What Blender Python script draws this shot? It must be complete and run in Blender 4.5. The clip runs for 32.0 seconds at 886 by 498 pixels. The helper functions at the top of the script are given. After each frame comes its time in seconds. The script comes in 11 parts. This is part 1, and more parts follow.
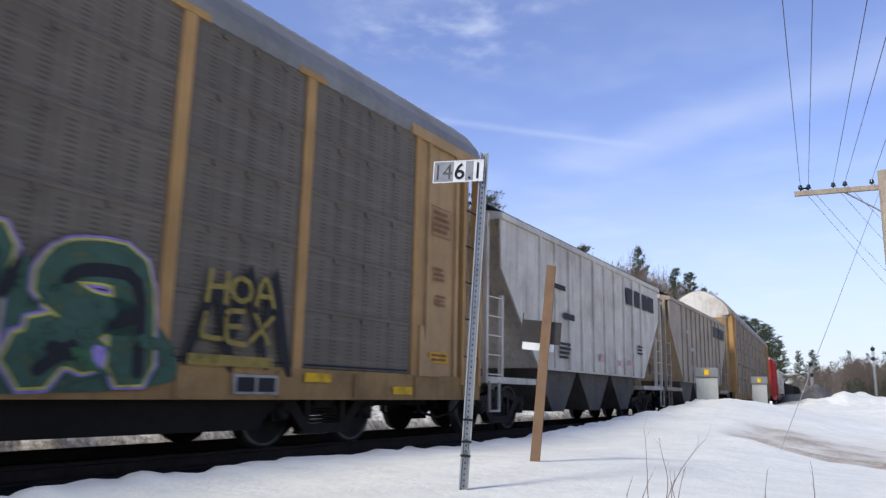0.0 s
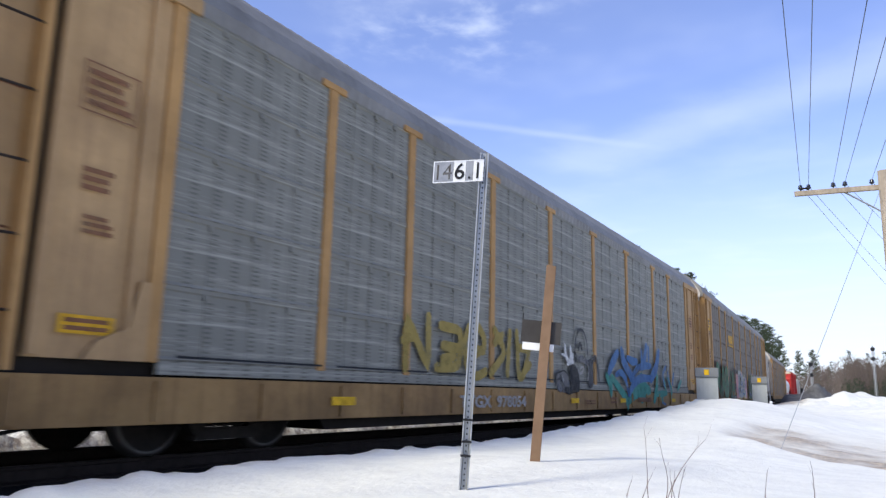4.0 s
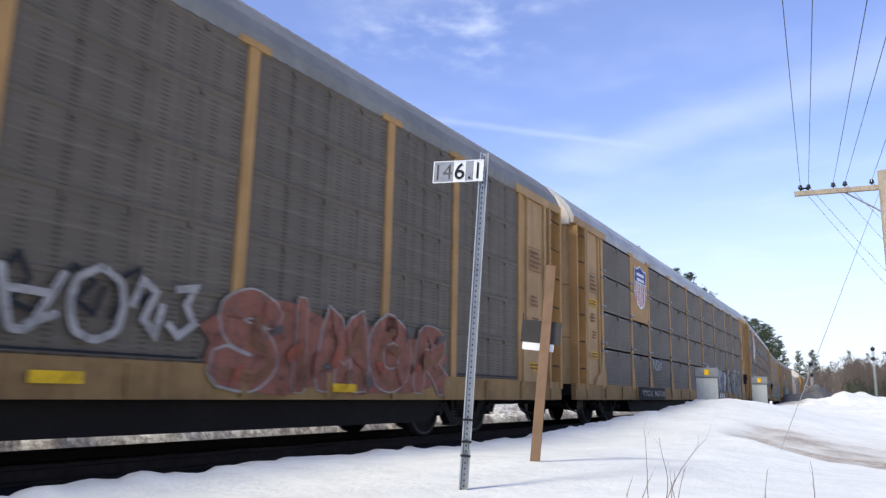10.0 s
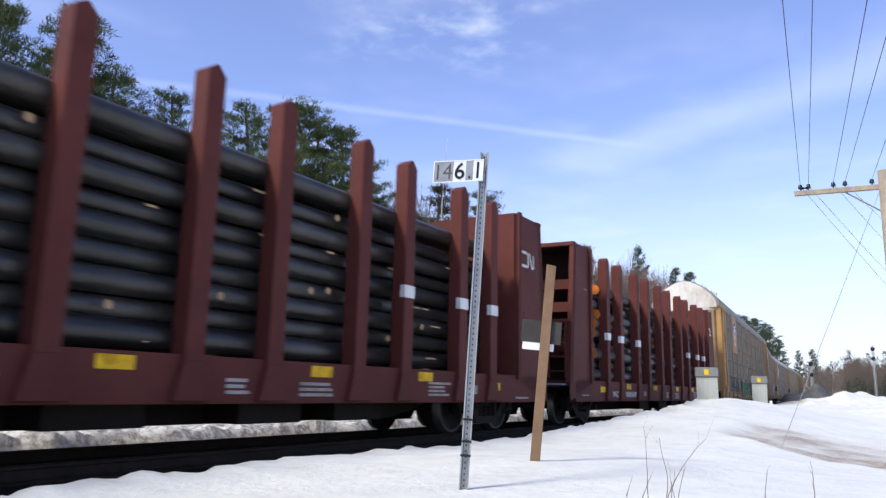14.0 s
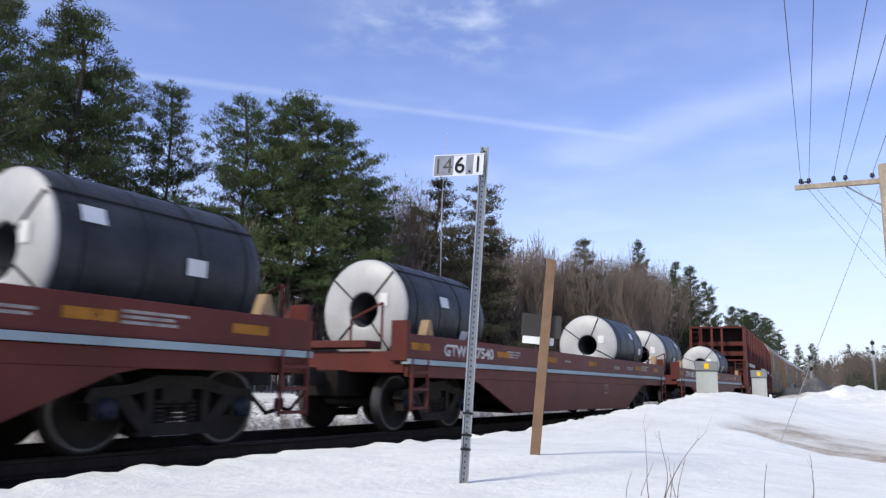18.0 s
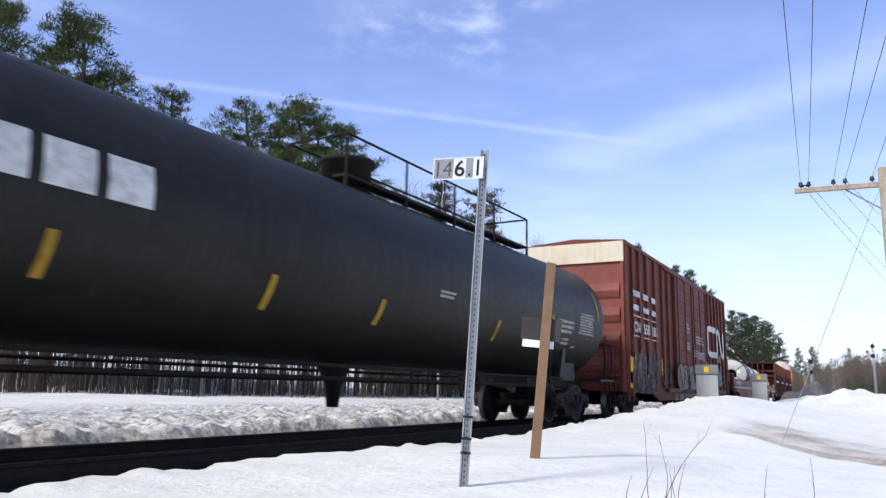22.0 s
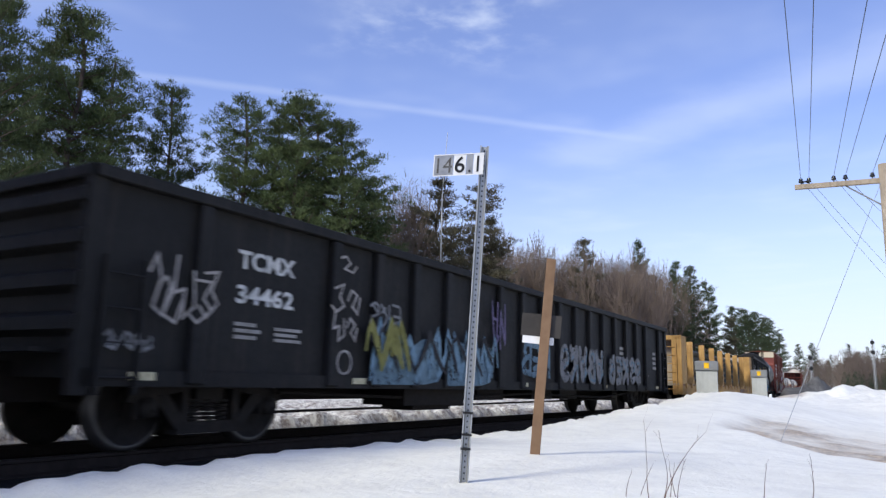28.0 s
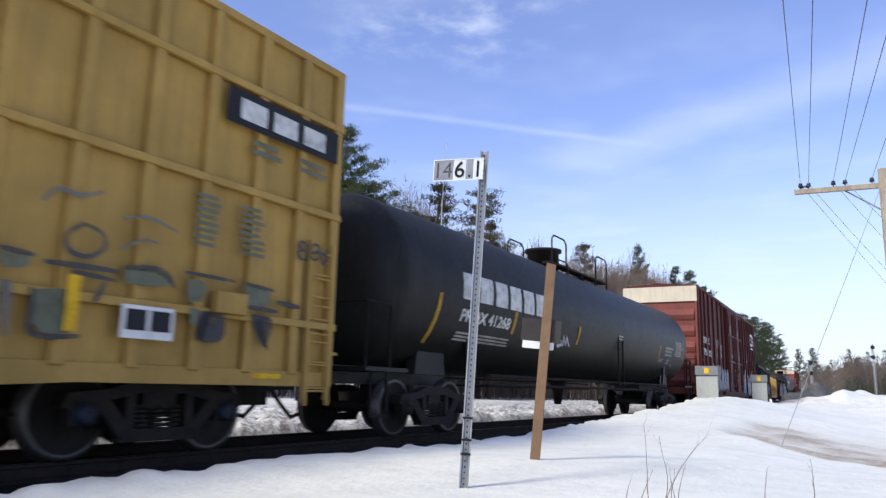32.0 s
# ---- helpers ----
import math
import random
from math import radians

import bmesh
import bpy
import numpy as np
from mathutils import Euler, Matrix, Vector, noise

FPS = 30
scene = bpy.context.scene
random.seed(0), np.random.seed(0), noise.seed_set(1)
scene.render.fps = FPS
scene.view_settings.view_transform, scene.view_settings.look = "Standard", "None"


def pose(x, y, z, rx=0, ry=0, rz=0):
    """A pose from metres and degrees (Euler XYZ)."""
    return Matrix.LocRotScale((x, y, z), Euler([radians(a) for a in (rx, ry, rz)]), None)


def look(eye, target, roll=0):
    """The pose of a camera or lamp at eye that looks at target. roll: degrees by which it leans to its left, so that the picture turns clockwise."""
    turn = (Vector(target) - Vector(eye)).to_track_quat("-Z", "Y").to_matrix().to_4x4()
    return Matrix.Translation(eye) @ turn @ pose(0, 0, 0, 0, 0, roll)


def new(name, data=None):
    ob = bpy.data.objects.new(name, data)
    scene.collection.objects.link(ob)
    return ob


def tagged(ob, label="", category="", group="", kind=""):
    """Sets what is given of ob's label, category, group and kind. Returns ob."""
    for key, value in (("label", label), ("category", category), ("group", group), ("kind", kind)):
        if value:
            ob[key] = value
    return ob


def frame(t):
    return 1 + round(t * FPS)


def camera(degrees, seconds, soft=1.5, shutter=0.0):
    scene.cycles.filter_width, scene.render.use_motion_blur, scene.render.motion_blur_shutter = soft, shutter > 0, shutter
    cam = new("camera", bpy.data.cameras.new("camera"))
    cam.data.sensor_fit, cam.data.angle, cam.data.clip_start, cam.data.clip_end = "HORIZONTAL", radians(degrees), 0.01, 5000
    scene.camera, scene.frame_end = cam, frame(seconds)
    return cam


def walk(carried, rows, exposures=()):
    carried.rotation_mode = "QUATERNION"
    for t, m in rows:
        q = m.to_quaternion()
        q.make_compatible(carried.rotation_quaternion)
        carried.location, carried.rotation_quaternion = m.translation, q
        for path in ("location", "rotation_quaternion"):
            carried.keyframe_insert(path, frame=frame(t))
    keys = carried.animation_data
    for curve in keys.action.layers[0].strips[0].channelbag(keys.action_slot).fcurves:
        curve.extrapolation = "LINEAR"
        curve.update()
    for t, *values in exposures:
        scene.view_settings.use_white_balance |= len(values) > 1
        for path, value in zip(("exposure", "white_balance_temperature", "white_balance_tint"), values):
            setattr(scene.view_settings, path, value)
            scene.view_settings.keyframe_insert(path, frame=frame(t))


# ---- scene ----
# Camera: on a low tripod in the snow, beside a curving railway line.
# World: rail tops at z = 0, x along the line ahead, y across it, away from the camera.
EYE = Vector((0.0, 0.0, 0.774))
YAW, PITCH, ROLL = 0.547, 0.1884, 1.25
SPEED = 11.87
SECONDS = 32.0


def aim(dip):
    """The camera's pose, tipped down by a few thousandths of a radian."""
    p = PITCH + dip
    way = Vector((math.cos(YAW) * math.cos(p), math.sin(YAW) * math.cos(p), math.sin(p)))
    return look(EYE, EYE + way * 10, ROLL)


cam = camera(61.8, SECONDS, soft=1.35, shutter=0.2)
DIPS = [(0, 0), (3.5, 0), (6, 0), (9, 0), (12, 0), (14, -0.5), (15.2, -2), (16.5, -5), (17, -6), (17.5, -9), (18, -11), (19, -12),
        (20, -12), (20.5, -11), (21, -8), (21.5, -6), (22, -5), (23, -5), (24, -6), (25, -9), (27.5, -11), (28.5, -12),
        (29.5, -9), (30, -6), (30.5, -5), (31, -3), (32, -3)]
# the camera's own brightness: darker at the very start and while the low red cars pass
STOPS = [(0, 0.0), (0.5, 0.08), (1.2, 0.26), (2, 0.29), (14.5, 0.29), (16.5, 0.12), (20.5, 0.10), (21.5, 0.24), (22, 0.29), (23, 0.22), (24, 0.13), (28, 0.10), (29, 0.18), (30, 0.29), (31, 0.22), (32, 0.20)]
walk(cam, [(t, aim(d / 1310.0)) for t, d in DIPS], STOPS)

# Daylight: high hazy sun beyond the train and to its rear, blue sky with thin cloud
SUN_AZ, SUN_EL = radians(160), radians(41)
sun = new("sun", bpy.data.lights.new("sun", "SUN"))
sun.data.energy, sun.data.angle, sun.data.color = 3.35, radians(12), (1.0, 0.95, 0.79)
sun.matrix_basis = look((0, 0, 60), Vector((0, 0, 60)) - Vector((math.cos(SUN_EL) * math.cos(SUN_AZ), math.cos(SUN_EL) * math.sin(SUN_AZ), math.sin(SUN_EL))))


def node(tree, kind, at=(0, 0), **values):
    n = tree.nodes.new(kind)
    n.location = at
    for key, value in values.items():
        n.inputs[key.replace("_", " ")].default_value = value
    return n


def build_world():
    world = bpy.data.worlds.new("sky")
    scene.world = world
    world.use_nodes = True
    tree = world.node_tree
    tree.nodes.clear()
    link = tree.links.new
    out = tree.nodes.new("ShaderNodeOutputWorld")
    back = tree.nodes.new("ShaderNodeBackground")
    back.inputs["Strength"].default_value = 0.15
    sky = tree.nodes.new("ShaderNodeTexSky")
    sky.sky_type, sky.sun_disc = "NISHITA", False
    sky.sun_elevation, sky.sun_rotation = SUN_EL, math.pi / 2 - SUN_AZ
    sky.air_density, sky.dust_density, sky.ozone_density = 1.0, 0.4, 3.0
    # thin cirrus and vapour trails, laid out on a flat sheet high above
    co = tree.nodes.new("ShaderNodeTexCoord")
    sep = tree.nodes.new("ShaderNodeSeparateXYZ")
    link(co.outputs["Generated"], sep.inputs[0])

    def op(kind, a, b=None):
        m = tree.nodes.new("ShaderNodeMath")
        m.operation = kind
        for i, v in enumerate((a, b)):
            if v is None:
                continue
            if isinstance(v, (int, float)):
                m.inputs[i].default_value = v
            else:
                link(v, m.inputs[i])
        return m.outputs[0]

    def ramp(v, lo, hi):
        m = tree.nodes.new("ShaderNodeMapRange")
        m.interpolation_type = "SMOOTHSTEP"
        link(v, m.inputs["Value"])
        m.inputs["From Min"].default_value, m.inputs["From Max"].default_value = lo, hi
        return m.outputs[0]

    up = op("MAXIMUM", sep.outputs["Z"], 0.02)
    px, py = op("DIVIDE", sep.outputs["X"], up), op("DIVIDE", sep.outputs["Y"], up)
    comb = tree.nodes.new("ShaderNodeCombineXYZ")
    link(px, comb.inputs[0]), link(py, comb.inputs[1])
    n1 = node(tree, "ShaderNodeTexNoise", Scale=7.0, Detail=4.0, Roughness=0.55, Distortion=0.15)
    link(comb.outputs[0], n1.inputs["Vector"])
    n2 = node(tree, "ShaderNodeTexNoise", Scale=1.6, Detail=3.0, Roughness=0.5)
    link(comb.outputs[0], n2.inputs["Vector"])
    n3 = node(tree, "ShaderNodeTexNoise", Scale=3.0, Detail=4.0, Roughness=0.6)
    link(comb.outputs[0], n3.inputs["Vector"])

    def band(ax, ay, bx, by, half):
        """How near a place on the sheet is to the line from a to b: 1 on it, 0 beyond half."""
        length = math.hypot(bx - ax, by - ay)
        ux, uy = (bx - ax) / length, (by - ay) / length
        off = op("ADD", op("MULTIPLY", op("SUBTRACT", px, ax), -uy), op("MULTIPLY", op("SUBTRACT", py, ay), ux))
        off = op("ADD", off, op("MULTIPLY", op("SUBTRACT", n3.outputs[0], 0.5), half * 0.8))
        along = op("ADD", op("MULTIPLY", op("SUBTRACT", px, ax), ux), op("MULTIPLY", op("SUBTRACT", py, ay), uy))
        fade = op("MULTIPLY", ramp(along, -0.1, 0.15), ramp(along, length + 0.3, length - 0.3))
        return op("MULTIPLY", ramp(op("ABSOLUTE", off), half, 0.0), fade)

    trail = band(1.30, 2.26, 2.85, 0.86, 0.06)
    wide = band(3.05, 1.25, 2.35, -0.35, 0.30)
    spot = op("MULTIPLY", ramp(n1.outputs[0], 0.40, 0.85), op("MULTIPLY", ramp(op("ADD", op("ABSOLUTE", op("SUBTRACT", px, 1.60)), op("ABSOLUTE", op("SUBTRACT", py, 0.98))), 0.62, 0.1), 1.0))
    veil = op("ADD", op("MULTIPLY", ramp(n2.outputs[0], 0.45, 0.75), 0.12), 0.05)
    cloud = op("ADD", op("ADD", op("MULTIPLY", trail, 0.13), op("MULTIPLY", wide, 0.2)), op("ADD", op("MULTIPLY", spot, 0.42), veil))
    haze = op("MULTIPLY", ramp(sep.outputs["Z"], 0.36, 0.0), 0.78)
    cloud = op("MINIMUM", cloud, 0.9)
    mix = tree.nodes.new("ShaderNodeMix")
    mix.data_type = "RGBA"
    link(cloud, mix.inputs["Factor"])
    tint = tree.nodes.new("ShaderNodeMix")
    tint.data_type, tint.blend_type = "RGBA", "MULTIPLY"
    tint.inputs["Factor"].default_value = 1.0
    link(sky.outputs[0], tint.inputs[6])
    tint.inputs[7].default_value = (1.19, 1.09, 1.38, 1)
    low = tree.nodes.new("ShaderNodeMix")
    low.data_type = "RGBA"
    link(haze, low.inputs["Factor"])
    link(tint.outputs[2], low.inputs[6])
    low.inputs[7].default_value = (4.7, 5.35, 6.1, 1)
    link(low.outputs[2], mix.inputs[6])
    mix.inputs[7].default_value = (6.0, 6.6, 7.6, 1)
    link(mix.outputs[2], back.inputs["Color"])
    link(back.outputs[0], out.inputs["Surface"])


build_world()

# ---- the line of the track: slope across per metre ahead, at distances along it ----
BENDS = [(-420, -0.33), (0, 0.0), (30, 0.024), (45, 0.055), (60, 0.1), (75, 0.115), (85, 0.1), (100, 0.065), (155, 0.056), (185, 0.1), (260, 0.26), (900, 0.5)]
STATIONS = np.arange(-460.0, 620.0, 1.0)
HEADINGS = np.interp(STATIONS, [b[0] for b in BENDS], [b[1] for b in BENDS])
TRACK_X = np.concatenate(([0.0], np.cumsum(np.cos((HEADINGS[1:] + HEADINGS[:-1]) / 2))))
TRACK_Y = np.concatenate(([0.0], np.cumsum(np.sin((HEADINGS[1:] + HEADINGS[:-1]) / 2))))
TRACK_X -= np.interp(0, STATIONS, TRACK_X)
TRACK_Y += 7.777 - np.interp(0, STATIONS, TRACK_Y)


def track(s, off=0.0):
    """The place on the line s metres along, off metres to its far side, and its heading."""
    x, y, a = (float(np.interp(s, STATIONS, v)) for v in (TRACK_X, TRACK_Y, HEADINGS))
    return x - off * math.sin(a), y + off * math.cos(a), a


# ---- mesh and object helpers ----
def box(bm, x0, x1, y0, y1, z0, z1):
    v = [bm.verts.new(p) for p in ((x0, y0, z0), (x1, y0, z0), (x1, y1, z0), (x0, y1, z0), (x0, y0, z1), (x1, y0, z1), (x1, y1, z1), (x0, y1, z1))]
    for f in ((0, 3, 2, 1), (4, 5, 6, 7), (0, 1, 5, 4), (1, 2, 6, 5), (2, 3, 7, 6), (3, 0, 4, 7)):
        bm.faces.new([v[i] for i in f])
    return v


def prism(bm, outline, axis, lo, hi):
    """A closed outline of (a, b) pushed from lo to hi along an axis: x takes (y, z), y takes (x, z), z takes (x, y)."""
    def at(a, b, c):
        return {"x": (c, a, b), "y": (a, c, b), "z": (a, b, c)}[axis]
    low, high = [bm.verts.new(at(a, b, lo)) for a, b in outline], [bm.verts.new(at(a, b, hi)) for a, b in outline]
    n = len(outline)
    bm.faces.new(low), bm.faces.new(high[::-1])
    for i in range(n):
        bm.faces.new((low[i], high[i], high[(i + 1) % n], low[(i + 1) % n]))


def rod(bm, a, b, r, seg=8, r2=None, caps=True):
    """A round bar from a to b."""
    a, b = Vector(a), Vector(b)
    way = (b - a).normalized()
    side = way.orthogonal().normalized()
    other = way.cross(side)
    r2 = r if r2 is None else r2
    low, high = [], []
    for i in range(seg):
        c, s = math.cos(2 * math.pi * i / seg), math.sin(2 * math.pi * i / seg)
        low.append(bm.verts.new(a + (side * c + other * s) * r))
        high.append(bm.verts.new(b + (side * c + other * s) * r2))
    for i in range(seg):
        f = bm.faces.new((low[i], low[(i + 1) % seg], high[(i + 1) % seg], high[i]))
        f.smooth = seg > 6
    if caps:
        bm.faces.new(low[::-1]), bm.faces.new(high)


def lathe(bm, profile, seg=24, axis="x", centre=(0, 0, 0), closed=False):
    """A turned shape: profile of (along, radius) about an axis through centre."""
    rings = []
    cx, cy, cz = centre
    for a, r in profile:
        ring = []
        for i in range(seg):
            c, s = r * math.cos(2 * math.pi * i / seg), r * math.sin(2 * math.pi * i / seg)
            p = {"x": (cx + a, cy + c, cz + s), "y": (cx + c, cy + a, cz + s), "z": (cx + c, cy + s, cz + a)}[axis]
            ring.append(bm.verts.new(p))
        rings.append(ring)
    pairs = list(zip(rings[:-1], rings[1:])) + ([(rings[-1], rings[0])] if closed else [])
    for p, q in pairs:
        for i in range(seg):
            f = bm.faces.new((p[i], p[(i + 1) % seg], q[(i + 1) % seg], q[i]))
            f.smooth = True
    if not closed:
        bm.faces.new(rings[0][::-1]), bm.faces.new(rings[-1])


def pipe(bm, points, r, seg=6):
    for a, b in zip(points[:-1], points[1:]):
        rod(bm, a, b, r, seg)


def mesh_of(name, bm, materials, bevel=0.0):
    if bevel:
        bmesh.ops.bevel(bm, geom=list(bm.edges), offset=bevel, segments=1, affect="EDGES", clamp_overlap=True)
    bmesh.ops.recalc_face_normals(bm, faces=list(bm.faces))
    me = bpy.data.meshes.new(name)
    bm.to_mesh(me)
    bm.free()
    for m in materials if isinstance(materials, (list, tuple)) else [materials]:
        me.materials.append(m)
    return me


SPLIT = {"stiffener", "crossbeam", "side_sill", "lug", "strap", "label", "spacer", "door_rib", "lock_rod", "lock_bar", "end_corrugation", "weld_band", "brace", "hopper_bay", "saddle", "tie_band", "seam",
         "number_plate", "knot", "side_rail", "belly_side", "side_strip", "stop_bracket", "corner_rib", "stake_pocket", "dunnage", "end_ladder", "board", "reflector", "emblem_block", "notice", "handrail", "stencil", "underframe", "door_track", "end_wall", "side_sheet"}


def islands(bm):
    """The separate pieces of a bmesh, as lists of faces."""
    bm.verts.index_update()
    left, out = set(bm.faces), []
    while left:
        piece, todo = [], [left.pop()]
        while todo:
            f = todo.pop()
            piece.append(f)
            for v in f.verts:
                for g in v.link_faces:
                    if g in left:
                        left.remove(g)
                        todo.append(g)
        out.append(piece)
    return out


def part(name, bm, material, parent, label="", bevel=0.0):
    if name in SPLIT:
        if bevel:
            bmesh.ops.bevel(bm, geom=list(bm.edges), offset=bevel, segments=1, affect="EDGES", clamp_overlap=True)
        bmesh.ops.recalc_face_normals(bm, faces=list(bm.faces))
        pieces = islands(bm)
        if len(pieces) > 1:
            obs = []
            for piece in pieces:
                index, verts, faces = {}, [], []
                for f in piece:
                    for v in f.verts:
                        if v not in index:
                            index[v] = len(verts)
                            verts.append(tuple(v.co))
                    faces.append([index[v] for v in f.verts])
                me = bpy.data.meshes.new(name)
                me.from_pydata(verts, [], faces)
                me.polygons.foreach_set("use_smooth", [f.smooth for f in piece])
                me.materials.append(material)
                ob = new(name, me)
                ob.parent = parent
                if label:
                    ob["label"] = label
                obs.append(ob)
            bm.free()
            return obs[0]
        bevel = 0.0
    ob = new(name, mesh_of(name, bm, material, bevel))
    ob.parent = parent
    if label:
        ob["label"] = label
    return ob


def shared(name, me, parent, m=None, label=""):
    """Another part on a mesh that exists."""
    ob = new(name, me)
    ob.parent = parent
    if m is not None:
        ob.matrix_basis = m
    if label:
        ob["label"] = label
    return ob


def thing(name, label, category, group="", kind="", m=None):
    ob = new(name)
    ob.empty_display_size = 0.2
    if m is not None:
        ob.matrix_basis = m
    return tagged(ob, label, category, group, kind)


def solid(name, bm, material, label, category, group="", kind="", m=None, bevel=0.0):
    ob = new(name, mesh_of(name, bm, material, bevel))
    if m is not None:
        ob.matrix_basis = m
    return tagged(ob, label, category, group, kind)


# ---- materials ----
def paint(name, colour, rough=0.6, metal=0.0, vary=0.25, scale=1.2, grain=14.0, dirt=0.35, dirt_colour=(0.05, 0.04, 0.032), streak=0.0, bump=0.15, bump_scale=30.0, random=0.0, worn=0.0, clean=0.52):
    """Weathered paint, metal or stone: mottled colour at two scales, dirt in patches, streaks running down, fine relief."""
    mat = bpy.data.materials.new(name)
    mat.use_nodes = True
    tree = mat.node_tree
    link = tree.links.new
    bsdf = tree.nodes["Principled BSDF"]
    co = tree.nodes.new("ShaderNodeTexCoord")
    place = co.outputs["Object"]
    big = node(tree, "ShaderNodeTexNoise", Scale=scale, Detail=4.0, Roughness=0.6)
    fine = node(tree, "ShaderNodeTexNoise", Scale=grain, Detail=3.0, Roughness=0.6)
    link(place, big.inputs["Vector"]), link(place, fine.inputs["Vector"])

    def mixed(a, b, fac, kind="MIX"):
        m = tree.nodes.new("ShaderNodeMix")
        m.data_type, m.blend_type = "RGBA", kind
        for i, v in ((6, a), (7, b)):
            if isinstance(v, tuple):
                m.inputs[i].default_value = (*v, 1)
            else:
                link(v, m.inputs[i])
        if isinstance(fac, float):
            m.inputs["Factor"].default_value = fac
        else:
            link(fac, m.inputs["Factor"])
        return m.outputs[2]

    def spread(v, lo, hi, top):
        m = tree.nodes.new("ShaderNodeMapRange")
        link(v, m.inputs["Value"])
        m.inputs["From Min"].default_value, m.inputs["From Max"].default_value, m.inputs["To Max"].default_value = lo, hi, top
        return m.outputs[0]

    low = tuple(c * (1 - vary) for c in colour)
    high = tuple(min(1.0, c * (1 + vary * 0.6)) for c in colour)
    col = mixed(low, high, spread(big.outputs[0], 0.3, 0.7, 1.0))
    col = mixed(col, tuple(c * 0.6 for c in colour), spread(fine.outputs[0], 0.5, 0.8, vary))
    if dirt:
        d = node(tree, "ShaderNodeTexNoise", Scale=scale * 0.55, Detail=6.0, Roughness=0.7)
        link(place, d.inputs["Vector"])
        col = mixed(col, dirt_colour, spread(d.outputs[0], clean, clean + 0.28, dirt))
    if streak:
        st = tree.nodes.new("ShaderNodeMapping")
        st.inputs["Scale"].default_value = (6.0, 6.0, 0.25)
        link(place, st.inputs["Vector"])
        sn = node(tree, "ShaderNodeTexNoise", Scale=2.0, Detail=4.0, Roughness=0.6)
        link(st.outputs[0], sn.inputs["Vector"])
        col = mixed(col, dirt_colour, spread(sn.outputs[0], 0.5, 0.75, streak))
    if random:
        info = tree.nodes.new("ShaderNodeObjectInfo")
        hsv = tree.nodes.new("ShaderNodeHueSaturation")
        link(spread(info.outputs["Random"], 0.0, 1.0, 2 * random), hsv.inputs["Value"])
        add = tree.nodes.new("ShaderNodeMath")
        add.inputs[1].default_value = 1 - random
        link(spread(info.outputs["Random"], 0.0, 1.0, 2 * random), add.inputs[0])
        link(add.outputs[0], hsv.inputs["Value"])
        link(col, hsv.inputs["Color"])
        col = hsv.outputs[0]
    link(col, bsdf.inputs["Base Color"])
    bsdf.inputs["Metallic"].default_value = metal
    bsdf.inputs["Specular IOR Level"].default_value = 0.5 if rough < 0.4 else 0.18
    if worn:
        wn = node(tree, "ShaderNodeTexNoise", Scale=5.5, Detail=6.0, Roughness=0.72)
        link(place, wn.inputs["Vector"])
        wr = tree.nodes.new("ShaderNodeMapRange")
        link(wn.outputs[0], wr.inputs["Value"])
        for key, value in (("From Min", 0.45), ("From Max", 0.64), ("To Min", 1.0), ("To Max", 1 - worn)):
            wr.inputs[key].default_value = value
        link(wr.outputs[0], bsdf.inputs["Alpha"])
    rr = tree.nodes.new("ShaderNodeMapRange")
    link(fine.outputs[0], rr.inputs["Value"])
    rr.inputs["To Min"].default_value, rr.inputs["To Max"].default_value = max(0.02, rough - 0.12), min(1.0, rough + 0.12)
    link(rr.outputs[0], bsdf.inputs["Roughness"])
    if bump:
        bn = node(tree, "ShaderNodeTexNoise", Scale=bump_scale, Detail=4.0, Roughness=0.6)
        link(place, bn.inputs["Vector"])
        b = node(tree, "ShaderNodeBump", Strength=bump, Distance=0.02)
        link(bn.outputs[0], b.inputs["Height"])
        link(b.outputs[0], bsdf.inputs["Normal"])
    return mat


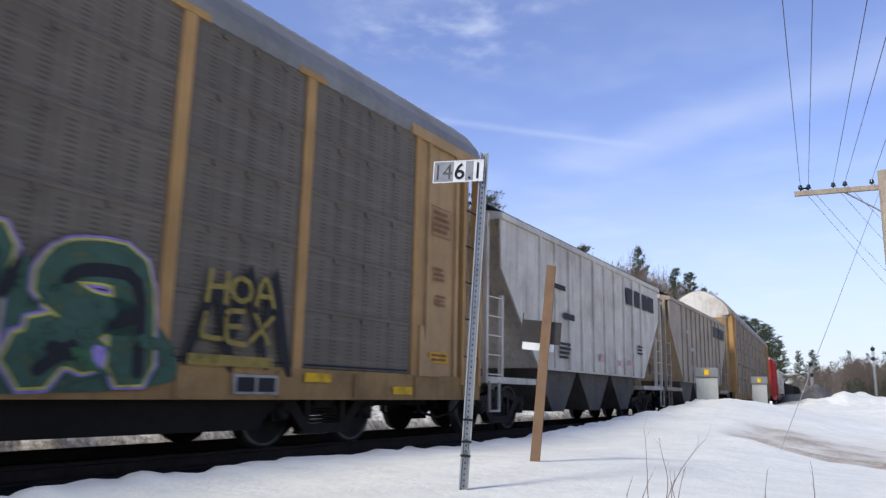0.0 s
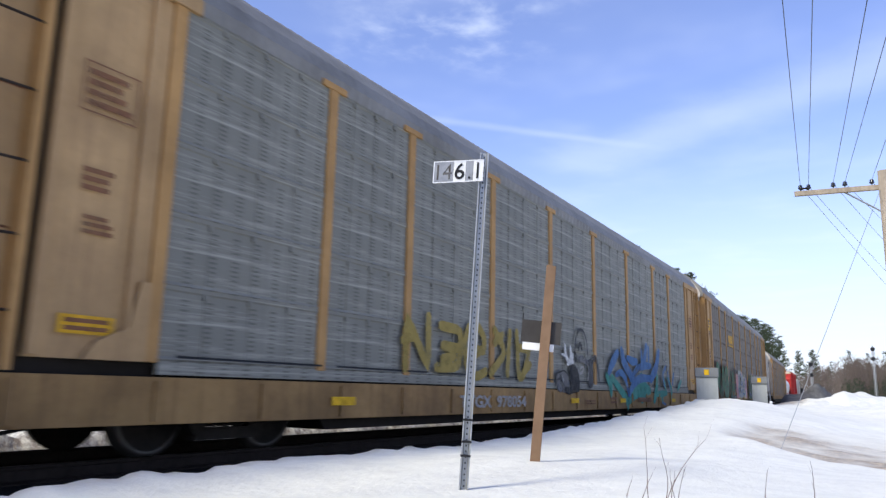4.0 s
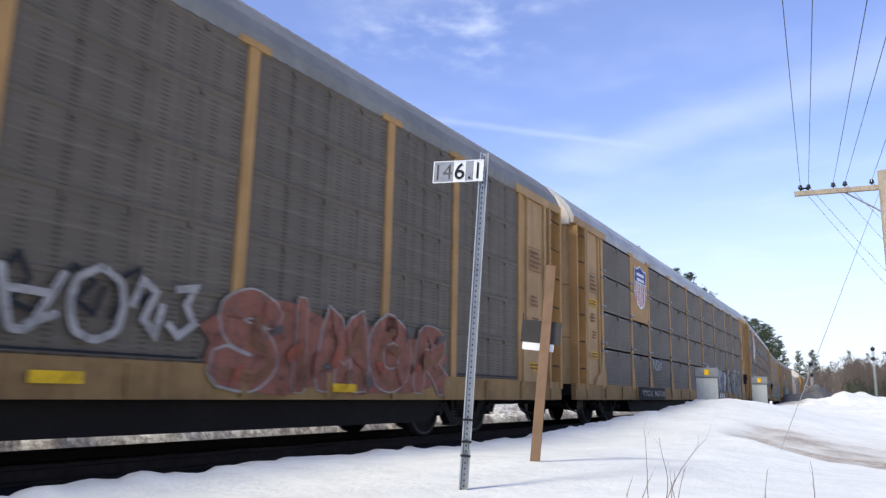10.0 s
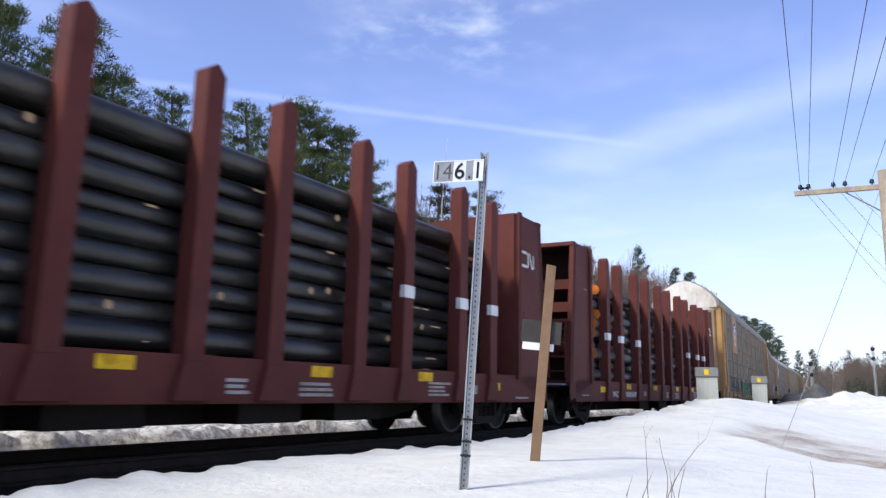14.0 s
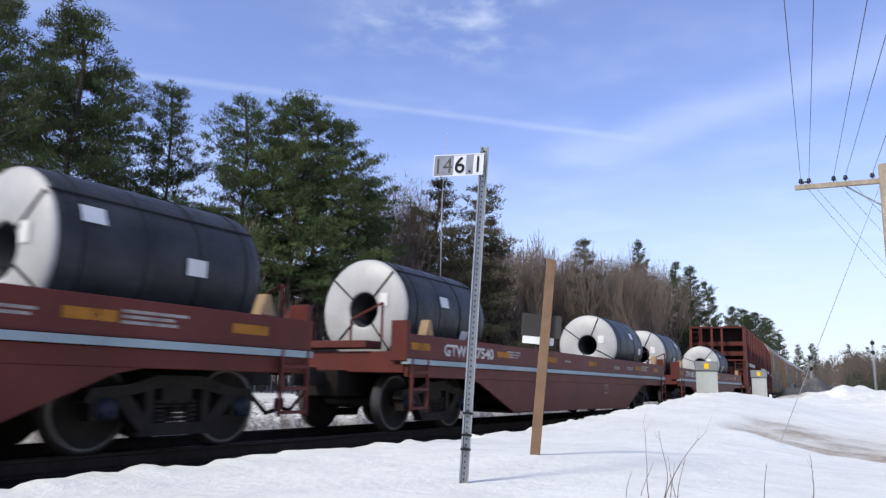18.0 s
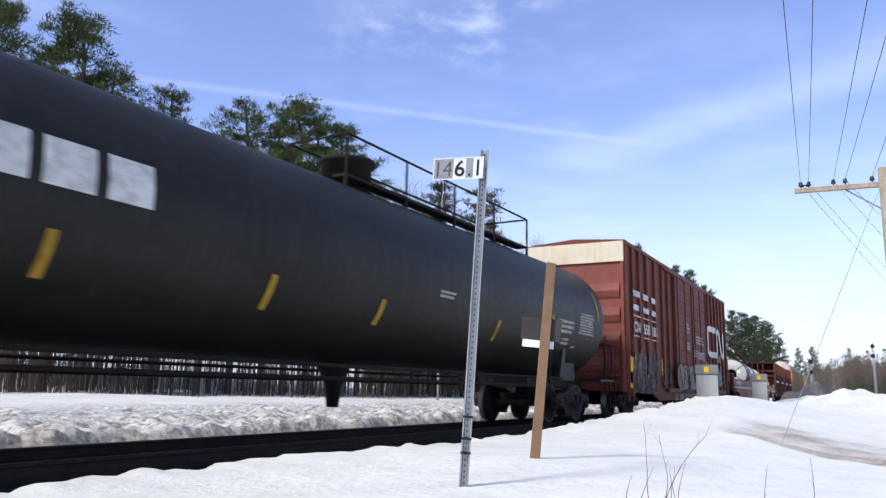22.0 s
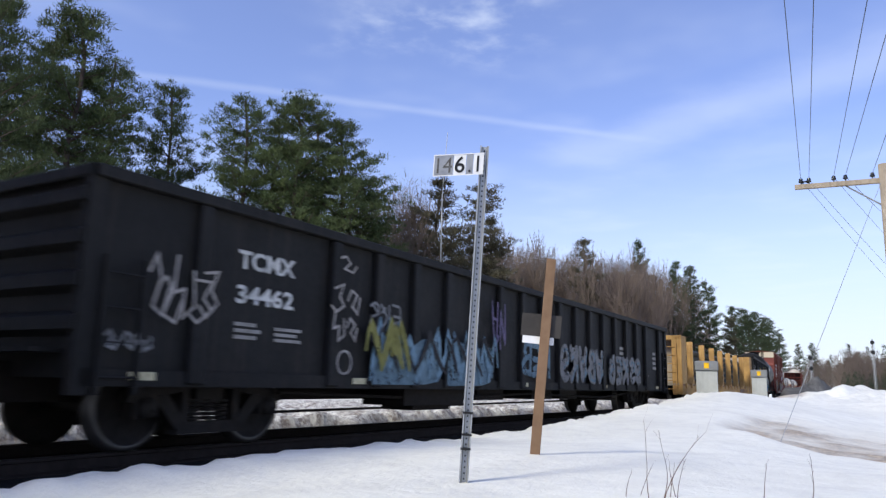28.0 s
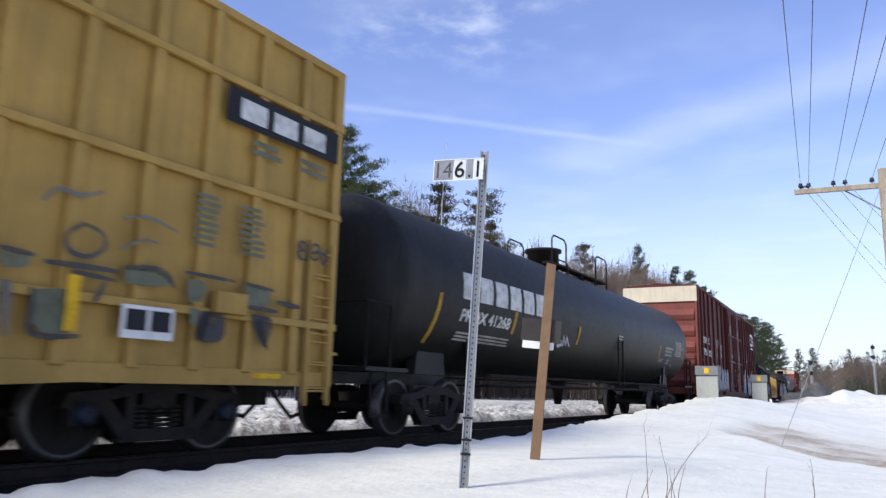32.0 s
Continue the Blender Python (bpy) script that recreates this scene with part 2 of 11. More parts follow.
M = dict(
    yellow=paint("rail_yellow", (0.42, 0.24, 0.09), 0.65, vary=0.22, dirt=0.45, dirt_colour=(0.16, 0.09, 0.035), streak=0.35),
    yellow_end=paint("sooty_yellow", (0.43, 0.275, 0.13), 0.7, vary=0.2, dirt=0.45, dirt_colour=(0.2, 0.115, 0.06), streak=0.45, clean=0.46),
    yellow_worn=paint("worn_yellow", (0.33, 0.2, 0.078), 0.7, vary=0.28, dirt=0.65, dirt_colour=(0.12, 0.065, 0.03), streak=0.5, clean=0.43),
    yellow_sill=paint("dirty_sill_yellow", (0.31, 0.19, 0.075), 0.7, vary=0.25, dirt=0.6, dirt_colour=(0.13, 0.075, 0.035), streak=0.45, clean=0.44),
    yellow_box=paint("box_car_yellow", (0.40, 0.25, 0.065), 0.6, vary=0.2, dirt=0.3, dirt_colour=(0.12, 0.08, 0.03), streak=0.3),
    zinc=paint("galvanised_panel", (0.18, 0.178, 0.168), 0.6, 0.0, vary=0.25, scale=0.5, dirt=0.4, dirt_colour=(0.11, 0.095, 0.08), streak=0.35),
    lug_grey=paint("pale_galvanised_lug", (0.36, 0.35, 0.34), 0.5, 0.2, vary=0.2, scale=5),
    zinc_dark=paint("weathered_dark_panel", (0.192, 0.166, 0.138), 0.7, 0.0, vary=0.28, scale=0.5, dirt=0.5, dirt_colour=(0.10, 0.08, 0.066), streak=0.45),
    roof=paint("roof_sheet", (0.42, 0.42, 0.41), 0.55, 0.1, vary=0.2, dirt=0.4, streak=0.3),
    roof_dark=paint("dull_roof_sheet", (0.24, 0.23, 0.21), 0.6, 0.2, vary=0.2, dirt=0.4),
    white_rusty=paint("rust_streaked_white", (0.66, 0.63, 0.57), 0.55, vary=0.15, dirt=0.8, dirt_colour=(0.22, 0.12, 0.06), streak=0.35, clean=0.5),
    white=paint("white_paint", (0.72, 0.71, 0.68), 0.5, vary=0.12, dirt=0.35, dirt_colour=(0.3, 0.26, 0.2), streak=0.3),
    black=paint("black_paint", (0.013, 0.0098, 0.0078), 0.75, vary=0.3, dirt=0.3, dirt_colour=(0.026, 0.022, 0.018)),
    tank=paint("tank_black", (0.0165, 0.0165, 0.0145), 0.5, vary=0.3, dirt=0.35, dirt_colour=(0.05, 0.045, 0.04), streak=0.3),
    gondola=paint("gondola_black", (0.015, 0.0146, 0.014), 0.7, vary=0.3, dirt=0.4, dirt_colour=(0.045, 0.037, 0.03), streak=0.35),
    iron=paint("truck_iron", (0.026, 0.022, 0.019), 0.75, 0.1, vary=0.3, scale=4, dirt=0.5, dirt_colour=(0.06, 0.042, 0.029)),
    tread=paint("wheel_tread", (0.11, 0.1, 0.09), 0.45, 0.7, vary=0.15, scale=6, dirt=0.2),
    maroon=paint("maroon_paint", (0.1, 0.0255, 0.0195), 0.68, vary=0.2, dirt=0.3, dirt_colour=(0.06, 0.03, 0.025), streak=0.25),
    red=paint("box_car_red", (0.138, 0.036, 0.021), 0.6, vary=0.22, dirt=0.35, dirt_colour=(0.07, 0.035, 0.028), streak=0.4),
    wine=paint("wine_red", (0.087, 0.022, 0.0175), 0.64, vary=0.18, dirt=0.3, dirt_colour=(0.05, 0.022, 0.02), streak=0.3),
    hopper_grey=paint("hopper_grey", (0.60, 0.55, 0.465), 0.65, vary=0.18, dirt=0.6, dirt_colour=(0.2, 0.155, 0.115), streak=0.55, clean=0.46),
    hopper_tan=paint("hopper_tan", (0.33, 0.27, 0.2), 0.65, vary=0.2, dirt=0.5, dirt_colour=(0.2, 0.12, 0.07), streak=0.6),
    wood=paint("weathered_wood", (0.34, 0.23, 0.13), 0.8, vary=0.25, scale=3, dirt=0.35, dirt_colour=(0.14, 0.1, 0.07), streak=0.5),
    snow=None,
)


def snow_material():
    mat = bpy.data.materials.new("old_snow")
    mat.use_nodes = True
    tree = mat.node_tree
    link = tree.links.new
    bsdf = tree.nodes["Principled BSDF"]
    co = tree.nodes.new("ShaderNodeTexCoord")
    pos = co.outputs["Object"]
    big = node(tree, "ShaderNodeTexNoise", Scale=0.35, Detail=5.0, Roughness=0.6)
    fine = node(tree, "ShaderNodeTexNoise", Scale=9.0, Detail=5.0, Roughness=0.65)
    speck = node(tree, "ShaderNodeTexNoise", Scale=42.0, Detail=2.0, Roughness=0.5)
    for n in (big, fine, speck):
        link(pos, n.inputs["Vector"])
    dirt = tree.nodes.new("ShaderNodeVertexColor")
    dirt.layer_name = "dirt"
    sep = tree.nodes.new("ShaderNodeSeparateColor")
    link(dirt.outputs["Color"], sep.inputs[0])

    def rng(v, a, b, lo, hi):
        m = tree.nodes.new("ShaderNodeMapRange")
        link(v, m.inputs["Value"])
        for k, x in (("From Min", a), ("From Max", b), ("To Min", lo), ("To Max", hi)):
            m.inputs[k].default_value = x
        return m.outputs[0]

    def mul(a, b):
        m = tree.nodes.new("ShaderNodeMath")
        m.operation = "MULTIPLY"
        link(a, m.inputs[0]), link(b, m.inputs[1])
        return m.outputs[0]

    def mix(a, b, f):
        m = tree.nodes.new("ShaderNodeMix")
        m.data_type = "RGBA"
        for i, v in ((6, a), (7, b)):
            if isinstance(v, tuple):
                m.inputs[i].default_value = (*v, 1)
            else:
                link(v, m.inputs[i])
        link(f, m.inputs["Factor"])
        return m.outputs[2]

    base = mix((0.75, 0.74, 0.665), (0.85, 0.84, 0.755), rng(big.outputs[0], 0.35, 0.65, 0, 1))
    base = mix(base, (0.45, 0.42, 0.38), rng(speck.outputs[0], 0.68, 0.78, 0, 0.35))
    mud = mix((0.15, 0.098, 0.055), (0.52, 0.42, 0.30), rng(fine.outputs[0], 0.4, 0.62, 0, 1))
    patch = node(tree, "ShaderNodeTexNoise", Scale=2.4, Detail=6.0, Roughness=0.7)
    link(pos, patch.inputs["Vector"])
    base = mix(base, (0.54, 0.53, 0.50), rng(patch.outputs[0], 0.45, 0.68, 0.0, 0.38))
    rub = node(tree, "ShaderNodeTexNoise", Scale=5.5, Detail=6.0, Roughness=0.75)
    link(pos, rub.inputs["Vector"])
    base = mix(base, (0.16, 0.13, 0.115), mul(sep.outputs[1], rng(rub.outputs[0], 0.42, 0.6, 0.05, 0.95)))
    col = mix(base, mud, mul(sep.outputs[0], rng(fine.outputs[0], 0.28, 0.6, 0.7, 1.0)))
    link(col, bsdf.inputs["Base Color"])
    bsdf.inputs["Roughness"].default_value = 0.62
    bsdf.inputs["Subsurface Weight"].default_value = 0.0
    b1 = node(tree, "ShaderNodeBump", Strength=0.5, Distance=0.05)
    link(fine.outputs[0], b1.inputs["Height"])
    link(b1.outputs[0], bsdf.inputs["Normal"])
    return mat


M["snow"] = snow_material()
# dark stone, its colour taken nearly to black for the shade beneath the train
M["ballast"] = paint("shade_dark_ballast", (0.014, 0.0135, 0.013), 0.9, vary=0.4, scale=3, grain=30, dirt=0.4, dirt_colour=(0.03, 0.026, 0.024), bump=0.8, bump_scale=22)
M["rail"] = paint("rusty_rail", (0.03, 0.022, 0.018), 0.8, 0.1, vary=0.3, scale=5, dirt=0.4)
M["railtop"] = paint("worn_rail_head", (0.12, 0.115, 0.11), 0.4, 0.8, vary=0.15, scale=4, dirt=0.15, bump=0.03)


def bump_at(x, y, cx, cy, rx, ry):
    return math.exp(-(((x - cx) / rx) ** 2 + ((y - cy) / ry) ** 2))


def ease(v, lo, hi):
    k = min(1.0, max(0.0, (v - lo) / (hi - lo)))
    return k * k * (3 - 2 * k)


def ground_height(x, y):
    """Height of the snow, and how dirty it is. The line runs in a shallow bare trough."""
    s = x
    tx, ty, a = track(s)
    off = (y - ty) * math.cos(a) - (x - tx) * math.sin(a)
    n1 = noise.noise((x * 0.22, y * 0.22, 1.3))
    n2 = noise.noise((x * 0.9, y * 0.9, 4.1))
    n3 = noise.noise((x * 2.6, y * 2.6, 8.1))
    dirt = 0.0
    if off < 0:
        z = 0.10 + 0.06 * n1 + 0.025 * n2 + 0.010 * n3
        z += 0.10 * ease(y, 5.2, 2.5) * bump_at(x, y, 6.5, 2.9, 2.2, 1.6)
        z += 0.50 * bump_at(x, y, 24.6, 4.2, 4.2, 2.0) + 0.22 * bump_at(x, y, 19.0, 4.0, 5.0, 1.6)
        z += 0.30 * bump_at(x, y, 35.0, 4.6, 6.0, 1.5)
        z += (0.16 * abs(noise.noise((x * 3.4, y * 3.4, 6.6))) + 0.10 * abs(n3)) * (bump_at(x, y, 20.0, 4.9, 7.0, 0.8) + 0.8 * bump_at(x, y, 62.0, 3.0, 16.0, 3.0))
        z -= 0.16 * ease(y, 2.2, 0.2) * ease(x, 7.0, 11.0)
        z += (1.1 + 0.5 * n2) * bump_at(x, y, 66.0, 5.2, 5.0, 0.95) + (0.5 + 0.25 * n1) * bump_at(x, y, 58.0, 3.0, 9.0, 1.6) + (0.5 + 0.25 * n1) * bump_at(x, y, 64.0, 1.0, 9.0, 1.8) + 0.55 * bump_at(x, y, 49.0, 3.4, 8.0, 2.6) * (0.8 + 0.9 * n2)
        z += 0.55 * ease(x, 26.0, 46.0) * ease(y, 4.5, -2.0) * (0.7 + 0.7 * n1 + 0.3 * n2)
        z += 0.50 * bump_at(x, y, 34.0, -1.5, 4.0, 2.6) * (1 + 0.6 * n2)
        near = 11.0 + 1.5 * max(0.0, y - 0.9) + 0.35 * n2
        hollow = ease(x, near - 0.1, near + 0.9) * ease(x, 21.0, 16.0) * ease(y, -6.0, -3.0) * ease(y, 3.0, 2.3)
        z -= 0.13 * hollow
        z += (0.07 * n3 + 0.10 * n2) * ease(x, 34.0, 50.0) + 0.05 * abs(n3) * hollow
        dirt = hollow * ease(x, near + 8.0, near + 3.0) * min(1.0, max(0.0, 0.62 + 0.35 * ease(x, near + 3.0, near + 0.6) + 0.45 * n2 + 0.5 * n3))
        dirt = max(dirt, 0.75 * ease(bump_at(x, y, 48.0, 5.3, 11.0, 0.9) + 0.3 * n3, 0.4, 0.8))
        edge = -2.72 + 0.22 * ease(x, 6.0, 14.0) + 0.035 * n2 + 0.045 * n3 + 0.06 * noise.noise((x * 4.5, y * 4.5, 3.3)) + 0.07 * noise.noise((x * 13.0, y * 13.0, 7.3))
        z += 0.07 * abs(n3) * ease(off, edge - 1.0, edge - 0.3)
        if off > edge - 0.25:
            k = ease(off, edge - 0.25, edge + 0.10)
            z = z * (1 - k) - 0.50 * k
            dirt = max(dirt, 0.5 * k)
    else:
        z = -0.02 + 0.09 * n1 + 0.07 * n2 + 0.05 * n3 + 2.4 * ease(off, 40, 75)
        z += (0.30 * abs(noise.noise((x * 1.3, y * 1.3, 2.2))) + 0.10 * noise.noise((x * 3.1, y * 3.1, 5.2))) * ease(off, 16, 4)
        dirt = 0.28 * ease(n3 + 0.5 * n2, -0.25, 0.45) * (1 - 0.55 * ease(off, 5.0, 16.0))
        edge = 2.6 + 0.2 * n2 + 0.1 * n3
        if off < edge + 0.45:
            k = ease(off, edge + 0.45, edge)
            z = z * (1 - k) - 0.50 * k
            dirt = max(dirt, 0.7 * k)
    far = ease(math.hypot(x, y), 70, 260)
    return z + 1.0 * far, dirt


def build_ground():
    def steps(marks):
        out = []
        for a, b, d in marks:
            out += list(np.arange(a, b, d))
        return out
    xs = steps([(-3000, -600, 240), (-600, -120, 40), (-120, -12, 6), (-12, 0, 0.8), (0, 9, 0.1), (9, 26, 0.18), (26, 60, 0.4), (60, 130, 1.5), (130, 500, 15), (500, 3001, 250)])
    ys = steps([(-2500, -300, 240), (-300, -40, 20), (-40, -6, 2.0), (-6, 0, 0.35), (0, 5, 0.16), (5, 5.9, 0.09), (5.9, 10, 0.4), (10, 13, 0.16), (13, 24, 0.5), (24, 70, 3), (70, 400, 25), (400, 2901, 250)])
    verts, cols = [], []
    bend = {}
    for x in xs:
        bend[x] = track(float(x))[1] - 7.777 if -440 < x < 600 else (track(-440.0)[1] - 7.777 if x < 0 else track(599.0)[1] - 7.777)
    for x in xs:
        for y in ys:
            yy = y + bend[x] * min(1.0, max(0.0, 1 - (abs(y - 7.8) - 10) / 60 if abs(y - 7.8) > 10 else 1.0))
            z, d = ground_height(x, yy)
            verts.append((x, yy, z))
            tx, ty, _ = track(min(580.0, max(-430.0, float(x))))
            cols.append((d, ease(yy - ty, 2.0, 3.0) * (1 - 0.8 * ease(yy - ty, 7.0, 18.0)), 0, 1))
    ny = len(ys)
    faces = [(i * ny + j, (i + 1) * ny + j, (i + 1) * ny + j + 1, i * ny + j + 1) for i in range(len(xs) - 1) for j in range(ny - 1)]
    me = bpy.data.meshes.new("ground")
    me.from_pydata(verts, [], faces)
    layer = me.color_attributes.new("dirt", "FLOAT_COLOR", "POINT")
    layer.data.foreach_set("color", np.array(cols, dtype=np.float32).ravel())
    me.polygons.foreach_set("use_smooth", [True] * len(faces))
    me.materials.append(M["snow"])
    me.update()
    return tagged(new("ground", me), "old granular snow, bright white with dirty melting patches", "snow", kind="structure")


def build_line():
    """Ballast bed, ties and two rails that follow the bends."""
    stations = [s for s in np.arange(-440, -40, 8.0)] + [s for s in np.arange(-40, 220, 1.0)] + [s for s in np.arange(220, 590, 8.0)]

    def sweep(name, profile, mat, heads=None):
        me = bpy.data.meshes.new(name)
        verts, faces = [], []
        n = len(profile)
        for s in stations:
            for o, z in profile:
                x, y, _ = track(float(s), o)
                verts.append((x, y, z))
        for i in range(len(stations) - 1):
            for j in range(n):
                k = (j + 1) % n
                faces.append((i * n + j, (i + 1) * n + j, (i + 1) * n + k, i * n + k))
        me.from_pydata(verts, [], faces)
        me.materials.append(mat)
        if heads:
            me.materials.append(M["railtop"])
            for f in me.polygons:
                if f.index % n in heads:
                    f.material_index = 1
        me.update()
        return new(name, me)

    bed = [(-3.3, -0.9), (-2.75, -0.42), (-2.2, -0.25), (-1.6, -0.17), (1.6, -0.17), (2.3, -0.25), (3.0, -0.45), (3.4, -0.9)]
    tagged(sweep("ballast_bed", bed, M["ballast"]), "dark crushed stone ballast, coloured near black for the shade under the train", "ballast", kind="structure")
    for c, far in ((-0.755, False), (0.755, True)):
        rail = [(c - 0.07, -0.17), (c - 0.07, -0.155), (c - 0.012, -0.135), (c - 0.012, -0.045), (c - 0.036, -0.035), (c - 0.036, -0.008), (c - 0.022, 0.0),
                (c + 0.022, 0.0), (c + 0.036, -0.008), (c + 0.036, -0.035), (c + 0.012, -0.045), (c + 0.012, -0.135), (c + 0.07, -0.155), (c + 0.07, -0.17)]
        tagged(sweep("rail", rail, M["rail"], heads=(6,)), "rusty steel rail with a polished head", "rail", "rails of the track", kind="structure")


def at_eye(px, py, d):
    """The place at a level distance d from the eye, towards a bearing (px) and a rise (py), both tangents of the view."""
    m = aim(0.0).to_3x3()
    v = m @ Vector((px, py, -1))
    return EYE + v * (d / math.hypot(v.x, v.y))


build_ground()
build_line()


# ---- the train ----
TRAIN, WHEELS = [], []
HALF = 1.5


def add_car(ob, centre, reach, offset=None):
    """Sets a thing on the line: the place of its car's middle at the start, the distance of the trucks from there, its place on the car."""
    TRAIN.append((ob, centre, reach, offset or Matrix.Identity(4)))
    return ob


def car_pose(s, reach):
    ax, ay, _ = track(s - reach)
    bx, by, _ = track(s + reach)
    return Matrix.Translation(((ax + bx) / 2, (ay + by) / 2, 0)) @ Matrix.Rotation(math.atan2(by - ay, bx - ax), 4, "Z")


def flat_paint(name, colour, rough=0.65, worn=0.38):
    return paint(name, colour, rough, vary=0.16, scale=2.2, dirt=0.22, clean=0.5, dirt_colour=tuple(c * 0.45 for c in colour), bump=0.0, worn=worn if colour[0] != 0.02 else 0.0)


for key, colour in dict(letter=(0.62, 0.61, 0.57), letter_dim=(0.36, 0.34, 0.31), gold=(0.66, 0.36, 0.02), reflect=(0.78, 0.46, 0.02), ink=(0.02, 0.02, 0.022), navy=(0.03, 0.055, 0.24),
                        amber=(0.36, 0.15, 0.02), crimson=(0.42, 0.05, 0.06), sprayed_green=(0.055, 0.13, 0.06), deep_green=(0.05, 0.1, 0.07), lilac=(0.3, 0.22, 0.5), pink=(0.6, 0.3, 0.3), hot_pink=(0.55, 0.09, 0.2), teal=(0.03, 0.27, 0.3),
                        sea_green=(0.05, 0.25, 0.195), royal=(0.052, 0.14, 0.30), sky_blue=(0.17, 0.29, 0.38), pale=(0.41, 0.40, 0.385), dull_red=(0.15, 0.055, 0.05), slate=(0.095, 0.085, 0.075), pale_lilac=(0.36, 0.31, 0.42), silver=(0.37, 0.34, 0.31), lemon=(0.55, 0.48, 0.08), rust_red=(0.3, 0.085, 0.045),
                        dull_gold=(0.30, 0.22, 0.055), dull_silver=(0.43, 0.43, 0.43), faded_red=(0.26, 0.10, 0.065), faded_orange=(0.36, 0.15, 0.06), bone=(0.28, 0.24, 0.185),  brown=(0.2, 0.09, 0.045), leaf_green=(0.055, 0.2, 0.06), cream=(0.62, 0.55, 0.35), steel_blue=(0.2, 0.25, 0.28), olive=(0.14, 0.15, 0.1)).items():
    M[key] = flat_paint(key + "_lettering", colour)
for key, colour, worn in (("haze_grey", (0.15, 0.145, 0.14), 0.5), ("haze_dark", (0.062, 0.062, 0.064), 0.45), ("soot", (0.026, 0.026, 0.027), 0.35), ("sooted", (0.115, 0.082, 0.06), 0.5), ("thin_silver", (0.25, 0.225, 0.2), 0.45), ("sea_wash", (0.05, 0.34, 0.33), 0.4), ("blue_wash", (0.13, 0.2, 0.245), 0.6), ("grey_wash", (0.2, 0.2, 0.2), 0.55), ("sky_wash", (0.17, 0.27, 0.34), 0.5), ("lilac_wash", (0.16, 0.13, 0.22), 0.5), ("bare_ink", (0.026, 0.026, 0.028), 0.0), ("bottle_green", (0.028, 0.04, 0.034), 0.3)):
    M[key] = flat_paint(key + "_spray", colour, 0.7, worn)
M["cap_blue"] = paint("blue_bearing_cap", (0.02, 0.026, 0.045), 0.5, vary=0.3, scale=8)
M["wrap"] = paint("dark_blue_coil_wrap", (0.038, 0.039, 0.042), 0.42, vary=0.4, scale=2, dirt=0.25, dirt_colour=(0.09, 0.09, 0.092), bump=0.9, bump_scale=5)
M["coil_end"] = paint("pale_coil_end", (0.43, 0.42, 0.40), 0.5, 0.1, vary=0.1, scale=3, dirt=0.15, dirt_colour=(0.4, 0.4, 0.4))
M["coil_red"] = paint("coil_car_red", (0.115, 0.028, 0.021), 0.55, vary=0.22, dirt=0.35, dirt_colour=(0.07, 0.03, 0.025), streak=0.35)
M["strip"] = paint("grey_blue_strip", (0.3, 0.36, 0.38), 0.5, 0.1, vary=0.15, dirt=0.3)
M["log"] = paint("creosoted_pole", (0.02, 0.0185, 0.0165), 0.33, vary=0.6, scale=1.6, grain=12, dirt=0.6, dirt_colour=(0.085, 0.07, 0.06), bump=0.4, bump_scale=14, random=0.35)
M["cut"] = paint("orange_cut_end", (0.7, 0.19, 0.03), 0.7, vary=0.25, scale=6, dirt=0.3, dirt_colour=(0.3, 0.1, 0.03))
M["cut_green"] = paint("green_stained_end", (0.03, 0.07, 0.06), 0.6, vary=0.3, scale=6)
M["knot"] = paint("pale_knot_and_glint", (0.42, 0.27, 0.14), 0.7, vary=0.2, scale=9)
M["rebar"] = paint("bundled_steel_bar", (0.055, 0.06, 0.056), 0.6, 0.2, vary=0.3, scale=3, dirt=0.3, dirt_colour=(0.07, 0.06, 0.055), bump=0.5, bump_scale=40)
M["plank"] = paint("grey_plank", (0.36, 0.31, 0.25), 0.8, vary=0.25, scale=2, dirt=0.4, dirt_colour=(0.16, 0.12, 0.09), streak=0.4, random=0.2)
M["hose"] = paint("air_hose", (0.015, 0.015, 0.016), 0.6)


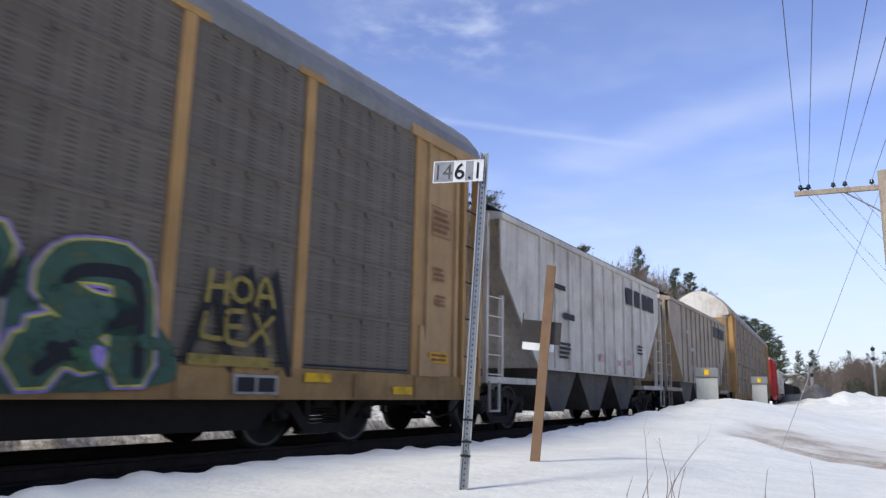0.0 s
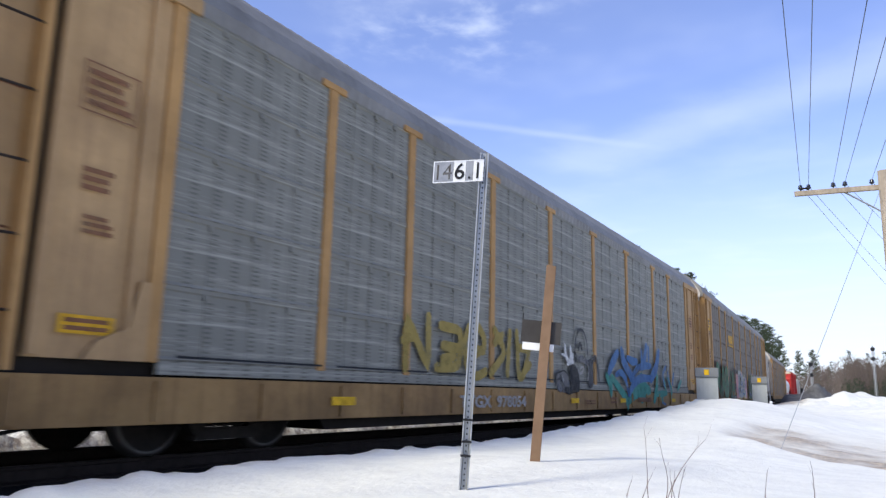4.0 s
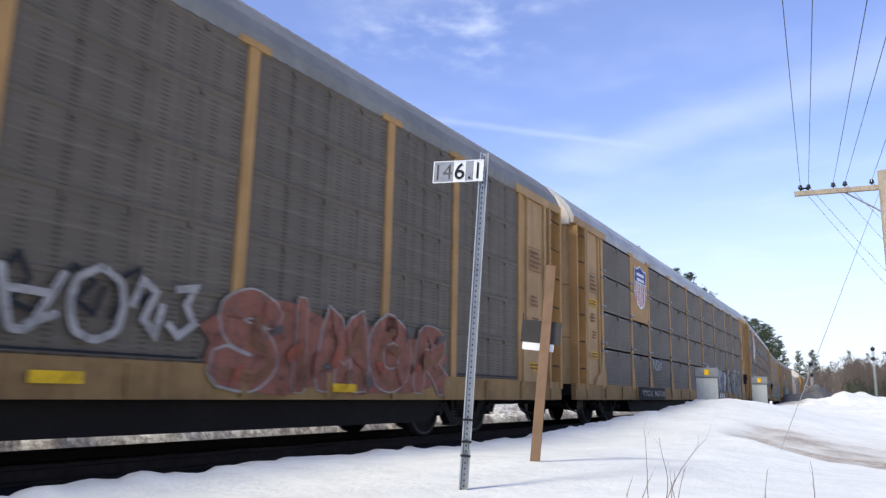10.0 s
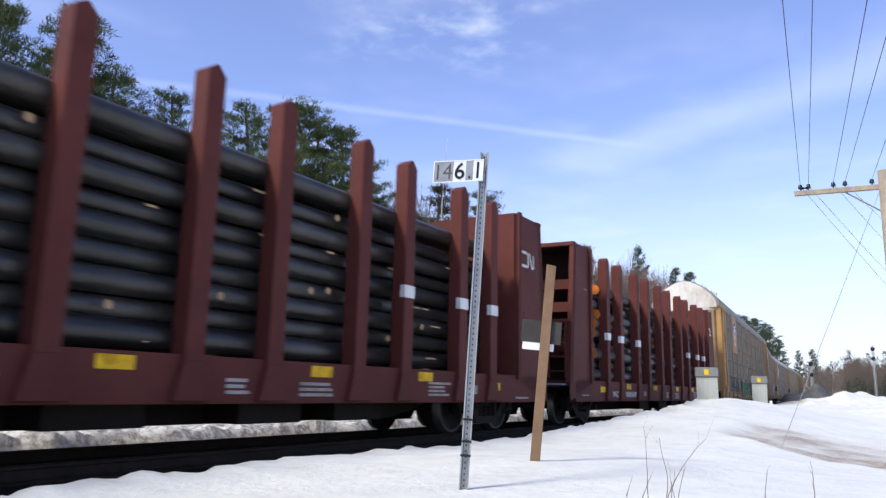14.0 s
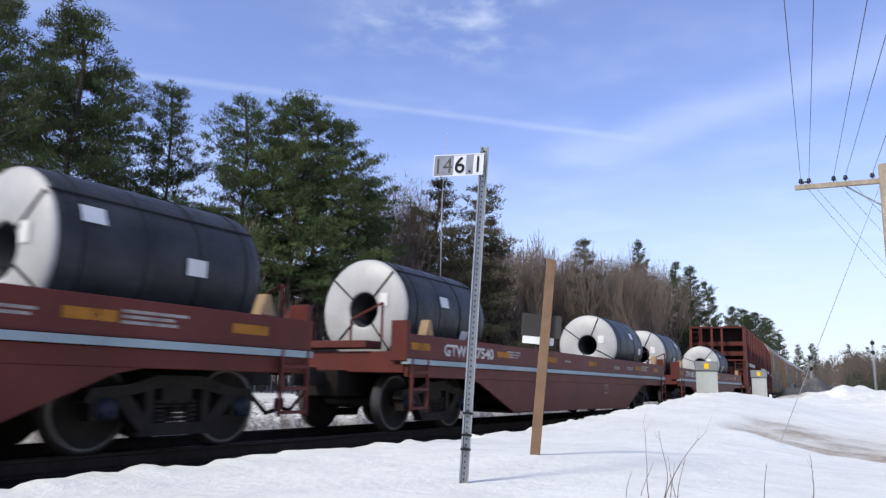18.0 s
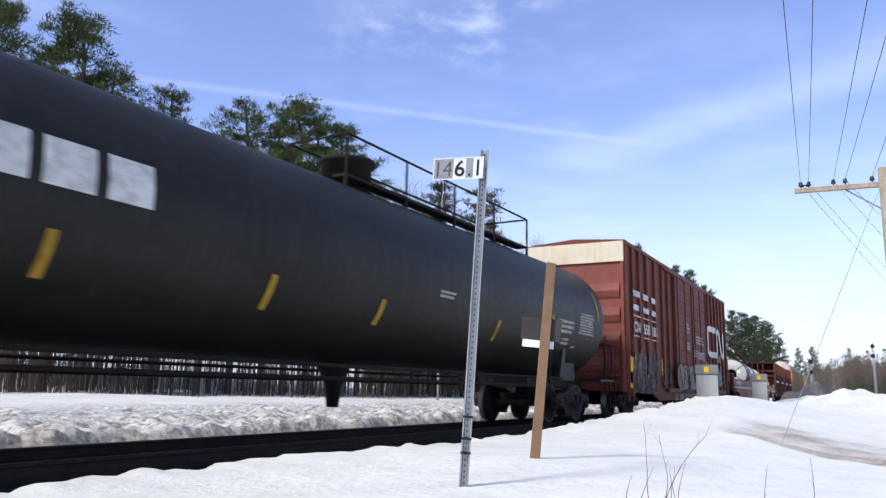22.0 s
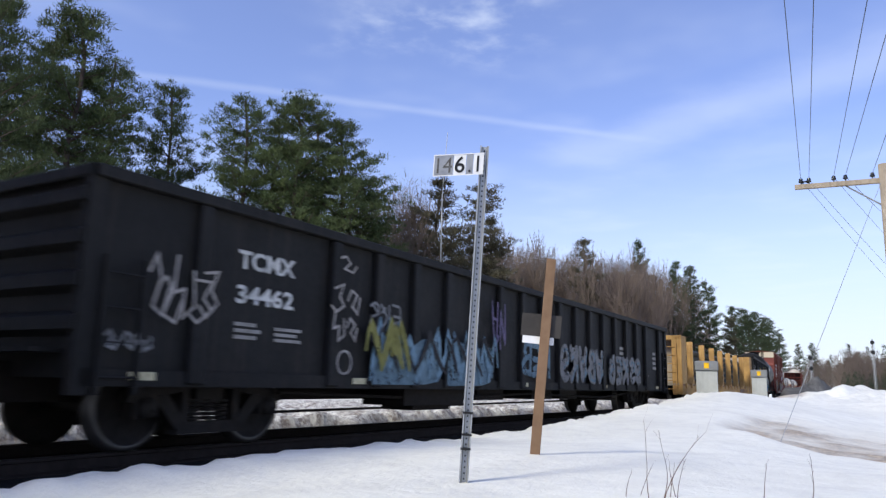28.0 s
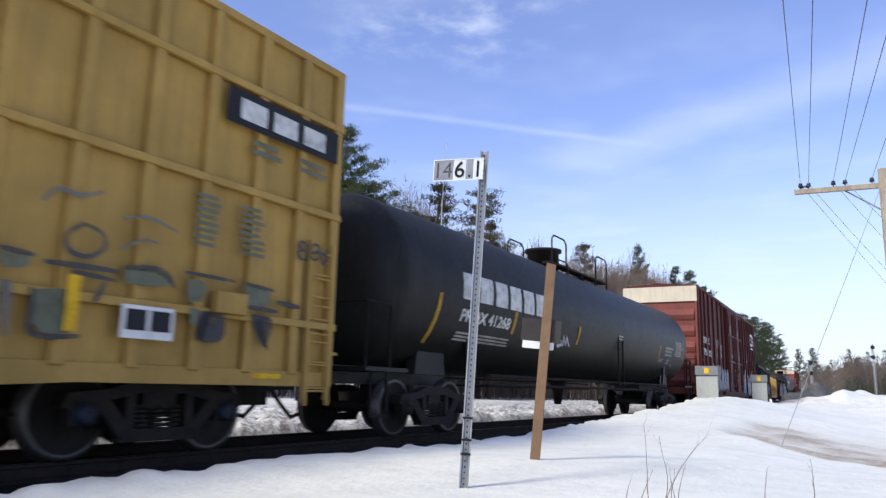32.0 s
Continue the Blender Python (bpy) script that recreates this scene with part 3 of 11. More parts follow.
def perforated(name, colour, dirt_colour, streaking=0.55):
    """Galvanised sheet with columns of small slots."""
    mat = paint(name, colour, 0.6, 0.0, vary=0.22, scale=0.5, dirt=0.4, dirt_colour=dirt_colour, streak=0.3)
    tree = mat.node_tree
    link = tree.links.new
    bsdf = tree.nodes["Principled BSDF"]
    source = bsdf.inputs["Base Color"].links[0].from_socket
    co = tree.nodes.new("ShaderNodeTexCoord")
    sep = tree.nodes.new("ShaderNodeSeparateXYZ")
    link(co.outputs["Object"], sep.inputs[0])

    def under(v, period, share):
        a, b, c = (tree.nodes.new("ShaderNodeMath") for _ in range(3))
        a.operation, b.operation, c.operation = "DIVIDE", "FRACT", "LESS_THAN"
        link(v, a.inputs[0])
        a.inputs[1].default_value, c.inputs[1].default_value = period, share
        link(a.outputs[0], b.inputs[0]), link(b.outputs[0], c.inputs[0])
        return c.outputs[0]

    def both(a, b):
        m = tree.nodes.new("ShaderNodeMath")
        m.operation = "MULTIPLY"
        link(a, m.inputs[0]), link(b, m.inputs[1])
        return m.outputs[0]

    slots = both(both(under(sep.outputs["X"], 0.33, 0.34), under(sep.outputs["Z"], 0.052, 0.42)), under(sep.outputs["Z"], 0.78, 0.86))
    fac = tree.nodes.new("ShaderNodeMath")
    fac.operation = "MULTIPLY"
    fac.inputs[1].default_value = 0.55
    link(slots, fac.inputs[0])
    mix = tree.nodes.new("ShaderNodeMix")
    mix.data_type = "RGBA"
    link(fac.outputs[0], mix.inputs["Factor"])
    link(source, mix.inputs[6])
    mix.inputs[7].default_value = (*(c * 0.35 for c in colour), 1)
    # long pale streaks along the sheets
    flat = tree.nodes.new("ShaderNodeMapping")
    flat.inputs["Scale"].default_value = (0.3, 1.0, 13.0)
    link(co.outputs["Object"], flat.inputs["Vector"])
    streak_noise = node(tree, "ShaderNodeTexNoise", Scale=1.6, Detail=5.0, Roughness=0.62)
    link(flat.outputs[0], streak_noise.inputs["Vector"])
    band = tree.nodes.new("ShaderNodeMapRange")
    link(streak_noise.outputs[0], band.inputs["Value"])
    band.inputs["From Min"].default_value, band.inputs["From Max"].default_value, band.inputs["To Max"].default_value = 0.5, 0.68, streaking
    pale = tree.nodes.new("ShaderNodeMix")
    pale.data_type = "RGBA"
    link(band.outputs[0], pale.inputs["Factor"])
    link(mix.outputs[2], pale.inputs[6])
    pale.inputs[7].default_value = (*(c * 2.1 for c in colour), 1)
    link(pale.outputs[2], bsdf.inputs["Base Color"])
    return mat


M["perf_grey"] = perforated("slotted_grey_sheet", (0.205, 0.2, 0.168), (0.13, 0.12, 0.105))
M["perf_soot"] = perforated("slotted_sooty_sheet", (0.138, 0.113, 0.084), (0.07, 0.055, 0.04), 0.22)
M["perf_brown"] = perforated("slotted_brown_sheet", (0.128, 0.104, 0.076), (0.06, 0.048, 0.036), 0.22)


# -- flat lettering and sprayed shapes, a few millimetres proud of a car's near side --
def ribbon(bm, pts, w, y, slot=0):
    """A stroke along points (x, z) with mitred corners; w is one width, or one for each point."""
    pts = [Vector(p) for p in pts]
    left, right = [], []
    for i, p in enumerate(pts):
        a = (p - pts[i - 1]).normalized() if i else (pts[1] - p).normalized()
        b = (pts[i + 1] - p).normalized() if i + 1 < len(pts) else a
        n = (Vector((-a.y, a.x)) + Vector((-b.y, b.x)))
        n = n.normalized() if n.length > 0.2 else Vector((-a.y, a.x))
        k = (w[i] if isinstance(w, list) else w) / 2 / max(0.45, n.dot(Vector((-a.y, a.x))))
        left.append(bm.verts.new((p.x + n.x * k, y, p.y + n.y * k)))
        right.append(bm.verts.new((p.x - n.x * k, y, p.y - n.y * k)))
    for i in range(len(pts) - 1):
        f = bm.faces.new((right[i], right[i + 1], left[i + 1], left[i]))
        f.material_index = slot


def plate(bm, pts, y, slot=0):
    f = bm.faces.new([bm.verts.new((x, y, z)) for x, z in pts])
    f.material_index = slot


def rect(bm, x0, x1, z0, z1, y, slot=0):
    plate(bm, ((x0, z0), (x1, z0), (x1, z1), (x0, z1)), y, slot)


def lettering(name, car, bm, mats, label=""):
    for f in bm.faces:
        f.normal_update()
        if f.normal.y > 0:
            f.normal_flip()
    me = bpy.data.meshes.new(name)
    bm.to_mesh(me)
    bm.free()
    for m in mats:
        me.materials.append(m)
    return shared(name, me, car, None, label)


TEXTS = {}


def text_mesh(words, bold=0.03):
    key = (words, bold)
    if key not in TEXTS:
        cu = bpy.data.curves.new("letters", "FONT")
        cu.body = words
        cu.resolution_u = 3
        cu.offset = bold
        ob = new("letters", cu)
        bpy.context.view_layer.update()
        me = bpy.data.meshes.new_from_object(ob.evaluated_get(bpy.context.evaluated_depsgraph_get()))
        bpy.data.objects.remove(ob)
        TEXTS[key] = me
    return TEXTS[key]


def words(car, text, x0, x1, z0, z1, mat, y=-HALF - 0.006, name="lettering", bold=0.03, rise=0.0):
    """Painted letters that fill the given span of a near side, rising along it where asked."""
    src = text_mesh(text, bold)
    me = src.copy()
    v = np.empty(len(me.vertices) * 3)
    me.vertices.foreach_get("co", v)
    v = v.reshape(-1, 3)
    lo, hi = v.min(0), v.max(0)
    out = np.stack([x0 + (v[:, 0] - lo[0]) / (hi[0] - lo[0]) * (x1 - x0), np.full(len(v), y), z0 + (v[:, 1] - lo[1]) / (hi[1] - lo[1]) * (z1 - z0) + rise * (v[:, 0] - lo[0]) / (hi[0] - lo[0]) * (x1 - x0)], 1)
    me.vertices.foreach_set("co", out.ravel())
    me.materials.clear()
    me.materials.append(mat)
    me.update()
    return shared(name, me, car)


def bars(car, spans, mat, y=-HALF - 0.006, name="stencil"):
    """Small stencilling that cannot be read: plain bars in rows, (x0, x1, z0, z1, rows)."""
    rng = random.Random(len(spans) * 7 + int(spans[0][0] * 100))
    bm = bmesh.new()
    for x0, x1, z0, z1, rows in spans:
        h = (z1 - z0) / rows
        for i in range(rows):
            rect(bm, x0, x0 + (x1 - x0) * rng.uniform(0.7, 1.0), z1 - (i + 0.72) * h, z1 - (i + 0.14) * h, y)
    return part(name, bm, mat, car)


def reflectors(car, places, mat, w=0.5, h=0.11, y=-HALF - 0.007, tall=False):
    bm = bmesh.new()
    for x, z in places:
        if tall:
            rect(bm, x - h / 2, x + h / 2, z, z + w, y)
        else:
            rect(bm, x, x + w, z, z + h, y)
    for f in bm.faces:
        f.normal_update()
        if f.normal.y > 0:
            f.normal_flip()
    return part("reflector", bm, mat, car, "yellow reflective strip")


GLYPHS = [
    [(0.0, 0.1), (0.25, 0.95), (0.45, 0.35), (0.7, 1.0), (1.0, 0.15)],
    [(0.05, 0.7), (0.35, 1.0), (0.6, 0.6), (0.3, 0.15), (0.75, 0.0), (1.0, 0.45)],
    [(0.0, 0.25), (0.4, 0.05), (0.95, 0.3), (0.6, 0.6), (0.9, 1.0), (0.2, 0.85)],
    [(0.1, 1.0), (0.0, 0.4), (0.5, 0.55), (0.45, 0.0), (1.0, 0.2), (0.9, 0.8)],
    [(0.0, 0.5), (0.3, 0.9), (0.75, 0.7), (0.4, 0.3), (0.8, 0.05), (1.0, 0.6)],
    [(0.0, 0.0), (0.3, 0.45), (0.05, 0.8), (0.6, 1.0), (0.7, 0.4), (1.0, 0.7)],
]

# hand-drawn letter strokes in a unit square
ALPHABET = {}
ALPHABET["A"] = [[(0.0, 0.0), (0.34, 1.0), (0.64, 1.0), (1.0, 0.0)], [(0.22, 0.34), (0.8, 0.36)]]
ALPHABET["B"] = [[(0.06, 0.0), (0.06, 1.0), (0.66, 0.97), (0.84, 0.76), (0.56, 0.54), (0.2, 0.52)], [(0.5, 0.53), (0.98, 0.34), (0.84, 0.05), (0.06, 0.0)]]
ALPHABET["C"] = [[(1.0, 0.84), (0.6, 1.0), (0.14, 0.86), (0.0, 0.5), (0.14, 0.12), (0.6, 0.0), (1.0, 0.18)]]
ALPHABET["D"] = [[(0.06, 0.0), (0.06, 1.0), (0.6, 0.95), (1.0, 0.6), (0.94, 0.3), (0.55, 0.02), (0.06, 0.0)]]
ALPHABET["E"] = [[(0.96, 1.0), (0.06, 0.96), (0.04, 0.04), (1.0, 0.0)], [(0.08, 0.5), (0.8, 0.53)]]
ALPHABET["G"] = [[(1.0, 0.88), (0.55, 1.0), (0.08, 0.8), (0.0, 0.4), (0.2, 0.05), (0.7, 0.0), (0.98, 0.2), (0.96, 0.48), (0.6, 0.46)]]
ALPHABET["H"] = [[(0.06, 0.0), (0.1, 1.0)], [(0.94, 0.0), (0.9, 1.0)], [(0.1, 0.48), (0.9, 0.54)]]
ALPHABET["I"] = [[(0.5, 0.0), (0.5, 1.0)]]
ALPHABET["K"] = [[(0.08, 0.0), (0.08, 1.0)], [(0.95, 1.0), (0.24, 0.5), (1.0, 0.0)]]
ALPHABET["L"] = [[(0.1, 1.0), (0.06, 0.04), (1.0, 0.0)]]
ALPHABET["M"] = [[(0.0, 0.0), (0.12, 1.0), (0.5, 0.36), (0.88, 1.0), (1.0, 0.0)]]
ALPHABET["N"] = [[(0.04, 0.0), (0.08, 1.0), (0.86, 0.04), (0.94, 1.0)]]
ALPHABET["O"] = [[(0.5, 1.0), (0.08, 0.8), (0.0, 0.45), (0.14, 0.1), (0.5, 0.0), (0.9, 0.14), (1.0, 0.5), (0.9, 0.84), (0.5, 1.0)]]
ALPHABET["P"] = [[(0.1, 0.0), (0.08, 1.0), (0.7, 0.97), (0.96, 0.72), (0.7, 0.46), (0.12, 0.42)]]
ALPHABET["R"] = [[(0.08, 0.0), (0.1, 1.0), (0.74, 0.96), (0.9, 0.7), (0.56, 0.48), (0.16, 0.46)], [(0.44, 0.46), (1.0, 0.0)]]
ALPHABET["S"] = [[(0.98, 0.84), (0.55, 1.0), (0.08, 0.84), (0.2, 0.56), (0.78, 0.46), (0.96, 0.2), (0.6, 0.0), (0.0, 0.12)]]
ALPHABET["T"] = [[(0.0, 0.96), (1.0, 1.0)], [(0.5, 0.96), (0.46, 0.0)]]
ALPHABET["U"] = [[(0.05, 1.0), (0.05, 0.22), (0.4, 0.0), (0.8, 0.1), (0.95, 0.4), (0.95, 1.0)]]
ALPHABET["V"] = [[(0.0, 1.0), (0.45, 0.0), (1.0, 1.0)]]
ALPHABET["W"] = [[(0.0, 1.0), (0.2, 0.0), (0.5, 0.66), (0.8, 0.0), (1.0, 1.0)]]
ALPHABET["X"] = [[(0.0, 0.0), (1.0, 1.0)], [(0.0, 1.0), (1.0, 0.0)]]
# letter-like shapes that spell nothing, for writing that nobody can read
for key, source, flip_x, flip_z, extra in (("1", "R", True, False, [(0.1, 0.2), (0.5, 0.1)]), ("2", "A", False, True, [(0.6, 0.1), (1.0, 0.3)]), ("3", "E", True, False, [(0.2, 0.2), (0.7, 0.3)]), ("4", "K", True, False, [(0.1, 0.7), (0.5, 0.9)]),
                                           ("5", "G", False, True, [(0.3, 0.4), (0.7, 0.5)]), ("6", "N", True, True, [(0.0, 0.5), (0.4, 0.6)]), ("7", "S", True, False, [(0.2, 0.9), (0.9, 0.6)]), ("8", "B", True, False, [(0.0, 0.3), (0.3, 0.1)]), ("9", "P", True, True, [(0.3, 0.8), (0.9, 0.7)])):
    ALPHABET[key] = [[(1 - a if flip_x else a, 1 - b if flip_z else b) for a, b in stroke] for stroke in ALPHABET[source]] + [extra]


def blob(bm, cx, cz, rx, rz, y, slot, rng, n=22, rough=0.18):
    plate(bm, [(cx + rx * math.cos(6.2832 * i / n) * (1 + rng.uniform(-rough, rough)), cz + rz * math.sin(6.2832 * i / n) * (1 + rng.uniform(-rough, rough))) for i in range(n)], y, slot)


def rounded(stroke, passes=2):
    """A stroke with more points and softened corners."""
    pts = []
    for (ax, az), (bx, bz) in zip(stroke[:-1], stroke[1:]):
        pts += [(ax + (bx - ax) * k / 4, az + (bz - az) * k / 4) for k in range(4)]
    pts.append(stroke[-1])
    for _ in range(passes):
        pts = [pts[0]] + [((p[0] + 2 * q[0] + r[0]) / 4, (p[1] + 2 * q[1] + r[1]) / 4) for p, q, r in zip(pts[:-2], pts[1:-1], pts[2:])] + [pts[-1]]
    return pts


def brush(bm, pts, w, y, slot=0, swell=None):
    """A sprayed line with blunt, slightly tapered ends; swell gives a width factor for each point."""
    swell = swell or [1.0] * len(pts)
    a, b = Vector(pts[0]), Vector(pts[-1])
    head = a + (a - Vector(pts[1])).normalized() * w * 0.42
    tail = b + (b - Vector(pts[-2])).normalized() * w * 0.42
    ribbon(bm, [tuple(head)] + list(pts) + [tuple(tail)], [w * swell[0] * 0.55] + [w * k for k in swell] + [w * swell[-1] * 0.55], y, slot)


def graffiti(car, word, x0, x1, z0, z1, fill, outline, rim=None, shade=None, weight=0.3, y=-HALF - 0.02, seed=0, shrink=0.0, edge=0.16, wide=None):
    """A sprayed word of fat letters: each letter is a part, with its fill and its inner streaks on it."""
    rng = random.Random(seed)
    n = len(word)
    shares = wide or [0.6 if ch == "I" else 1.0 for ch in word]
    total = sum(shares)
    left = x0
    for i, ch in enumerate(word):
        w = (x1 - x0) * shares[i] / total
        h = (z1 - z0) * (1 - shrink * i / max(1, n - 1)) * rng.uniform(0.94, 1.0)
        thick = weight * min(w * 1.15, h)
        pad = thick * (0.5 + edge)
        tilt = rng.uniform(-0.06, 0.06)
        lines = []
        for stroke in ALPHABET[ch]:
            pts = [(left - 0.03 * w + pad + (w * 1.06 - 2 * pad) * a + tilt * w * b, z0 + pad + (h - 2 * pad) * b) for a, b in rounded(stroke)]
            m = len(pts) - 1
            lead, tail = rng.uniform(0.85, 1.2), rng.uniform(0.8, 1.25)
            lines.append((pts, [(lead + (tail - lead) * k / m) * (1 - 0.16 * math.sin(math.pi * k / m)) for k in range(m + 1)]))
        near = y - 0.010 * (i % 2)
        bm = bmesh.new()
        for k, (pts, swell) in enumerate(lines):
            if rim:
                brush(bm, pts, thick * (1 + 4.2 * edge), near + 0.006 - 0.0007 * k, 1, swell)
            brush(bm, pts, thick * (1 + 2 * edge), near - 0.0007 * k, 0, swell)
        letter = lettering("graffiti_letter", car, bm, [outline, rim or outline], "sprayed graffiti letter with a heavy outline")
        bm = bmesh.new()
        for k, (pts, swell) in enumerate(lines):
            brush(bm, pts, thick, near - 0.004 - 0.0007 * k, 0, swell)
        lettering("letter_fill", letter, bm, [fill])
        if shade:
            bm = bmesh.new()
            for k, (pts, swell) in enumerate(lines):
                cut = len(pts) // 2
                run = pts[:cut + 1] if (k + i) % 2 else pts[cut:]
                brush(bm, [(a + thick * 0.18, b - thick * 0.16) for a, b in run], thick * 0.3, near - 0.0075 - 0.0007 * k)
            lettering("letter_streak", letter, bm, [shade])
        left += w


def tag(car, word, x0, x1, z0, z1, mat, w=0.06, y=-HALF - 0.016, seed=0):
    """A quick one-colour sprayed scrawl of letters, one part a letter."""
    rng = random.Random(seed)
    step = (x1 - x0) / len(word)
    for i, ch in enumerate(word):
        bm = bmesh.new()
        drop, tall, lean_ = rng.uniform(0, 0.14), rng.uniform(0.82, 1.0), rng.uniform(-0.12, 0.18)
        for k, stroke in enumerate(ALPHABET[ch]):
            brush(bm, [(x0 + step * (i + 0.08 + 0.8 * a + lean_ * b), z0 + (z1 - z0) * (drop * (1 - b) + tall * b)) for a, b in rounded(stroke, 1)], w, y - 0.0008 * k - 0.002 * (i % 2))
        lettering("graffiti_letter", car, bm, [mat], "thin sprayed letter")


def patch_of(car, cx, cz, rx, rz, mat, seed, y=-HALF - 0.016, rough=0.18, n=26, label="sprayed patch"):
    bm = bmesh.new()
    blob(bm, cx, cz, rx, rz, y, 0, random.Random(seed), n, rough)
    return lettering("graffiti_patch", car, bm, [mat], label)


def hoop(car, cx, cz, rx, rz, w, mat, y=-HALF - 0.02):
    bm = bmesh.new()
    ribbon(bm, [(cx + rx * math.cos(a), cz + rz * math.sin(a)) for a in np.linspace(0, 6.4, 30)], w, y)
    return lettering("graffiti_ring", car, bm, [mat], "sprayed ring")


def swooshes(car, x0, x1, z0, z1, mat, n, seed, y=-HALF - 0.02, fat=0.16, slant=0.7):
    """Tapered bent strokes, as in wild interlocked lettering."""
    rng = random.Random(seed)
    for i in range(n):
        cx = x0 + (x1 - x0) * (i + rng.uniform(0.2, 0.8)) / n
        reach, rise = (x1 - x0) / n * rng.uniform(0.7, 1.25), (z1 - z0) * rng.uniform(0.55, 1.0)
        base = z0 + (z1 - z0 - rise) * rng.random()
        side = 1 if rng.random() < slant else -1
        bow = rng.uniform(-0.3, 0.3)
        pts = [(cx + side * reach * (t - 0.5), base + rise * (t + bow * math.sin(math.pi * t) * 0.5)) for t in np.linspace(0, 1, 8)]
        if rng.random() < 0.55:
            pts += [(pts[-1][0] + side * reach * 0.22 * k, pts[-1][1] - rise * 0.16 * k * k) for k in (1, 2)]
        m = len(pts) - 1
        swell = [0.35 + 1.3 * math.sin(math.pi * (0.12 + 0.8 * k / m)) for k in range(m + 1)]
        bm = bmesh.new()
        brush(bm, pts, fat * rng.uniform(0.8, 1.3), y - 0.0012 * i, 0, swell)
        lettering("graffiti_stroke", car, bm, [mat], "broad tapered spray stroke")


def sweep(car, mat, y, w, way):
    """One tapered pass of the spray can along a way."""
    pts = rounded(way, 3)
    m = len(pts) - 1
    bm = bmesh.new()
    brush(bm, pts, w, y, 0, [0.7 + 0.4 * math.sin(math.pi * (0.1 + 0.8 * k / m)) for k in range(m + 1)])
    return lettering("graffiti_stroke", car, bm, [mat], "tapered spray stroke")


def field(car, mat, y, corners):
    """A sprayed-in area with soft corners."""
    edge = rounded(list(corners) + [corners[0]], 2)[:-1]
    bm = bmesh.new()
    plate(bm, edge, y)
    return lettering("graffiti_field", car, bm, [mat], "sprayed-in area")


def shards(car, x0, x1, z0, z1, mats, n, seed, y, size=0.3):
    """Small pointed and bent colour fields inside a sprayed piece."""
    rng = random.Random(seed)
    for i in range(n):
        cx, cz = x0 + (x1 - x0) * (i + rng.random()) / n, rng.uniform(z0, z1)
        a = rng.uniform(0, 6.28)
        r = size * rng.uniform(0.6, 1.2)
        tip, wing = rng.uniform(0.9, 1.5), rng.uniform(0.25, 0.5)
        pts = [(cx + r * u * math.cos(a) - r * v * math.sin(a), cz + 0.8 * (r * u * math.sin(a) + r * v * math.cos(a))) for u, v in ((tip, 0.0), (0.3, wing), (-0.4, wing * 1.3), (-0.75, 0.1), (-0.35, -wing * 0.4), (0.25, -wing * 0.55))]
        pts = [(px, min(z1 + 0.06, max(z0 - 0.02, pz))) for px, pz in pts]
        bm = bmesh.new()
        plate(bm, pts, y - 0.0009 * i)
        lettering("graffiti_shard", car, bm, [mats[i % len(mats)]])


def scrawl(car, x0, x1, z0, z1, mat, seed, n=4, w=0.05, y=-HALF - 0.012):
    """A thin sprayed tag that spells nothing."""
    rng = random.Random(seed)
    bm = bmesh.new()
    for i in range(n):
        g = rng.choice(GLYPHS)
        step = (x1 - x0) / n
        ribbon(bm, [(x0 + step * (i + 0.1 + 0.85 * a), z0 + (z1 - z0) * (0.1 + 0.8 * b * rng.uniform(0.8, 1))) for a, b in g], w, y - 0.002 * i)
    return lettering("graffiti", car, bm, [mat], "thin sprayed scrawl")


def cloud_shape(car, humps, mat, seed, y=-HALF - 0.05):
    """A flat-bottomed sprayed cloud of round humps (x, top, half width), its foot on the lower edge."""
    rng = random.Random(seed)
    bm = bmesh.new()
    for k, (x, top, half, foot) in enumerate(humps):
        pts = [(x + half, foot)] + [(x + half * math.cos(a) * (1 + rng.uniform(-0.04, 0.04)), top - half * 0.7 + half * 0.7 * math.sin(a)) for a in np.linspace(0.0, math.pi, 11)] + [(x - half, foot)]
        plate(bm, pts, y - 0.0015 * k)
    return lettering("graffiti", car, bm, [mat], "sprayed cloud of plain round humps")


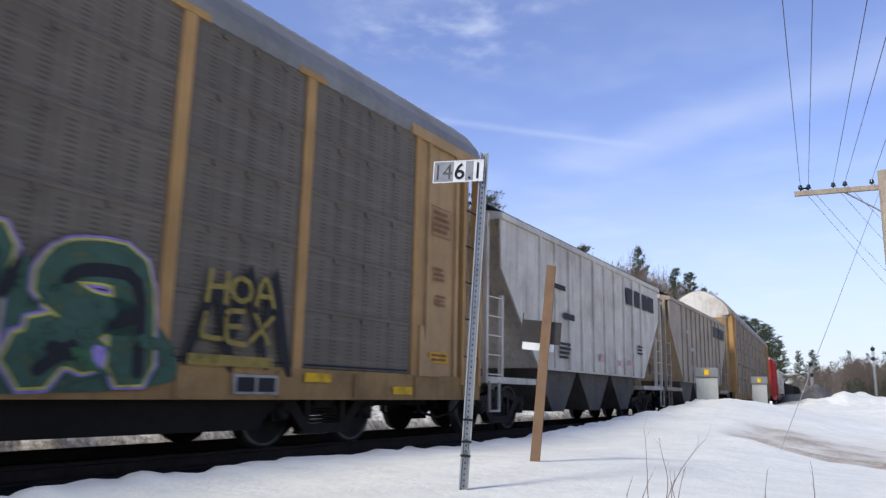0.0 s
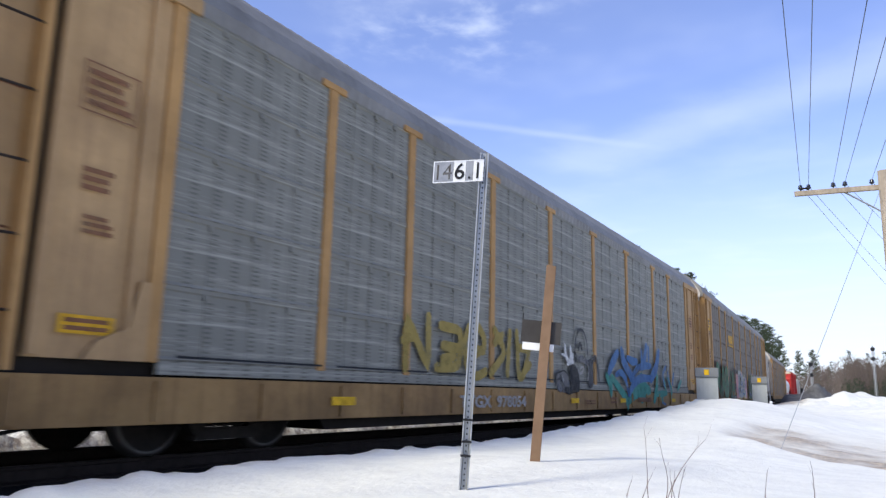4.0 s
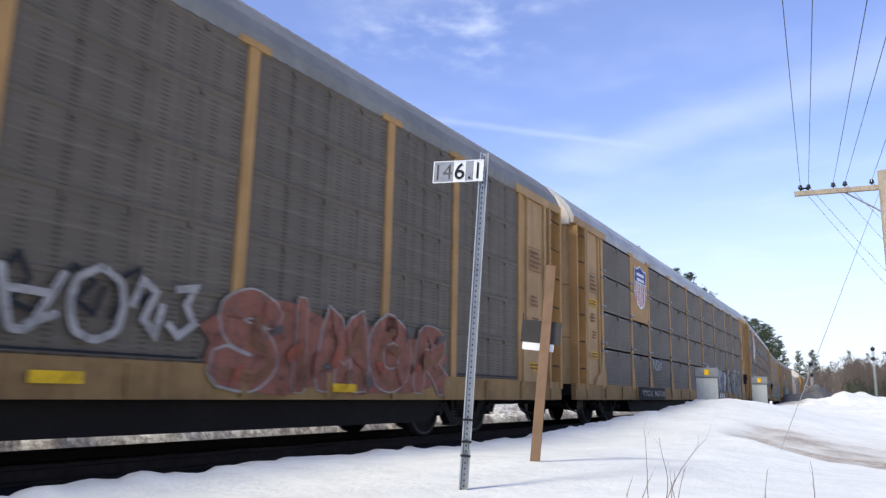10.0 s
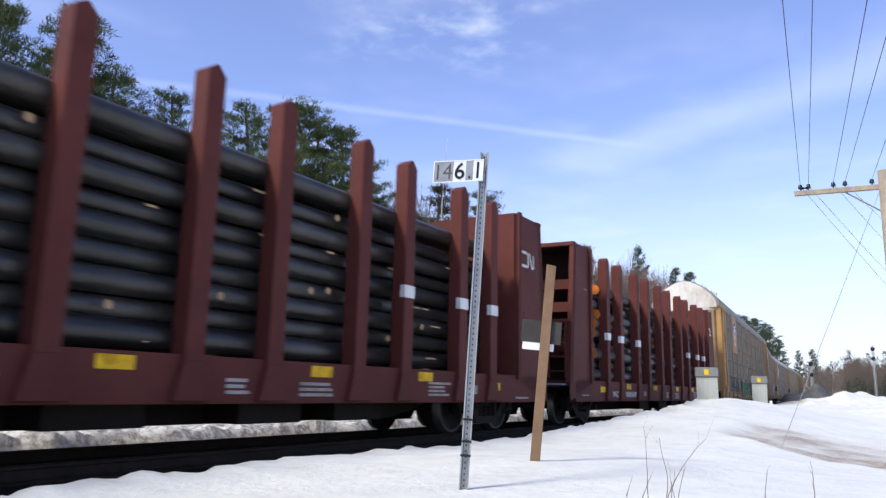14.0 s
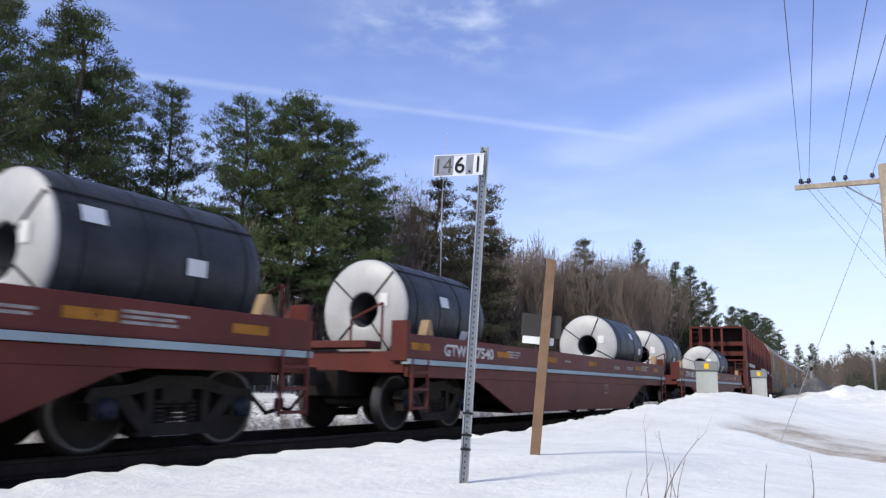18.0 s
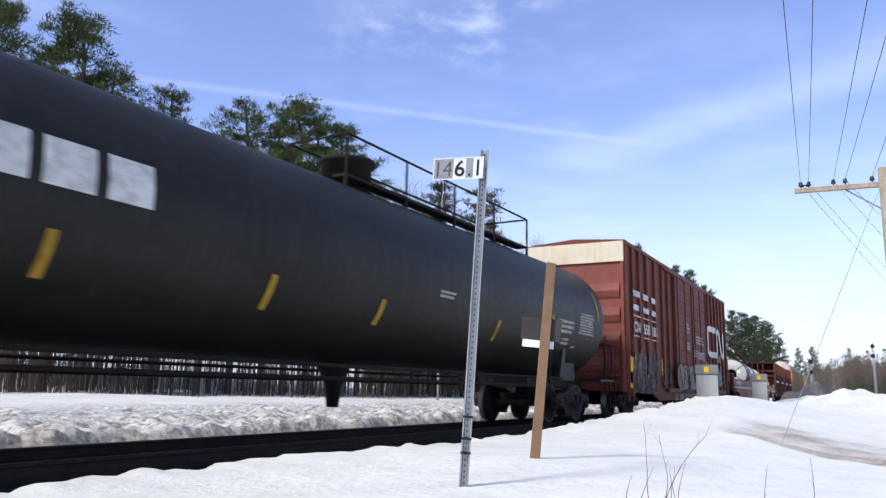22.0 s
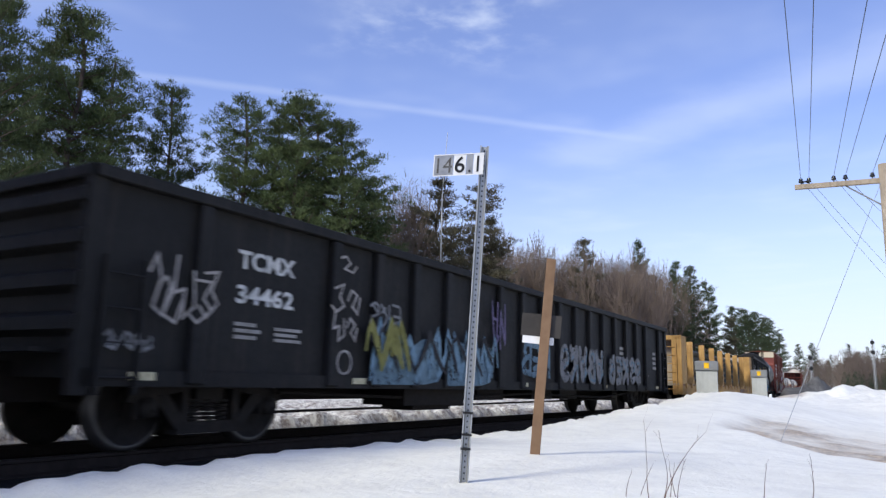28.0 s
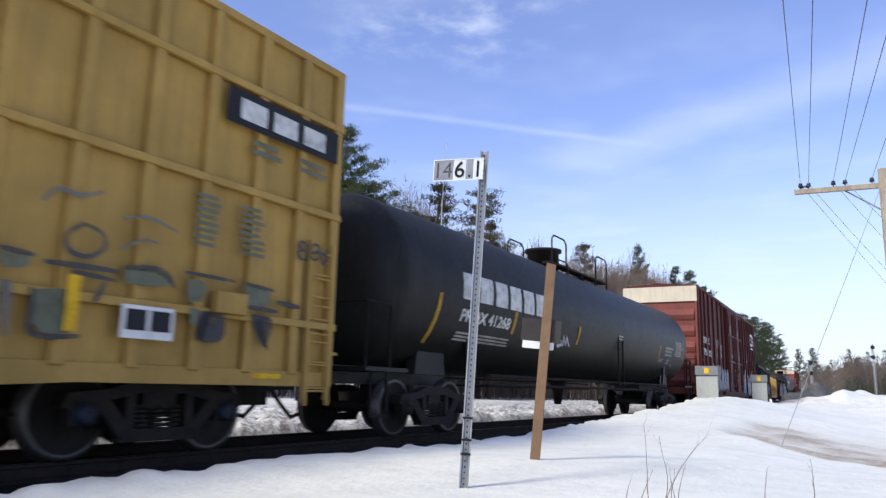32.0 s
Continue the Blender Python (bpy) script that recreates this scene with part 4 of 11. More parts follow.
def shield(car, x0, x1, z0, z1, stripes=True, y=-HALF - 0.03):
    """A railway's shield emblem, as plain coloured shapes."""
    cx, w, h = (x0 + x1) / 2, (x1 - x0), z1 - z0

    def outline(k):
        pts = [(-0.5, 0.62), (-0.47, 0.93), (-0.3, 0.9), (0, 1.0), (0.3, 0.9), (0.47, 0.93), (0.5, 0.62), (0.46, 0.55), (0.5, 0.4), (0.46, 0.22), (0.28, 0.08), (0, 0.0), (-0.28, 0.08), (-0.46, 0.22), (-0.5, 0.4), (-0.46, 0.55)]
        return [(cx + a * w * k, z0 + h * (0.5 + (b - 0.5) * k)) for a, b in pts]
    bm = bmesh.new()
    plate(bm, outline(1.0), y, 0)
    top = [(-0.46, 0.6), (-0.44, 0.9), (-0.29, 0.87), (0, 0.965), (0.29, 0.87), (0.44, 0.9), (0.46, 0.6)]
    plate(bm, [(cx + a * w, z0 + h * b) for a, b in top], y - 0.004, 1)
    for r in (0.78, 0.66):
        rect(bm, cx - 0.3 * w, cx + 0.3 * w, z0 + h * (r - 0.035), z0 + h * (r + 0.035), y - 0.008, 0)
    if stripes:
        for i in range(6):
            a = -0.42 + i * 0.155
            low = 0.06 + 0.5 * abs(a + 0.035) ** 1.8
            rect(bm, cx + a * w, cx + (a + 0.075) * w, z0 + h * low, z0 + h * 0.58, y - 0.004, 2)
    else:
        for r in (0.46, 0.34, 0.2):
            rect(bm, cx - 0.25 * w, cx + 0.27 * w, z0 + h * (r - 0.025), z0 + h * (r + 0.03), y - 0.004, 3)
    return lettering("emblem", car, bm, [M["white"], M["navy"], M["crimson"], M["letter_dim"]], "shield emblem in blue, red and white")


def emblem_stroke(car, x0, x1, z0, z1, w, mat, y=-HALF - 0.02):
    """A monogram drawn as one bent white band."""
    k = (x1 - x0)
    pts = [(0.50, 1.0), (0.08, 1.0), (0.0, 0.92), (0.0, 0.08), (0.08, 0.0), (0.50, 0.0), (0.58, 0.08), (0.58, 0.92), (0.66, 1.0), (0.72, 0.9), (0.86, 0.08), (0.93, 0.0), (1.0, 0.08), (1.0, 1.0)]
    bm = bmesh.new()
    ribbon(bm, [(x0 + a * k, z0 + (z1 - z0) * b) for a, b in pts], w, y)
    return lettering("emblem", car, bm, [mat], "white bent-band emblem")


def block_letters(car, n, x0, x1, z0, z1, mat, y=-HALF - 0.01, slant=0.0, under=False):
    """A brand's name as plain blocks of its size and colour, one part a block."""
    step = (x1 - x0) / n
    for i in range(n):
        a = x0 + i * step
        b = a + step * 0.78
        bm = bmesh.new()
        plate(bm, ((a, z0), (b, z0), (b + slant, z1), (a + slant, z1)), y)
        lettering("emblem_block", car, bm, [mat], "plain block in place of a brand's letter")
    if under:
        bm = bmesh.new()
        rect(bm, x0, x1, z0 - (z1 - z0) * 0.35, z0 - (z1 - z0) * 0.15, y)
        lettering("emblem_bar", car, bm, [mat])


# -- running gear --
def make_gear():
    bm = bmesh.new()
    for side in (-1, 1):
        prof = [(0.62, 0.03), (0.66, 0.2), (0.665, 0.36), (0.672, 0.385), (0.675, 0.482), (0.70, 0.482), (0.715, 0.459), (0.825, 0.455), (0.83, 0.40), (0.80, 0.37), (0.765, 0.2), (0.80, 0.12), (0.80, 0.03)]
        lathe(bm, [(a * side, r) for a, r in prof], 32, "y")
        lathe(bm, [(0.80 * side, 0.085), (1.02 * side, 0.085), (1.02 * side, 0.115), (1.13 * side, 0.11), (1.14 * side, 0.04)], 14, "y")
        for i in range(3):
            a = i * 2.0944
            box(bm, 0.06 * math.cos(a) - 0.018, 0.06 * math.cos(a) + 0.018, min(1.135 * side, 1.16 * side), max(1.135 * side, 1.16 * side), 0.06 * math.sin(a) - 0.018, 0.06 * math.sin(a) + 0.018)
    rod(bm, (0, -0.7, 0), (0, 0.7, 0), 0.08, 12)
    wheels = mesh_of("wheelset", bm, [M["iron"], M["tread"], M["cap_blue"]])
    for f in wheels.polygons:
        r = math.hypot(f.center.x, f.center.z)
        if 0.405 < r < 0.47 and abs(f.center.y) > 0.70:
            f.material_index = 1
        if r < 0.14 and abs(f.center.y) > 1.03:
            f.material_index = 2
    plain = wheels.copy()
    plain.materials[2] = M["iron"]
    bm = bmesh.new()
    for side in (-1, 1):
        a, b = sorted((0.93 * side, 1.09 * side))
        prism(bm, [(-1.12, 0.52), (-1.06, 0.66), (-0.62, 0.70), (-0.3, 0.80), (0.3, 0.80), (0.62, 0.70), (1.06, 0.66), (1.12, 0.52), (0.98, 0.50), (0.80, 0.58), (0.55, 0.60), (0.3, 0.66), (-0.3, 0.66), (-0.55, 0.60), (-0.80, 0.58), (-0.98, 0.50)], "y", a, b)
        for s in (-1, 1):
            prism(bm, [(s * 0.80, 0.56), (s * 0.62, 0.60), (s * 0.34, 0.27), (s * 0.46, 0.20)], "y", a, b)
            prism(bm, [(s * 0.32, 0.66), (s * 0.42, 0.66), (s * 0.42, 0.2), (s * 0.32, 0.2)], "y", a + 0.01, b - 0.01)
            prism(bm, [(s * 0.74, 0.58), (s * 1.06, 0.62), (s * 1.04, 0.34), (s * 0.98, 0.34), (s * 0.97, 0.52), (s * 0.81, 0.52), (s * 0.80, 0.36), (s * 0.74, 0.36)], "y", a, b)
        prism(bm, [(-0.5, 0.17), (0.5, 0.17), (0.42, 0.30), (-0.42, 0.30)], "y", a, b)
        for i in (-0.2, 0.0, 0.2):
            for k in range(5):
                lathe(bm, [(0.31 + k * 0.048, 0.078), (0.34 + k * 0.048, 0.085), (0.35 + k * 0.048, 0.07)], 10, "z", (i, 1.0 * side, 0))
    box(bm, -0.2, 0.2, -1.05, 1.05, 0.5, 0.68)
    box(bm, -0.35, 0.35, -0.3, 0.3, 0.62, 0.82)
    frame_mesh = mesh_of("truck", bm, [M["iron"]])
    bm = bmesh.new()
    box(bm, 0.0, 0.55, -0.09, 0.09, 0.72, 0.92)
    prism(bm, [(0.5, -0.12), (0.78, -0.16), (0.86, -0.02), (0.72, 0.06), (0.8, 0.15), (0.5, 0.12)], "z", 0.70, 0.98)
    pipe(bm, [(0.1, -0.35, 0.72), (0.3, -0.38, 0.5), (0.6, -0.3, 0.32), (0.9, -0.18, 0.36), (1.0, -0.1, 0.5)], 0.03)
    coupler_mesh = mesh_of("coupler", bm, [M["iron"]])
    return wheels, plain, frame_mesh, coupler_mesh


WHEEL_BLUE, WHEEL_PLAIN, TRUCK, COUPLER = make_gear()


def running_gear(car, off, end, blue=False):
    """Two trucks with turning wheelsets, and a coupler with its hose at each end."""
    for s in (-1, 1):
        truck = shared("truck", TRUCK, car, pose(off * s, 0, 0), "dark cast steel truck with spring groups")
        for w in (-1, 1):
            wheel = shared("wheelset", WHEEL_BLUE if blue else WHEEL_PLAIN, truck, pose(0.89 * w, 0, 0.457), "steel wheelset with worn bright rims")
            WHEELS.append((wheel, w))
        shared("coupler", COUPLER, car, pose(end * s - 0.12 * s, 0, 0, 0, 0, 0 if s > 0 else 180))


def side_panel(width, height, style, mat):
    """One side sheet of a car rack, its lower left corner at the origin, facing -y."""
    key = (width, height, style, mat.name)
    me = PANELS.get(key)
    if me:
        return me
    bm = bmesh.new()
    if style == "ribbed":
        n = 19
        pts = []
        height -= 0.038
        for i in range(n):
            a = 0.02 + (height - 0.04) * i / n
            d = (height - 0.04) / n
            pts += [(-0.025, a), (-0.025, a + d * 0.55), (-0.008, a + d * 0.68), (-0.008, a + d * 0.86)]
        prism(bm, [(0.02, 0.0), (-0.015, 0.0)] + pts + [(-0.015, height - 0.015), (0.02, height - 0.015)], "x", 0.0, width)
        for x in (width * 0.5,):
            box(bm, x - 0.05, x + 0.05, -0.06, -0.005, height - 0.12, height - 0.01)
    else:
        prism(bm, [(0.02, 0.0), (-0.012, 0.0), (-0.022, 0.02), (-0.004, 0.05), (-0.004, height - 0.05), (-0.016, height - 0.03), (-0.016, height + 0.012), (0.02, height + 0.012)], "x", 0.0, width)
        for k in range(1, 4):
            x = width * k / 4
            box(bm, x - 0.03, x + 0.03, -0.03, -0.003, height - 0.1, height - 0.03)
            box(bm, x - 0.006, x + 0.006, -0.010, -0.003, 0.05, height - 0.1)
    me = PANELS[key] = mesh_of("panel", bm, [mat])
    return me


PANELS = {}


def ladder(car, x, z0, z1, mat, rungs, w=0.42, y=-HALF - 0.06, name="ladder"):
    bm = bmesh.new()
    for a in (x - w / 2, x + w / 2):
        box(bm, a - 0.02, a + 0.02, y, y + 0.06, z0, z1)
    for i in range(rungs):
        z = z0 + (z1 - z0) * (i + 0.5) / rungs
        rod(bm, (x - w / 2, y + 0.02, z), (x + w / 2, y + 0.02, z), 0.014, 5)
    return part(name, bm, mat, car)


def end_ladder(car, x, y0, z0, z1, mat, rungs, w=0.42):
    bm = bmesh.new()
    for a in (y0 - w / 2, y0 + w / 2):
        box(bm, x - 0.03, x + 0.03, a - 0.02, a + 0.02, z0, z1)
    for i in range(rungs):
        z = z0 + (z1 - z0) * (i + 0.5) / rungs
        rod(bm, (x, y0 - w / 2, z), (x, y0 + w / 2, z), 0.016, 5)
    return part("ladder", bm, mat, car)


def auto_rack(label, centre, bays, style, panel_mat, roof_mat, rows, sill=(0.62, 1.0), post_base=False, gable_mat=None, belly=0.34, emblem=None, white=4.64, lugs=0.035):
    car = thing("auto_rack_car", label, "rail car", "auto rack cars of the train")
    length = sum(bays)
    x0 = -length / 2
    end = length / 2 + 2.2
    z0, z1 = 1.0, 4.80
    yel = M["yellow"]
    marks = [x0]
    for b in bays:
        marks.append(marks[-1] + b)
    row_h = (z1 - z0) / rows
    for i, b in enumerate(bays):
        for r in range(rows):
            if emblem == i and r >= rows - 2:
                continue
            shared("panel", side_panel(round(b, 2), round(row_h, 3), style, panel_mat), car, pose(marks[i], -HALF + 0.025, z0 + r * row_h))
        if emblem == i:
            bm = bmesh.new()
            box(bm, marks[i] + 0.02, marks[i + 1] - 0.02, -HALF - 0.01, -HALF + 0.06, z0 + (rows // 2) * row_h + (0.45 if rows == 5 else 0.02), z1)
            part("emblem_panel", bm, yel, car, "plain yellow panel that carries an emblem")
    bm = bmesh.new()
    box(bm, x0, -x0, HALF - 0.06, HALF, z0, z1)
    part("far_wall", bm, panel_mat, car)
    bm = bmesh.new()
    for k in (0, 1):
        y = (-HALF - 0.02, -HALF + 0.10) if k == 0 else (HALF - 0.1, HALF + 0.02)
        box(bm, -end + 0.1, end - 0.1, y[0], y[1], sill[0], sill[1])
    part("side_sill", bm, M["yellow_sill"] if style == "ribbed" else M["yellow_worn"], car, "long dirty yellow side sill", 0.004)
    bm = bmesh.new()
    for x in np.arange(-end + 0.8, end, 1.47):
        box(bm, x, x + 0.10, -HALF - 0.05, -HALF - 0.022, sill[0] + 0.03, sill[1] - 0.04)
    part("stake_pocket", bm, M["yellow_sill"] if style == "ribbed" else M["yellow_worn"], car)
    bm = bmesh.new()
    box(bm, -end + 0.1, end - 0.1, -HALF + 0.1, HALF - 0.1, sill[0] + 0.1, 0.98)
    prism(bm, [(-9.2, 0.66), (-8.8, belly - 0.07), (8.8, belly - 0.07), (9.2, 0.66)], "y", -1.3, 1.3)
    box(bm, -end, end, -0.35, 0.35, 0.5, 0.9)
    part("underframe", bm, M["black"], car, "black steel underframe")
    for m in marks:
        bm = bmesh.new()
        box(bm, m - 0.085, m + 0.085, -HALF - 0.018, -HALF + 0.04, z0 - 0.02, z1)
        box(bm, m - 0.26, m + 0.26, -HALF - 0.028, -HALF + 0.03, z1 - 0.02, z1 + 0.075)
        if post_base:
            prism(bm, [(m - 0.19, sill[1] - 0.1), (m + 0.19, sill[1] - 0.1), (m + 0.18, z0 + 0.06), (m + 0.10, z0 + 0.5), (m - 0.10, z0 + 0.5), (m - 0.18, z0 + 0.06)], "y", -HALF - 0.034, -HALF - 0.012)
        post = part("post", bm, yel, car, "yellow rack post", 0.008)
        if post_base:
            bm = bmesh.new()
            for r in range(1, rows):
                for dz in (-0.10, 0.10):
                    for dx in (-0.12, 0.12):
                        lathe(bm, [(-0.05, lugs * 0.9), (0.0, lugs)], 8, "y", (m + dx, -HALF - 0.02, z0 + r * row_h + dz))
            part("lug", bm, M["lug_grey"], post, "pale bolted lug")
    arc = [(-HALF - 0.005, z1 - 0.01), (-HALF - 0.02, z1 + 0.16), (-1.42, 5.18), (-1.2, 5.45), (-0.83, 5.74), (-0.36, 5.97), (0, 6.04)]
    arc = arc + [(-y, z) for y, z in arc[-2::-1]]
    bm = bmesh.new()
    xs = np.arange(-end + 0.06, end - 0.05, 0.11)
    rings = []
    for i, x in enumerate(xs):
        d = 0.022 if i % 2 else 0.0
        rings.append([bm.verts.new((x, y * (1 - d * 0.4), z + d)) for y, z in arc])
    for p, q in zip(rings[:-1], rings[1:]):
        for i in range(len(arc) - 1):
            bm.faces.new((p[i], q[i], q[i + 1], p[i + 1]))
    bm.faces.new(rings[0]), bm.faces.new(rings[-1])
    part("roof", bm, roof_mat, car, "ribbed arched sheet roof")
    for s in (-1, 1):
        def span(u, v):
            """From u to v beyond the last post, in this end's direction."""
            return sorted((s * (length / 2 + u), s * (length / 2 + v)))
        bm = bmesh.new()
        box(bm, *span(0.09, 1.26), -HALF + 0.02, HALF - 0.02, 0.98, z1 + 0.04)
        part("end_bay", bm, M["yellow_end"], car, "plain yellow sheet bay beside the end doors")
        bm = bmesh.new()
        box(bm, *span(1.26, 1.36), -HALF + 0.06, HALF - 0.06, 0.98, z1 + 0.04)
        part("door_seam", bm, M["black"], car, "dark gap behind the end bay")
        bm = bmesh.new()
        box(bm, *span(-0.25, 2.1), -HALF - 0.045, -HALF + 0.03, z1 - 0.03, z1 + 0.15)
        part("header", bm, M["yellow_end"], car, "yellow header beam over the end bay", 0.01)
        bm = bmesh.new()
        for u, v in ((0.28, 0.34), (1.16, 1.26)):
            box(bm, *span(u, v), -HALF - 0.035, -HALF + 0.02, 1.0, z1 - 0.03)
        part("stiffener", bm, M["yellow_end"], car, "yellow stiffening post")
        bm = bmesh.new()
        prism(bm, [(s * (length / 2 + u), z) for u, z in ((0.09, 0.98), (0.75, 0.98), (0.62, 1.15), (0.30, 1.30), (0.20, 1.75), (0.09, 1.75))], "y", -HALF - 0.05, -HALF + 0.015)
        part("gusset", bm, M["yellow_end"], car, "sloped corner gusset")
        bm = bmesh.new()
        pts = [(s * (length / 2 + u), y) for u, y in ((1.36, -1.37), (1.86, -1.36), (2.06, -1.26), (2.16, -1.10), (2.2, -0.9), (2.2, 0.9), (2.16, 1.10), (2.06, 1.26), (1.86, 1.36), (1.36, 1.37))]
        prism(bm, pts, "z", 0.86, white - 0.01)
        for f in bm.faces:
            f.smooth = False
        door = part("end_door", bm, M["yellow_end"], car, "tall yellow folding end door")
        bm = bmesh.new()
        for z in (2.05, 3.3):
            prism(bm, [(x * 1.0004, y * 1.004) for x, y in pts], "z", z, z + 0.02)
        part("seam", bm, M["brown"], door, "dark seam across the end door")
        bm = bmesh.new()
        prism(bm, pts, "z", white, z1 + 0.1)
        prism(bm, [(y * 0.93, z - 0.03) for y, z in arc], "x", *span(1.9, 2.18))
        part("gable", bm, gable_mat or M["white_rusty"], car, "white top of the end doors, streaked with rust")
        if lugs > 0.05:
            bm = bmesh.new()
            prism(bm, [(a * 1.0006, b * 1.006) for a, b in pts], "z", 4.66, 4.78)
            part("band", bm, M["black"], car, "black band across the white top")
            bm = bmesh.new()
            prism(bm, [(a * 1.0006, b * 1.006) for a, b in pts[:4]] , "z", 3.3, 3.46)
            part("band", bm, M["black"], car, "short black patch on the end door")
        bm = bmesh.new()
        for u in (1.42, 2.02):
            box(bm, *span(u - 0.035, u + 0.035), -HALF - 0.06, -HALF + 0.14, 0.86, 4.82)
        ladder_frame = part("ladder", bm, yel, car, "tall yellow ladder let into the corner")
        for z in np.linspace(1.35, 4.55, 6):
            bm = bmesh.new()
            rod(bm, (s * (length / 2 + 1.45), -HALF - 0.02, z), (s * (length / 2 + 2.0), -HALF - 0.02, z - 0.02), 0.013, 6)
            part("rung", bm, M["rail"], ladder_frame, "thin rusty rung")
        bm = bmesh.new()
        for z in (1.5, 2.6, 3.7):
            box(bm, *span(2.2, 2.23), -0.9, 0.9, z, z + 0.08)
        rod(bm, (s * (length / 2 + 2.23), -0.1, 0.9), (s * (length / 2 + 2.23), -0.1, 4.1), 0.03, 8)
        part("lock_bar", bm, yel, door)
        mid = s * (length / 2 + 0.72)
        bars(car, [(mid - 0.25, mid + 0.25, 3.3, 3.7, 4), (mid - 0.2, mid + 0.15, 2.5, 2.75, 3), (mid - 0.15, mid + 0.2, 2.1, 2.3, 3)], M["brown"], -HALF - 0.012)
        bm = bmesh.new()
        for a, b, c, d in ((mid - 0.3, mid + 0.3, 3.26, 3.275), (mid - 0.3, mid + 0.3, 3.74, 3.755), (mid - 0.3, mid - 0.285, 3.275, 3.74), (mid + 0.285, mid + 0.3, 3.275, 3.74)):
            rect(bm, a, b, c, d, -HALF - 0.012)
        lettering("stencil_frame", car, bm, [M["brown"]])
        for low in ((1.62, 2.92) if style == "ribbed" and s < 0 else (2.4,) if style == "ribbed" else (1.2,)):
            bm = bmesh.new()
            rect(bm, mid - 0.28, mid + 0.28, low, low + 0.17, -HALF - 0.014)
            notice = lettering("notice", car, bm, [M["gold"]], "yellow notice plate")
            bm = bmesh.new()
            for k in range(2):
                rect(bm, mid - 0.23, mid + 0.22, low + 0.03 + 0.07 * k, low + 0.07 + 0.07 * k, -HALF - 0.017)
            lettering("print", notice, bm, [M["brown"]])
        if style == "ribbed" and s > 0:
            # brake gear hung on the bay, with its slack hose
            bm = bmesh.new()
            box(bm, mid - 0.12, mid + 0.05, -HALF - 0.16, -HALF - 0.012, 1.45, 1.95)
            lathe(bm, [(-HALF - 0.2, 0.12), (-HALF - 0.15, 0.14)], 12, "y", (mid - 0.03, 0, 1.78))
            pipe(bm, [(mid + 0.05, -HALF - 0.08, 1.9), (mid + 0.2, -HALF - 0.08, 1.7), (mid + 0.1, -HALF - 0.08, 1.3), (mid - 0.1, -HALF - 0.08, 1.1)], 0.018)
            part("brake_gear", bm, M["iron"], car, "dark hand brake gear on the bay")
        bm = bmesh.new()
        pipe(bm, [(s * (length / 2 + u), -1.2, z) for u, z in ((0.5, 0.62), (0.7, 0.42), (1.2, 0.33), (1.7, 0.40), (2.0, 0.6))], 0.022)
        part("brake_hose", bm, M["hose"], car, "slack black hose under the end")
    running_gear(car, 10.3, end + 0.1)
    return add_car(car, centre, 10.3)


BAYS_OLD = [2.6, 2.0] + [2.88] * 5 + [2.0, 2.6]
BAYS_NEW = [2.75, 2.0] + [2.87] * 5 + [2.0, 2.75]
TAIL = "on a long yellow flat car"
rack1 = auto_rack("grey slotted auto rack car with bright graffiti along its lower half", -2.25, BAYS_OLD, "flat", M["perf_soot"], M["roof_dark"], 5)
rack2 = auto_rack("pale grey slotted auto rack car with blue and black graffiti", -30.9, BAYS_OLD, "flat", M["perf_grey"], M["roof_dark"], 5, sill=(0.38, 0.84), belly=0.30)
rack3 = auto_rack("dark ribbed auto rack car with yellow posts and shield emblem", -59.8, BAYS_NEW, "ribbed", M["zinc_dark"], M["roof"], 4, post_base=True, emblem=1, lugs=0.06)
rack4 = auto_rack("dark ribbed auto rack car with white sprayed lettering", -88.33, BAYS_NEW, "ribbed", M["zinc_dark"], M["roof"], 4, post_base=True, emblem=1, white=4.78)
rack5 = auto_rack("sooty brown slotted auto rack car with faded graffiti", -117.1, BAYS_OLD, "flat", M["perf_brown"], M["roof_dark"], 5, emblem=1)
rack0 = auto_rack("sooty brown slotted auto rack car with a rusty white top", 52.6, BAYS_OLD, "flat", M["perf_brown"], M["roof_dark"], 5)

# markings of the auto racks
graffiti(rack1, "RABIA", -11.75, -5.35, 0.66, 2.42, M["sprayed_green"], M["deep_green"], M["rust_red"], None, 0.27, -HALF - 0.062, 3, 0.16, 0.10, [1.35, 1.05, 1.05, 0.7, 0.9])
tag(rack1, "CHEM", -5.35, -4.4, 1.88, 2.22, M["ink"], 0.085, -HALF - 0.045, 4)
tag(rack1, "53", -5.25, -4.65, 1.5, 1.82, M["ink"], 0.085, -HALF - 0.045, 5)
tag(rack1, "7316", -5.2, -4.35, 1.12, 1.44, M["ink"], 0.075, -HALF - 0.045, 6)
cloud_shape(rack1, [(-4.2, 1.72, 0.22, 0.68), (-3.95, 1.95, 0.3, 0.68), (-3.55, 1.7, 0.3, 0.68), (-1.9, 2.1, 0.16, 1.0), (-0.35, 1.62, 0.3, 0.68), (0.0, 1.8, 0.2, 0.9), (0.12, 1.3, 0.2, 0.68)], M["pink"], 7, -HALF - 0.042)
graffiti(rack1, "8317", -3.8, -0.4, 0.70, 2.25, M["pale"], M["steel_blue"], M["cream"], M["royal"], 0.23, -HALF - 0.062, 8, 0.14, 0.16)
shards(rack1, -3.5, -0.6, 0.8, 1.7, [M["royal"], M["olive"], M["pale"]], 9, 81, -HALF - 0.085, 0.2)
